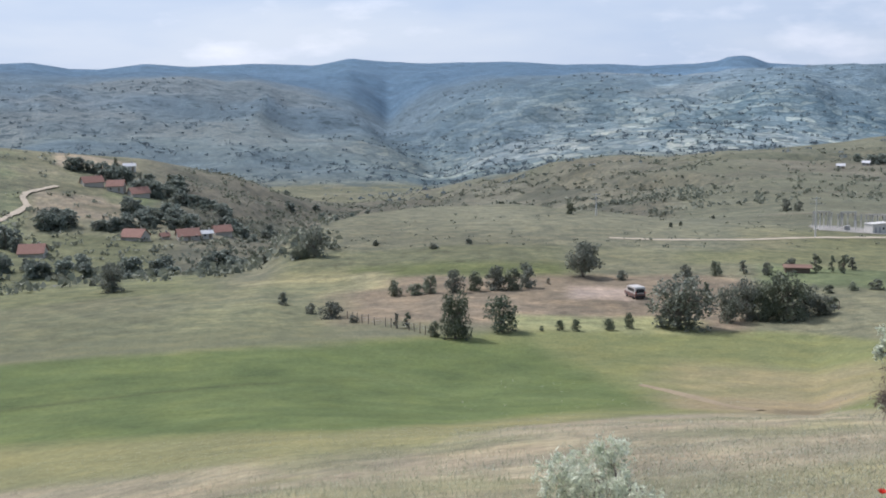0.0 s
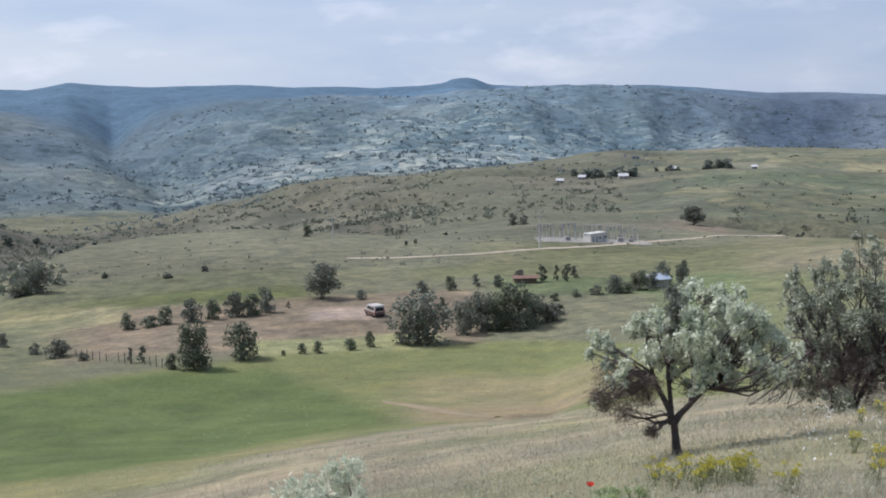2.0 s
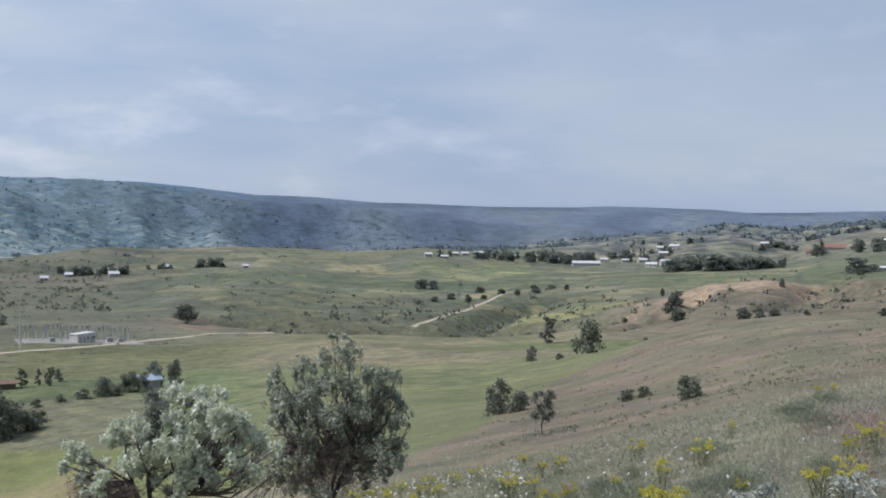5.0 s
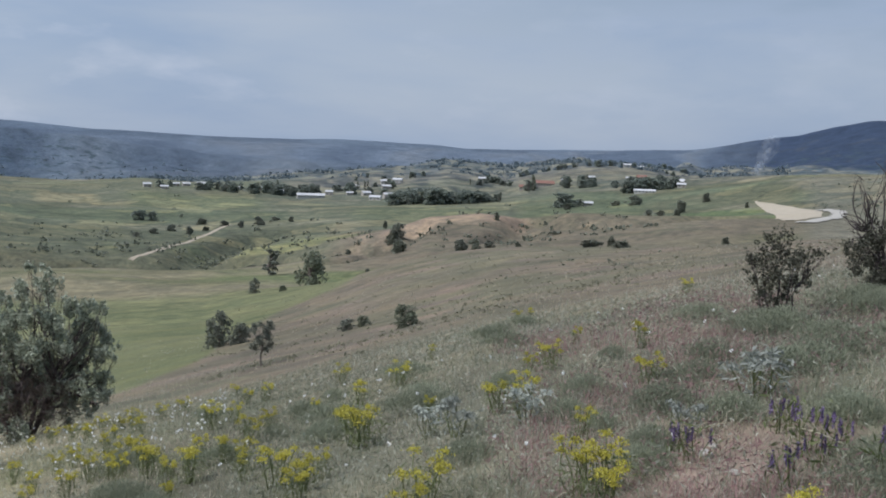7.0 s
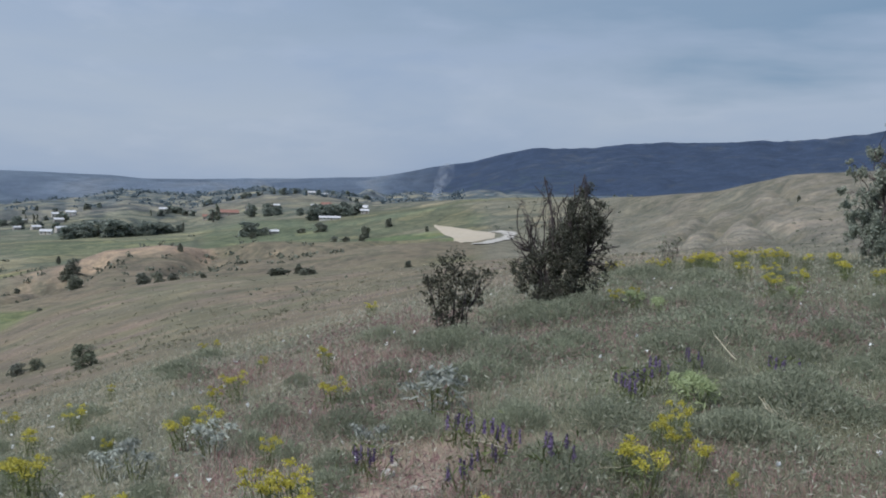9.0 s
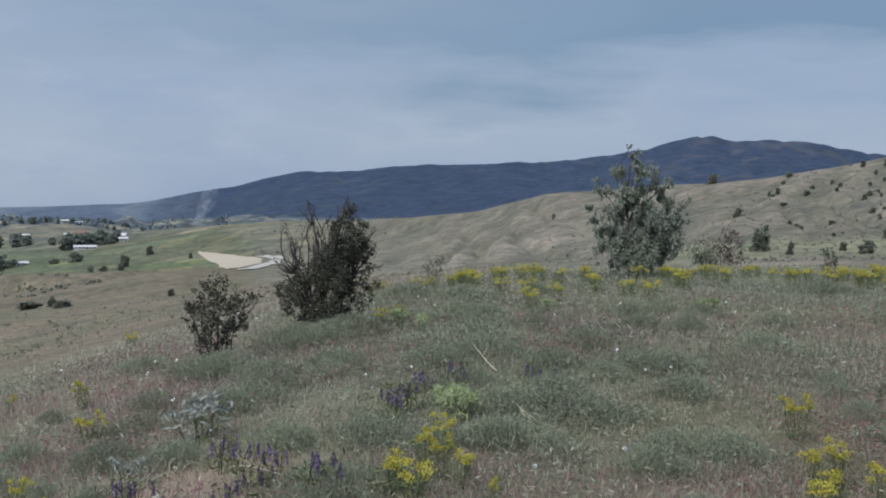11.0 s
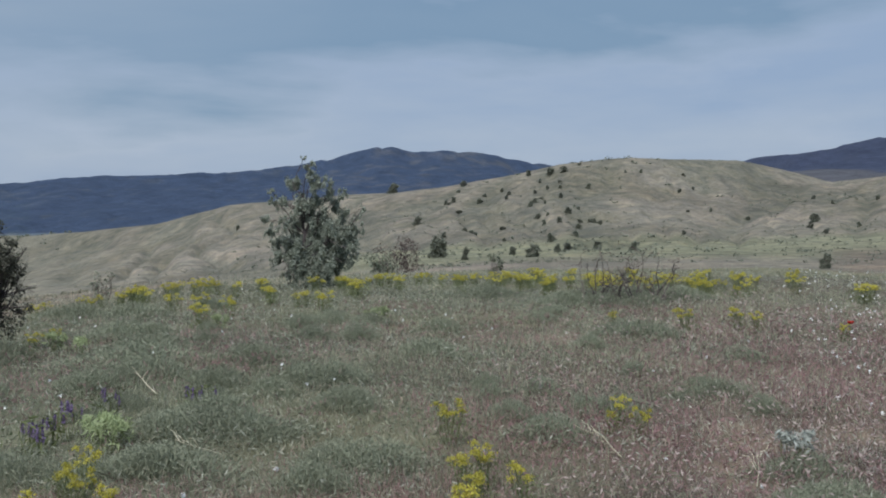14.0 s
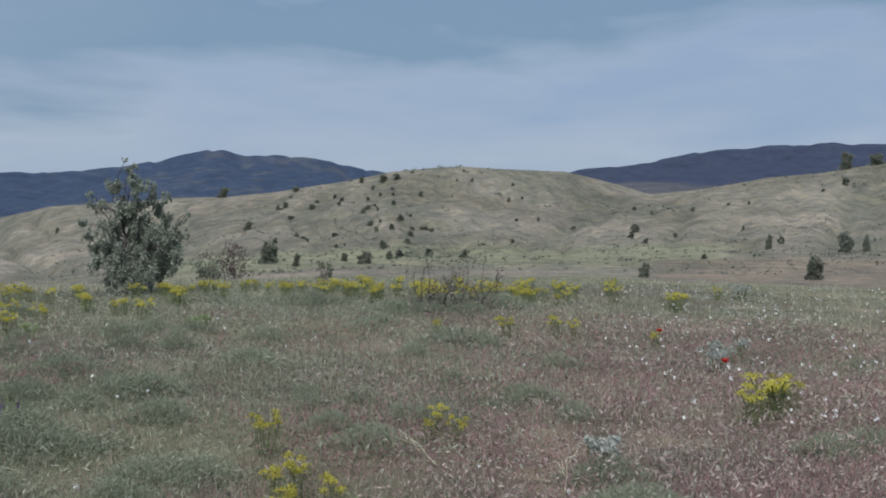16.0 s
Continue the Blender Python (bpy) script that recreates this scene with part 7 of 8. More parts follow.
# ---- grass of the hill meadow ----
def grass(name, label, mat, seed, n, near, far, b0, b1, blades, height, width, patch, threshold, lean=0.55, shift=((0, 0), (142, 0))):
    """Tufts of curved blades, thinned out into patches."""
    rng = np.random.default_rng(seed)
    b, d = np.radians(rng.uniform(b0, b1, n)), near * (far / near) ** rng.random(n)
    x, y = d * np.sin(b), d * np.cos(b)
    keep = smooth_noise(x, y, patch, seed, 2) + 0.25 * rng.normal(size=n) > threshold + np.interp(np.degrees(b), [s[0] for s in shift], [s[1] for s in shift])
    x, y, d = x[keep], y[keep], d[keep]
    n = len(x)
    z = ground(x, y)
    tall = 1 + 0.55 * smooth_noise(x, y, 0.9, 7, 2)
    grow = np.clip(d / near, 1, 40) ** 0.45
    x, y, z, tall, grow = (np.repeat(q, blades) for q in (x, y, z, tall, grow))
    m = len(x)
    a = rng.random(m) * 6.283
    out = np.abs(rng.normal(size=m)) * 0.05 * grow
    foot = np.stack([x + np.cos(a) * out, y + np.sin(a) * out, z - 0.02], 1)
    h = height * tall * rng.uniform(0.45, 1.25, m)
    tilt = lean * rng.normal(size=m)
    face = rng.random(m) * 6.283
    d1 = np.stack([np.cos(a) * np.sin(tilt), np.sin(a) * np.sin(tilt), np.cos(tilt)], 1)
    d2 = np.stack([np.cos(a) * np.sin(tilt * 2.0), np.sin(a) * np.sin(tilt * 2.0), np.cos(tilt * 2.0)], 1)
    side = np.stack([np.cos(face), np.sin(face), np.zeros(m)], 1) * (width * grow * rng.uniform(0.6, 1.3, m))[:, None]
    mid = foot + d1 * (h * 0.55)[:, None]
    tip = mid + d2 * (h * 0.45)[:, None]
    v = np.stack([foot - side * 0.5, foot + side * 0.5, mid + side * 0.42, mid - side * 0.42, tip + side * 0.12, tip - side * 0.12], 1).reshape(-1, 3)
    k = np.arange(m) * 6
    f = np.concatenate([np.stack([k, k + 1, k + 2, k + 3], 1), np.stack([k + 3, k + 2, k + 4, k + 5], 1)])
    return tagged(part(name, mesh_from(name, v, f), mat), label, "grass", kind="stuff")


GRASS = {
    "green": leafage("green_blades", (0.245, 0.255, 0.172), (0.46, 0.465, 0.335), 0.2, 0.7),
    "grey": leafage("grey_green_herbs", (0.305, 0.315, 0.25), (0.54, 0.55, 0.455), 0.2, 0.8),
    "straw": leafage("straw_blades", (0.40, 0.355, 0.265), (0.66, 0.60, 0.47), 0.2, 0.8),
    "dark": leafage("dark_blades", (0.145, 0.165, 0.11), (0.28, 0.305, 0.21), 0.2, 0.8),
    "purple": leafage("purplish_brome", (0.215, 0.132, 0.128), (0.45, 0.292, 0.28), 0.2, 0.8),
}
HAY = leafage("bleached_blades", (0.42, 0.39, 0.28), (0.67, 0.625, 0.475), 0.2, 0.8)
WEST, EAST = ((20, 0.12), (42, 0.1), (60, 0.05), (66, 0.15), (76, 0.15), (82, -0.3), (103, -0.3), (112, 0.02), (135, 0.2)), ((60, 0.15), (71, -0.1), (78, 0.12), (84, 0.3), (96, 0.3), (104, 0.08), (110, -0.12), (118, -0.3), (140, -0.36))
DRY = ((20, -0.4), (40, -0.3), (60, -0.1), (70, -0.22), (78, -0.12), (88, 0.1), (100, 0.1), (125, 0.08), (142, 0.05))
grass("green_grass", "green and grey-green grass of the hill meadow", GRASS["green"], 41, 21000, 4.6, 32, 24, 142, 8, 0.105, 0.0026, 1.1, 0.08, 0.8, WEST)
grass("grey_herbs", "grey-green feathery herbs among the grass", GRASS["grey"], 42, 22000, 4.6, 34, 6, 142, 7, 0.105, 0.0026, 1.2, -0.05, 0.85, ((40, -0.1), (58, -0.35), (72, -0.3), (80, -0.1), (104, -0.1), (112, 0.15), (142, 0.2)))
grass("dry_grass", "straw-coloured dry grass of the hill meadow", GRASS["straw"], 43, 21000, 4.6, 36, 6, 142, 5, 0.13, 0.0022, 0.9, 0.05, 0.9, DRY)
grass("purple_grass", "purplish seeding brome grass", GRASS["purple"], 44, 22000, 4.6, 15, 62, 142, 8, 0.115, 0.0027, 1.6, 0.02, 0.75, EAST)
grass("tall_grass", "taller dark green grass in loose stands", GRASS["dark"], 47, 14000, 4.7, 28, 40, 138, 9, 0.135, 0.0025, 0.7, 0.34, 0.75, ((40, 0.15), (62, 0.18), (73, 0.05), (82, -0.25), (102, -0.22), (112, 0.1), (138, 0.2)))
grass("far_meadow_grass", "grey-green grass towards the brow of the meadow", GRASS["green"], 58, 9000, 9, 29, 96, 140, 8, 0.125, 0.0032, 1.6, -0.1, 0.8, ((96, 0.1), (104, 0), (120, 0), (130, 0.2)))
grass("slope_grass", "dry grass on the brown shoulder of the hill", GRASS["straw"], 45, 5500, 24, 130, 40, 100, 5, 0.2, 0.012, 9.0, 0.0, 0.9)
grass("slope_herbs", "dull green grass on the hillside", GRASS["grey"], 46, 5000, 22, 110, 0, 142, 5, 0.2, 0.012, 7.0, 0.0, 0.9)
grass("hillside_straw", "pale dry grass of the steep hillside", HAY, 48, 9500, 9, 62, -28, 46, 3, 0.14, 0.005, 3.0, -0.1, 0.9)
grass("hillside_green", "thin grey-green grass of the steep hillside", GRASS["green"], 49, 24000, 9, 62, -28, 46, 4, 0.14, 0.005, 2.2, -0.15, 0.9)
SOIL_TUFT = leafage("brown_tufts", (0.19, 0.16, 0.12), (0.33, 0.28, 0.21), 0.2, 0.9)
grass("knoll_grass", "short trodden grass on top of the knoll", GRASS["green"], 56, 3600, 0.9, 4.9, -180, 180, 5, 0.1, 0.004, 1.2, -0.3, 0.7)
grass("knoll_straw", "short dry grass on top of the knoll", GRASS["straw"], 57, 2400, 0.9, 4.9, -180, 180, 4, 0.1, 0.004, 0.9, -0.2, 0.8)
scrub("hill_tufts", "tufts of bleached grass on the brown shoulder", [(43, 92, 42, 190, 110, 0.16, 10)], SOIL_TUFT, 8)
OLIVE_TUFT = leafage("olive_tufts", (0.19, 0.185, 0.13), (0.30, 0.29, 0.205), 0.2, 0.9)
scrub("hill_herb_tufts", "low olive herb tufts on the brown shoulder", [(43, 92, 30, 190, 130, 0.16, 8), (44, 90, 46, 170, 1300, 0.2, 6)], OLIVE_TUFT, 9)


def herbage(name, label, mat, seed, n, b0, b1, length, width, patch, threshold, height, shift=((0, 0), (142, 0)), far=30):
    """Small loose leaves and seed heads at every angle, in drifts between the grass."""
    rng = np.random.default_rng(seed)
    b, d = rng.uniform(b0, b1, n), 4.7 * (far / 4.7) ** rng.random(n)
    x, y = d * np.sin(np.radians(b)), d * np.cos(np.radians(b))
    keep = smooth_noise(x, y, patch, seed, 2) + 0.3 * rng.normal(size=n) > threshold + np.interp(b, [s[0] for s in shift], [s[1] for s in shift])
    x, y, d = x[keep], y[keep], d[keep]
    c = np.stack([x, y, ground(x, y) + height * rng.random(len(x)) ** 1.3], 1)
    v, f = leaves(rng, c, 1.0, width / length, -0.6)
    grow = (length * (d / 4.7) ** 0.5).repeat(4)[:, None]
    return tagged(part(name, mesh_from(name, c.repeat(4, 0) + (v - c.repeat(4, 0)) * grow, f), mat), label, "herbs", kind="stuff")


herbage("green_herbage", "small grey-green leaves among the grass", GRASS["green"], 51, 85000, 10, 142, 0.042, 0.0055, 1.3, 0.05, 0.13, WEST)
herbage("pale_herbage", "pale downy leaves among the grass", GRASS["grey"], 52, 70000, 10, 142, 0.034, 0.0055, 1.0, 0.12, 0.15, ((45, 0.0), (55, -0.25), (73, -0.25), (84, -0.08), (106, -0.12), (114, 0.05), (142, 0.05)))
herbage("dry_litter", "dry straw and seed heads among the grass", GRASS["straw"], 53, 75000, 6, 142, 0.042, 0.0038, 0.8, 0.15, 0.12, DRY)
herbage("purple_seed_heads", "purplish drooping seed heads of brome", GRASS["purple"], 54, 90000, 60, 142, 0.038, 0.0055, 1.2, 0.05, 0.17, EAST, 17)
BROME = leafage("pale_pink_seed", (0.36, 0.29, 0.26), (0.62, 0.52, 0.475), 0.2, 0.8)
herbage("pale_seed_heads", "pale pinkish seed heads of brome", BROME, 59, 24000, 106, 138, 0.03, 0.0075, 1.7, 0.1, 0.2, ((106, 0.3), (116, 0.0), (124, -0.15), (138, -0.1)), 19)
herbage("brown_litter", "dark dead stems low in the grass", SOIL_TUFT, 60, 50000, 100, 138, 0.05, 0.004, 1.1, 0.0, 0.07, far=18)
herbage("dark_herbage", "dark low leaves in hollows of the meadow", GRASS["dark"], 55, 80000, 40, 142, 0.042, 0.0055, 0.9, 0.1, 0.1, WEST)


# ---- flowers and herbs of the meadow ----
YELLOW = leafage("yellow_blossom", (0.42, 0.385, 0.06), (0.63, 0.57, 0.11), 0.2, 0.7)
VIOLET = leafage("violet_blossom", (0.17, 0.125, 0.24), (0.30, 0.23, 0.385), 0.2, 0.7)
WHITE = leafage("white_petals", (0.72, 0.72, 0.70), (0.86, 0.86, 0.84), 0.2, 0.7)
RED = leafage("poppy_petals", (0.55, 0.02, 0.015), (0.72, 0.05, 0.03), 0.3, 0.6)
WOOL = leafage("woolly_leaves", (0.31, 0.335, 0.295), (0.49, 0.515, 0.46), 0.2, 0.9)
LIME = leafage("pale_green_leaves", (0.27, 0.33, 0.16), (0.44, 0.50, 0.28), 0.3, 0.6)
SHOOT = leafage("soft_green_shoots", (0.115, 0.145, 0.062), (0.25, 0.28, 0.14), 0.2, 0.7)
STEM = leafage("green_stems", (0.10, 0.13, 0.05), (0.20, 0.23, 0.10), 0.2, 0.7)


def herb(name, label, category, group, seed, stems, spread, height, head, mat, petals=70, petal=(0.02, 0.016), flat=0.55, foliage=90, leaf=(0.07, 0.012), leaf_mat=None, spike=False):
    rng = np.random.default_rng(seed)
    root = tagged(new(name), label, category, group)
    chains, pts = [], []
    for _ in range(stems):
        a, r = rng.random() * 6.283, spread * rng.random() ** 0.6
        top = np.array([math.cos(a) * r, math.sin(a) * r, height * rng.uniform(0.72, 1.08)])
        chains.append(limb(rng, top * np.array([0.35, 0.35, 0]) - np.array([0, 0, 0.03]), top, 0.005, 0.003, 0.06, 4))
        if spike:
            t = rng.random((petals, 1))
            pts.append(top - np.array([0, 0, 1]) * t * head * 4 + rng.normal(size=(petals, 3)) * head * 0.28 * (1 - 0.6 * (1 - t)))
        else:
            q = rng.normal(size=(petals, 3)) * np.array([0.5, 0.5, 0.5 * flat]) * head
            q[:, 2] += head * 0.25 * np.cos(np.hypot(q[:, 0], q[:, 1]) / head * 1.4)
            pts.append(top + q)
    tagged(part("stalk", mesh_from("stalk", *tubes(chains, 3)), STEM, root), kind="stuff")
    tagged(part("blossom", mesh_from("blossom", *leaves(rng, np.concatenate(pts), *petal)), mat, root), kind="stuff")
    if foliage:
        u = rng.random((foliage, 1))
        c = np.concatenate([rng.normal(size=(foliage, 2)) * spread * 0.5, u * height * 0.75 + 0.02], 1)
        tagged(part("foliage", mesh_from("foliage", *leaves(rng, c, *leaf)), leaf_mat or STEM, root), kind="stuff")
    return root


def sow(stock, rows, sizes=(0.8, 1.15), seed=1):
    """Copies of the stock's plants at their places (bearing, distance and, where it is known, size), the first ones being the stock itself."""
    rnd = random.Random(seed)
    for k, (b, d, *own) in enumerate(rows):
        s = own[0] if own else rnd.uniform(*sizes)
        tall = s ** 0.45
        m = Matrix.Translation(spot(b, d)) @ Matrix.Rotation(rnd.random() * 6.28, 4, "Z") @ Matrix.Diagonal((s, s, tall, 1))
        if k < len(stock):
            stock[k].matrix_basis = m
        else:
            base = stock[rnd.randrange(len(stock))]
            copy_thing(base, m @ Matrix.Diagonal((1 / base.scale.x, 1 / base.scale.y, 1 / base.scale.z, 1)))


def again(stock):
    return [copy_thing(s, Matrix()) for s in stock]


spurge = [herb("yellow_flower", "clump of yellow flower heads on green stems", "flower", "yellow flowers", 100 + k, 6 + k, 0.13 + 0.015 * k, 0.25 + 0.015 * k, 0.042, YELLOW, 78, (0.0125, 0.0105), flat=0.5, foliage=200, leaf=(0.06, 0.006), leaf_mat=SHOOT) for k in range(4)]
sow(spurge, [(46.9, 15.5, 0.8), (47.9, 15.4, 0.8), (47.3, 10.4, 0.9), (48.4, 11.0, 0.6), (52.0, 14.8, 0.9), (53.2, 10.9, 0.9), (53.4, 8.7, 1.4), (53.0, 8.9, 1.0), (55.2, 12.0, 0.9), (56.9, 9.3, 0.4), (60.6, 8.7, 1.0), (61.8, 8.8, 0.9), (63.2, 10.6, 0.9),
             (62.0, 10.3, 0.6), (64.4, 12.3, 0.5), (61.3, 24.7, 0.9), (62.0, 23.0, 0.8), (67.9, 11.2, 0.8), (68.4, 8.8, 0.8), (64.9, 7.2, 0.6), (70.1, 21.9, 1.0), (57.1, 6.2, 1.1), (56.4, 5.9, 0.7), (65.2, 5.9, 1.0), (66.6, 5.9, 0.9), (66.2, 5.5, 0.8),
             (75.6, 5.0, 0.7)], seed=2)
sow(again(spurge), [(44.5, 8.9, 1.2), (42.5, 9.7, 1.0), (41.5, 11.3, 0.7), (48.9, 7.9, 1.1), (50.6, 7.5, 0.9), (50.1, 7.0, 0.8), (47.3, 8.4, 0.5), (39.4, 10.3, 0.8), (38.4, 9.6, 0.7), (40.0, 12.5, 0.6), (41.6, 14.0, 0.7), (38.7, 15.8, 0.7), (40.2, 14.4, 0.6),
                    (35.5, 11.9, 0.8), (43.7, 7.8, 0.6), (51.4, 7.8, 0.5), (50.8, 11.4, 0.4), (52.1, 9.8, 0.6), (42.3, 10.1, 0.9), (40.7, 11.3, 0.9), (40.4, 16.2, 0.8), (40.7, 9.6, 0.8), (45.4, 12.6, 1.0), (46.5, 12.8, 0.6), (46.2, 24.3, 1.0)], seed=3)
sow(again(spurge), [(46.1, 9.6, 0.8), (47.1, 8.9, 0.8), (44.9, 10.1, 0.6), (37.7, 11.5, 0.6), (38.4, 12.0, 0.6), (39.0, 16.6, 0.7), (28.4, 11.0, 1.0), (29.0, 10.4, 0.8), (27.2, 11.4, 0.9), (25.7, 12.0, 0.8), (29.8, 10.7, 0.8), (32.3, 9.3, 0.7), (27.8, 10.2, 0.8),
                    (26.4, 10.8, 0.7), (30.2, 10.2, 0.9), (37.0, 17.5, 0.8), (38.0, 17.2, 0.9), (39.6, 17.6, 0.8), (41.0, 17.9, 0.9), (42.4, 18.2, 0.8), (43.6, 18.9, 0.9), (36.0, 16.6, 0.7)], seed=4)
sow(again(spurge), [(83.4, 5.9, 0.9), (84.8, 6.5, 0.6), (85.9, 6.8, 0.6), (85.8, 6.2, 0.6), (86.8, 6.0, 0.6), (84.1, 5.6, 0.8), (88.4, 5.6, 0.3), (91.1, 14.6, 1.1), (97.3, 16.3, 1.1), (95.9, 17.3, 0.7), (82.9, 13.1, 0.8), (84.1, 13.7, 0.6), (103.9, 7.5, 0.8),
                    (104.5, 6.3, 0.7), (105.7, 6.4, 0.7), (105.3, 5.9, 0.7), (104.3, 5.6, 0.8), (107.6, 6.0, 0.7), (112.5, 8.1, 0.6), (113.5, 7.8, 0.5), (116.3, 14.2, 1.1), (112.5, 14.5, 0.6), (118.9, 14.4, 1.0), (119.8, 14.2, 0.7)], seed=5)
sow(again(spurge), [(125.1, 19.2, 1.5), (124.8, 19.0, 1.3), (121.9, 20.6, 1.1), (129.3, 9.3, 1.4), (128.6, 8.9, 0.9), (130.0, 9.8, 0.9), (129.8, 9.4, 1.0), (127.3, 23.0, 0.9), (123.8, 13.5, 0.5), (112.0, 7.9, 0.4)], seed=6)

band = random.Random(12)
sow(again(spurge), [(band.uniform(106, 122), band.uniform(19.5, 24)) for _ in range(44)] + [(band.uniform(109, 120), band.uniform(18.7, 21)) for _ in range(30)] + [(band.uniform(88, 100), band.uniform(16, 20)) for _ in range(10)] + [(band.uniform(82, 106), band.uniform(20.5, 24)) for _ in range(44)], (0.7, 1.2), seed=14)
sow(again(spurge), [(band.uniform(36, 60), band.uniform(8, 16)) for _ in range(8)] + [(band.uniform(25, 31), band.uniform(10, 12)) for _ in range(4)], (0.3, 0.6), seed=15)
salvias = [herb("violet_sage", "upright violet flower spikes of wild sage", "flower", "violet sage", 120 + k, 4 + k, 0.15, 0.27, 0.022, VIOLET, 70, (0.015, 0.011), spike=True, foliage=40) for k in range(2)]
sow(salvias, [(83.7, 8.1), (84.7, 8.4), (83.0, 8.0), (84.2, 8.2), (83.4, 7.8), (86.6, 8.9), (91.3, 8.8), (91.0, 8.7), (74.7, 7.0), (76.0, 6.5), (77.2, 6.5), (76.6, 6.1), (75.1, 5.8), (70.5, 6.4), (69.6, 6.6), (79.5, 6.0), (75.4, 6.9)], (0.75, 1.05), seed=5)
wools = [herb("woolly_herb", "woolly silver-white herb with forked stems", "herb", "woolly herbs", 130 + k, 9, 0.16, 0.24, 0.05, WOOL, 36, (0.045, 0.012), foliage=50, leaf_mat=WOOL) for k in range(2)]
sow(wools, [(73.6, 8.1, 1.5), (57.0, 8.4, 0.9), (58.5, 8.1, 1.0), (62.1, 8.1, 1.0), (121.0, 7.1, 1.0), (127.6, 12.6, 1.1), (126.8, 11.9, 1.0), (128.4, 24, 1.6), (70.2, 7.0, 0.7)], seed=6)
limes = [herb("pale_green_herb", "pale green leafy herb in the grass", "herb", "pale green herbs", 140, 8, 0.16, 0.2, 0.06, LIME, 34, (0.055, 0.012), foliage=60, leaf_mat=LIME)]
sow(limes, [(86.6, 7.9), (86.9, 7.7), (86.3, 8.1), (85.2, 12.8), (92.0, 14.4), (100.1, 14.7), (84.0, 13.4), (19, 9.2), (20.2, 8.8), (21.3, 9.1), (22.4, 8.7), (23.3, 9.4), (17.8, 9.8), (20.8, 10.2), (22.9, 10.3), (24.5, 10)], (0.65, 1.0), seed=7)


def poppy():
    rng = np.random.default_rng(150)
    root = tagged(new("poppy"), "single red poppy on a thin hairy stem", "flower", "poppies")
    part("stem", mesh_from("stem", *tubes([limb(rng, (0, 0, -0.03), (0.02, 0.01, 0.42), 0.003, 0.002, 0.05, 6)], 4)), STEM, root)
    for k in range(4):
        bm = bmesh.new()
        bmesh.ops.create_grid(bm, x_segments=4, y_segments=4, size=0.028)
        for v in bm.verts:
            v.co.z = 12 * (v.co.x ** 2 + v.co.y ** 2) + 0.002 * math.sin(v.co.x * 300)
        p = part("petal", bm, RED, root)
        p.matrix_basis = Matrix.Translation((0.02, 0.01, 0.425)) @ Matrix.Rotation(k * math.pi / 2, 4, "Z") @ Matrix.Rotation(-0.5, 4, "Y") @ Matrix.Translation((0.024, 0, 0))
    bm = bmesh.new()
    bmesh.ops.create_icosphere(bm, subdivisions=2, radius=0.009)
    part("seed_head", bm, LEAF["dark"], root).location = (0.02, 0.01, 0.432)
    return root


sow([poppy()], [(124.1, 12.0), (127.1, 9.7), (22.0, 9.3)], (0.75, 0.95), seed=8)


def daisies():
    """Small white flower heads strewn through the grass."""
    rng = np.random.default_rng(160)
    b = np.concatenate([rng.uniform(33, 46, 230), rng.uniform(46, 75, 50), rng.uniform(122, 138, 260), rng.uniform(75, 122, 40)])
    d = np.concatenate([rng.uniform(10, 19.5, 230), rng.uniform(6, 14, 50), rng.uniform(8, 26, 260), rng.uniform(5.5, 20, 40)])
    x, y = d * np.sin(np.radians(b)), d * np.cos(np.radians(b))
    z = ground(x, y) + rng.uniform(0.12, 0.3, len(b))
    c = np.repeat(np.stack([x, y, z], 1), 5, 0) + rng.normal(size=(len(b) * 5, 3)) * 0.007
    return tagged(part("white_daisies", mesh_from("white_daisies", *leaves(rng, c, 0.022, 0.016)), WHITE), "small white daisies strewn through the grass", "flowers", kind="stuff")


daisies()


TUFT = leafage("tussock_blades", (0.186, 0.206, 0.142), (0.37, 0.395, 0.285), 0.2, 0.8)


def tussock(seed):
    """A soft mound of fine feathery shoots, thin at the rim."""
    rng = np.random.default_rng(seed)
    root = tagged(new("tussock"), "dark grey-green feathery tussock", "herb", "tussocks")
    lobes = rng.normal(size=(7, 2)) * 0.15

    def mound(n, high):
        at = lobes[rng.integers(0, 7, n)] + rng.normal(size=(n, 2)) * 0.11
        top = high * np.exp(-(np.hypot(at[:, 0], at[:, 1]) / 0.33) ** 2)
        return np.column_stack([at, top * rng.random(n) ** 0.6])
    n = 900
    foot = mound(n, 0.1)
    top = foot * np.array([1.15, 1.15, 1]) + np.column_stack([rng.normal(size=(n, 2)) * 0.03, rng.uniform(0.03, 0.13, n) * np.exp(-(np.hypot(foot[:, 0], foot[:, 1]) / 0.4) ** 2)])
    bow = (foot + top) / 2 + rng.normal(size=(n, 3)) * 0.012
    side = rng.normal(size=(n, 3)) * np.array([1, 1, 0.1])
    side *= 0.0022 / np.linalg.norm(side, axis=1)[:, None]
    v = np.stack([foot - side, foot + side, bow + side, bow - side, top + side * 0.3, top - side * 0.3], 1).reshape(-1, 3)
    k = np.arange(n) * 6
    f = np.concatenate([np.stack([k, k + 1, k + 2, k + 3], 1), np.stack([k + 3, k + 2, k + 4, k + 5], 1)])
    tagged(part("tuft", mesh_from("tuft", v, f), TUFT, root), kind="stuff")
    tagged(part("leaflet", mesh_from("leaflet", *leaves(rng, mound(2600, 0.2) + np.array([0, 0, 0.01]), 0.034, 0.0045, -0.5)), TUFT, root), kind="stuff")
    return root


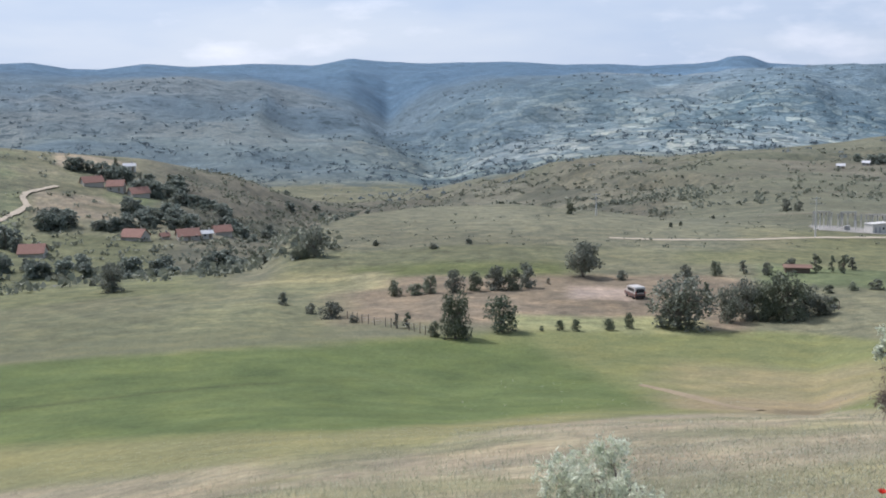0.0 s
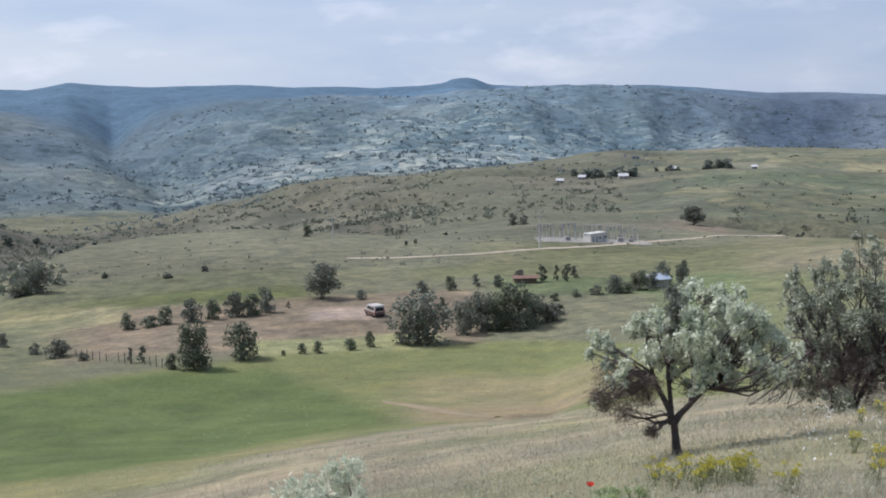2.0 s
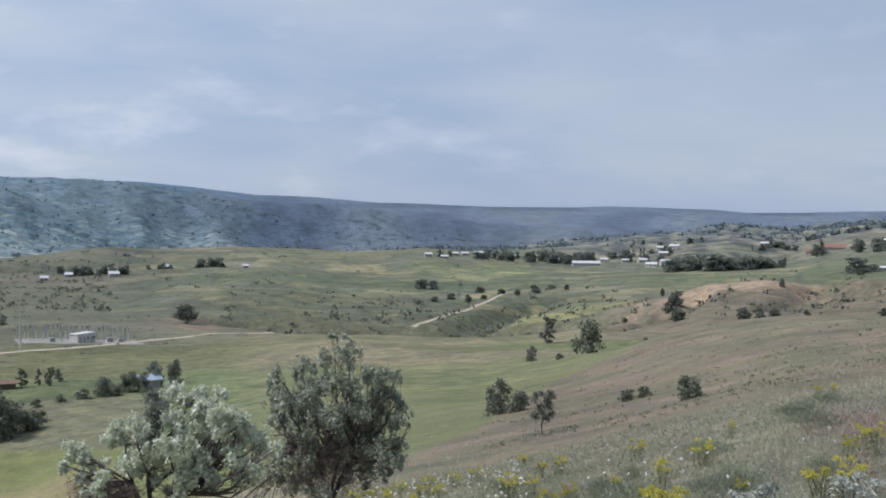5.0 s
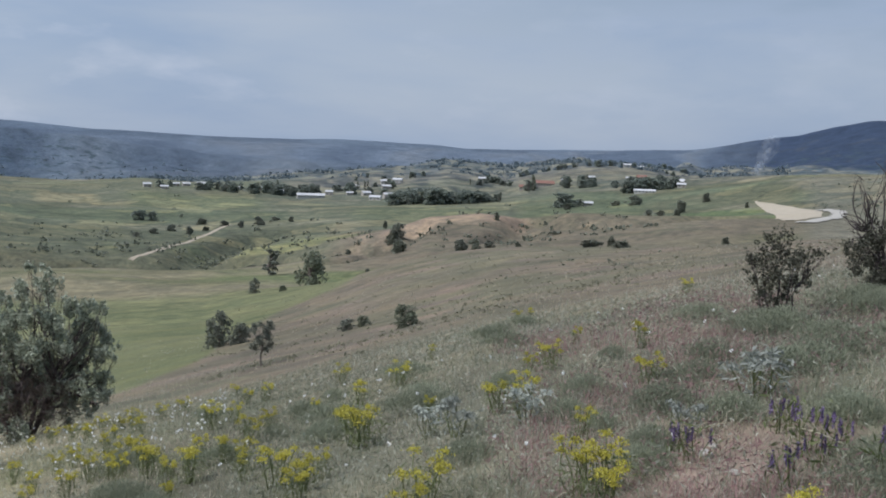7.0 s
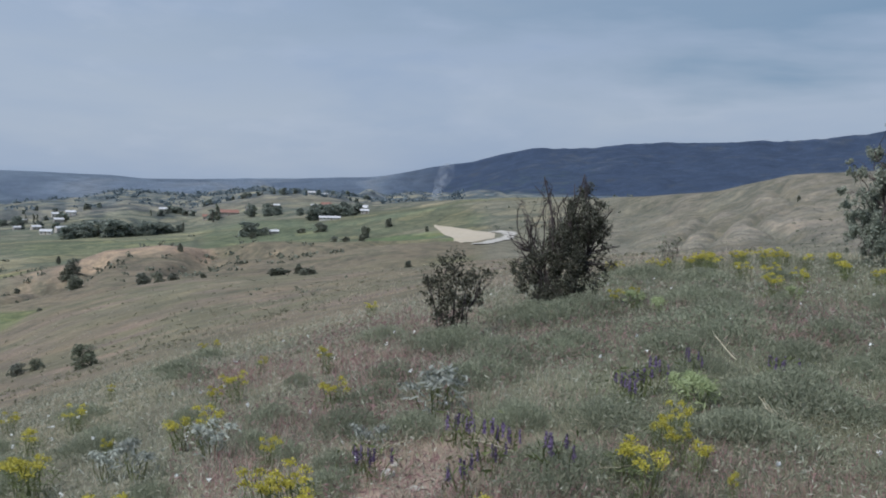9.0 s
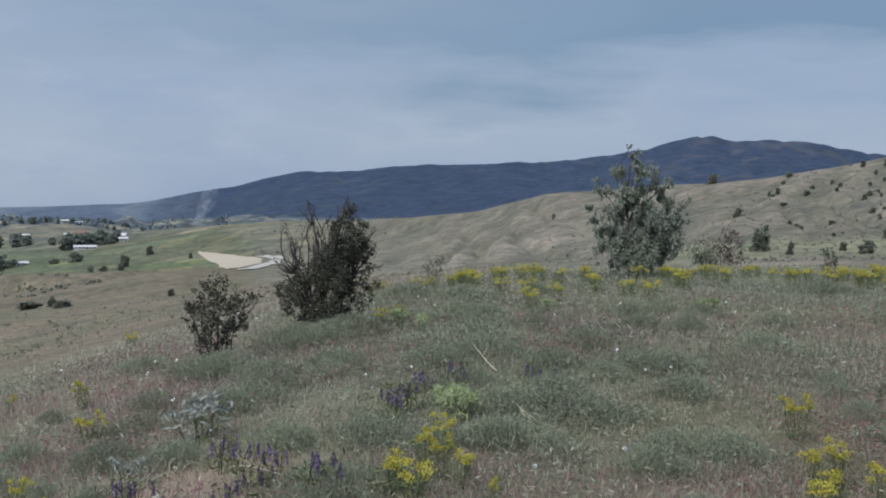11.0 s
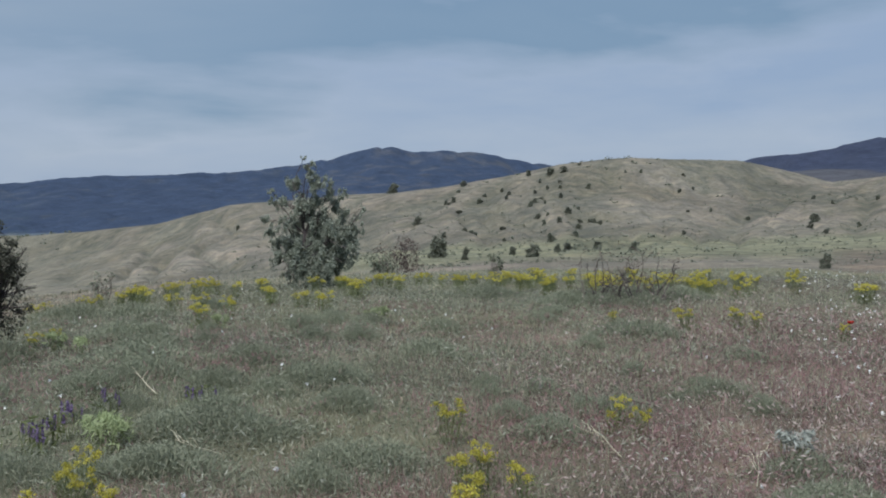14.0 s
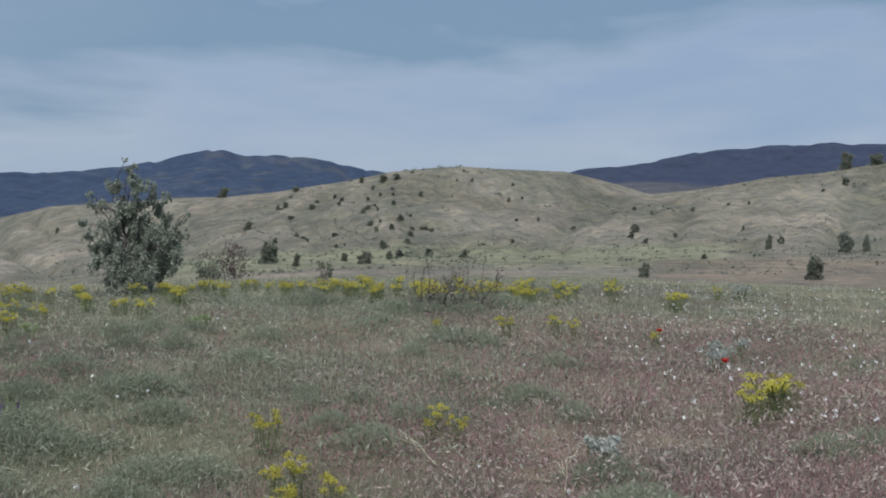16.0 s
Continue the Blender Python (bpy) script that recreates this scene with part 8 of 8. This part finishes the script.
mounds = [tussock(170 + k) for k in range(4)]
sow(mounds, [(87.8, 11.5, 1.8), (85.8, 10.2, 1.1), (80.8, 10.3, 1.2), (76.5, 9.2, 1.0), (91.9, 7.8, 1.4), (89.5, 6.8, 1.2), (83.1, 7.3, 1.0), (97.2, 9.7, 1.3), (97.7, 14.9, 1.1), (87.2, 13.9, 1.5), (84.6, 20.0, 1.8), (93.7, 11.2, 1.2), (105.5, 19.1, 1.8),
             (110.1, 17.8, 1.5), (114.1, 13.5, 1.5), (114.1, 19.0, 1.8), (100.0, 6.8, 1.0), (89.3, 7.9, 0.9), (88.4, 10.7, 1.2), (98.6, 6.9, 0.9), (113.4, 14.1, 1.2), (117.8, 9.4, 0.8), (102.7, 11.5, 1.1), (109.1, 7.7, 0.9)], seed=9)
sow(again(mounds), [(77.2, 9.7, 1.1), (74.8, 8.9, 1.0), (87.6, 17.9, 1.8), (88.6, 12.2, 1.7), (80.2, 10.0, 0.7), (91.9, 8.4, 1.1), (70.9, 13.0, 1.1), (72.5, 7.4, 0.8), (61.5, 19.9, 1.4), (68.5, 6.7, 0.7), (81.2, 6.1, 0.7), (60.4, 16.1, 1.2), (75.2, 9.0, 1.0),
                    (77.3, 10.3, 1.1), (69.2, 7.9, 0.9), (65.2, 8.9, 0.8), (71.1, 8.9, 0.8), (60.9, 13.7, 1.0), (64.1, 8.0, 0.7), (68.4, 6.3, 0.6), (59.2, 7.2, 0.6), (74.6, 11.6, 1.2), (79.0, 12.9, 1.3), (80.6, 12.8, 1.2), (73.6, 11.7, 1.1), (75.4, 11.7, 1.2), (74.2, 11.2, 0.9), (78.2, 13.2, 1.4), (81.4, 13.0, 1.6), (79.8, 12.5, 1.2), (111.4, 18.4, 1.7), (112.6, 18.6, 1.8), (113.8, 18.5, 1.7), (115.0, 18.7, 1.7), (112.2, 17.6, 1.2), (114.2, 17.6, 1.1), (116.0, 18.9, 1.5)], seed=10)
sow(again(mounds), [(band.uniform(78, 100), 5.4 * 3.6 ** band.random()) for _ in range(34)] + [(band.uniform(58, 80), 6 * 2.6 ** band.random()) for _ in range(5)] + [(band.uniform(100, 134), 5.6 * 3.4 ** band.random()) for _ in range(20)]
    + [(band.uniform(36, 58), 7.5 * 2 ** band.random()) for _ in range(14)], (0.45, 1.0), seed=11)


def smoke_plume(bearing, distance, height):
    """A thin drift of smoke that rises from a fire in the far valley."""
    m, t, p = shell("thin_smoke")
    c = node(t, "ShaderNodeTexCoord")
    puff = node(t, "ShaderNodeTexNoise", {"Scale": 0.035, "Detail": 3.0})
    t.links.new(c.outputs["Object"], puff.inputs["Vector"])
    dense = ramp(t, [(0.35, (0.0, 0.0, 0.0)), (0.72, (0.15, 0.15, 0.15))], puff.outputs[0])
    p.inputs["Base Color"].default_value, p.inputs["Roughness"].default_value = (0.62, 0.68, 0.76, 1), 1.0
    p.inputs["Specular IOR Level"].default_value = 0.0
    t.links.new(dense.outputs[0], p.inputs["Alpha"])
    root = tagged(new("smoke_plume"), "thin bluish smoke rising from a fire in the valley", "smoke")
    rng = np.random.default_rng(66)
    for k in range(2):
        steps = np.linspace(0, 1, 12)
        chain = [((height * (0.42 * q ** 1.3) + 1.2 * rng.normal() + 5 * (k - 0.5) * q, 4 * rng.normal(), height * q), height * (0.05 + 0.17 * q ** 0.8) * (1 - 0.85 * max(0.0, q - 0.8) / 0.2) * (0.75 + 0.4 * k)) for q in steps]
        wisp = smooth(part("wisp", mesh_from("wisp", *tubes([chain], 18)), m, root))
        wisp.visible_shadow = False
    root.matrix_basis = Matrix.Translation(spot(bearing, distance)) @ Matrix.Rotation(radians(-bearing), 4, "Z")


smoke_plume(73.3, 1500, 58)


def dry_stalk(bearing, distance, length, turn):
    """A pale broken flower stalk lying over the grass."""
    rng = np.random.default_rng(int(bearing * 10))
    root = tagged(new("dry_stalk"), "bleached dry flower stalk lying in the grass", "stalk", "dry stalks")
    part("stem", mesh_from("stem", *tubes([limb(rng, (0, 0, 0.03), (length, 0, 0.14), 0.006, 0.003, 0.05, 7)], 5)), HAY, root)
    tagged(part("side_shoot", mesh_from("side_shoot", *tubes([limb(rng, (length * q, 0, 0.03 + 0.11 * q), (length * q + 0.06, rng.normal() * 0.07, 0.1 + 0.11 * q), 0.0035, 0.002, 0.08, 4) for q in (0.5, 0.65, 0.8, 0.9)], 4)), HAY, root), kind="stuff")
    root.matrix_basis = Matrix.Translation(spot(bearing, distance)) @ Matrix.Rotation(radians(turn), 4, "Z")


for stalk in ((80.0, 5.9, 0.5, -60), (78.6, 6.4, 0.35, 120), (69.0, 6.9, 0.45, -50), (60.2, 5.7, 0.4, -70), (112.5, 7.2, 0.4, 10), (89.0, 9.6, 0.6, 20), (92.4, 7.2, 0.3, 80), (119.0, 6.6, 0.35, -30)):
    dry_stalk(*stalk)


def pebble(bearing, distance, size, seed):
    rng = random.Random(seed)
    bm = bmesh.new()
    bmesh.ops.create_icosphere(bm, subdivisions=2, radius=size)
    for v in bm.verts:
        v.co *= rng.uniform(0.82, 1.12)
        v.co.z *= 0.6
    ob = tagged(part("stone", bm, CHALK), "small pale stone lying in the grass", "stone", "stones")
    ob.location = spot(bearing, distance) + Vector((0, 0, size * 0.3))


pebble(71.2, 6.5, 0.05, 1)
pebble(72.6, 6.1, 0.035, 2)
pebble(71.6, 6.7, 0.03, 3)
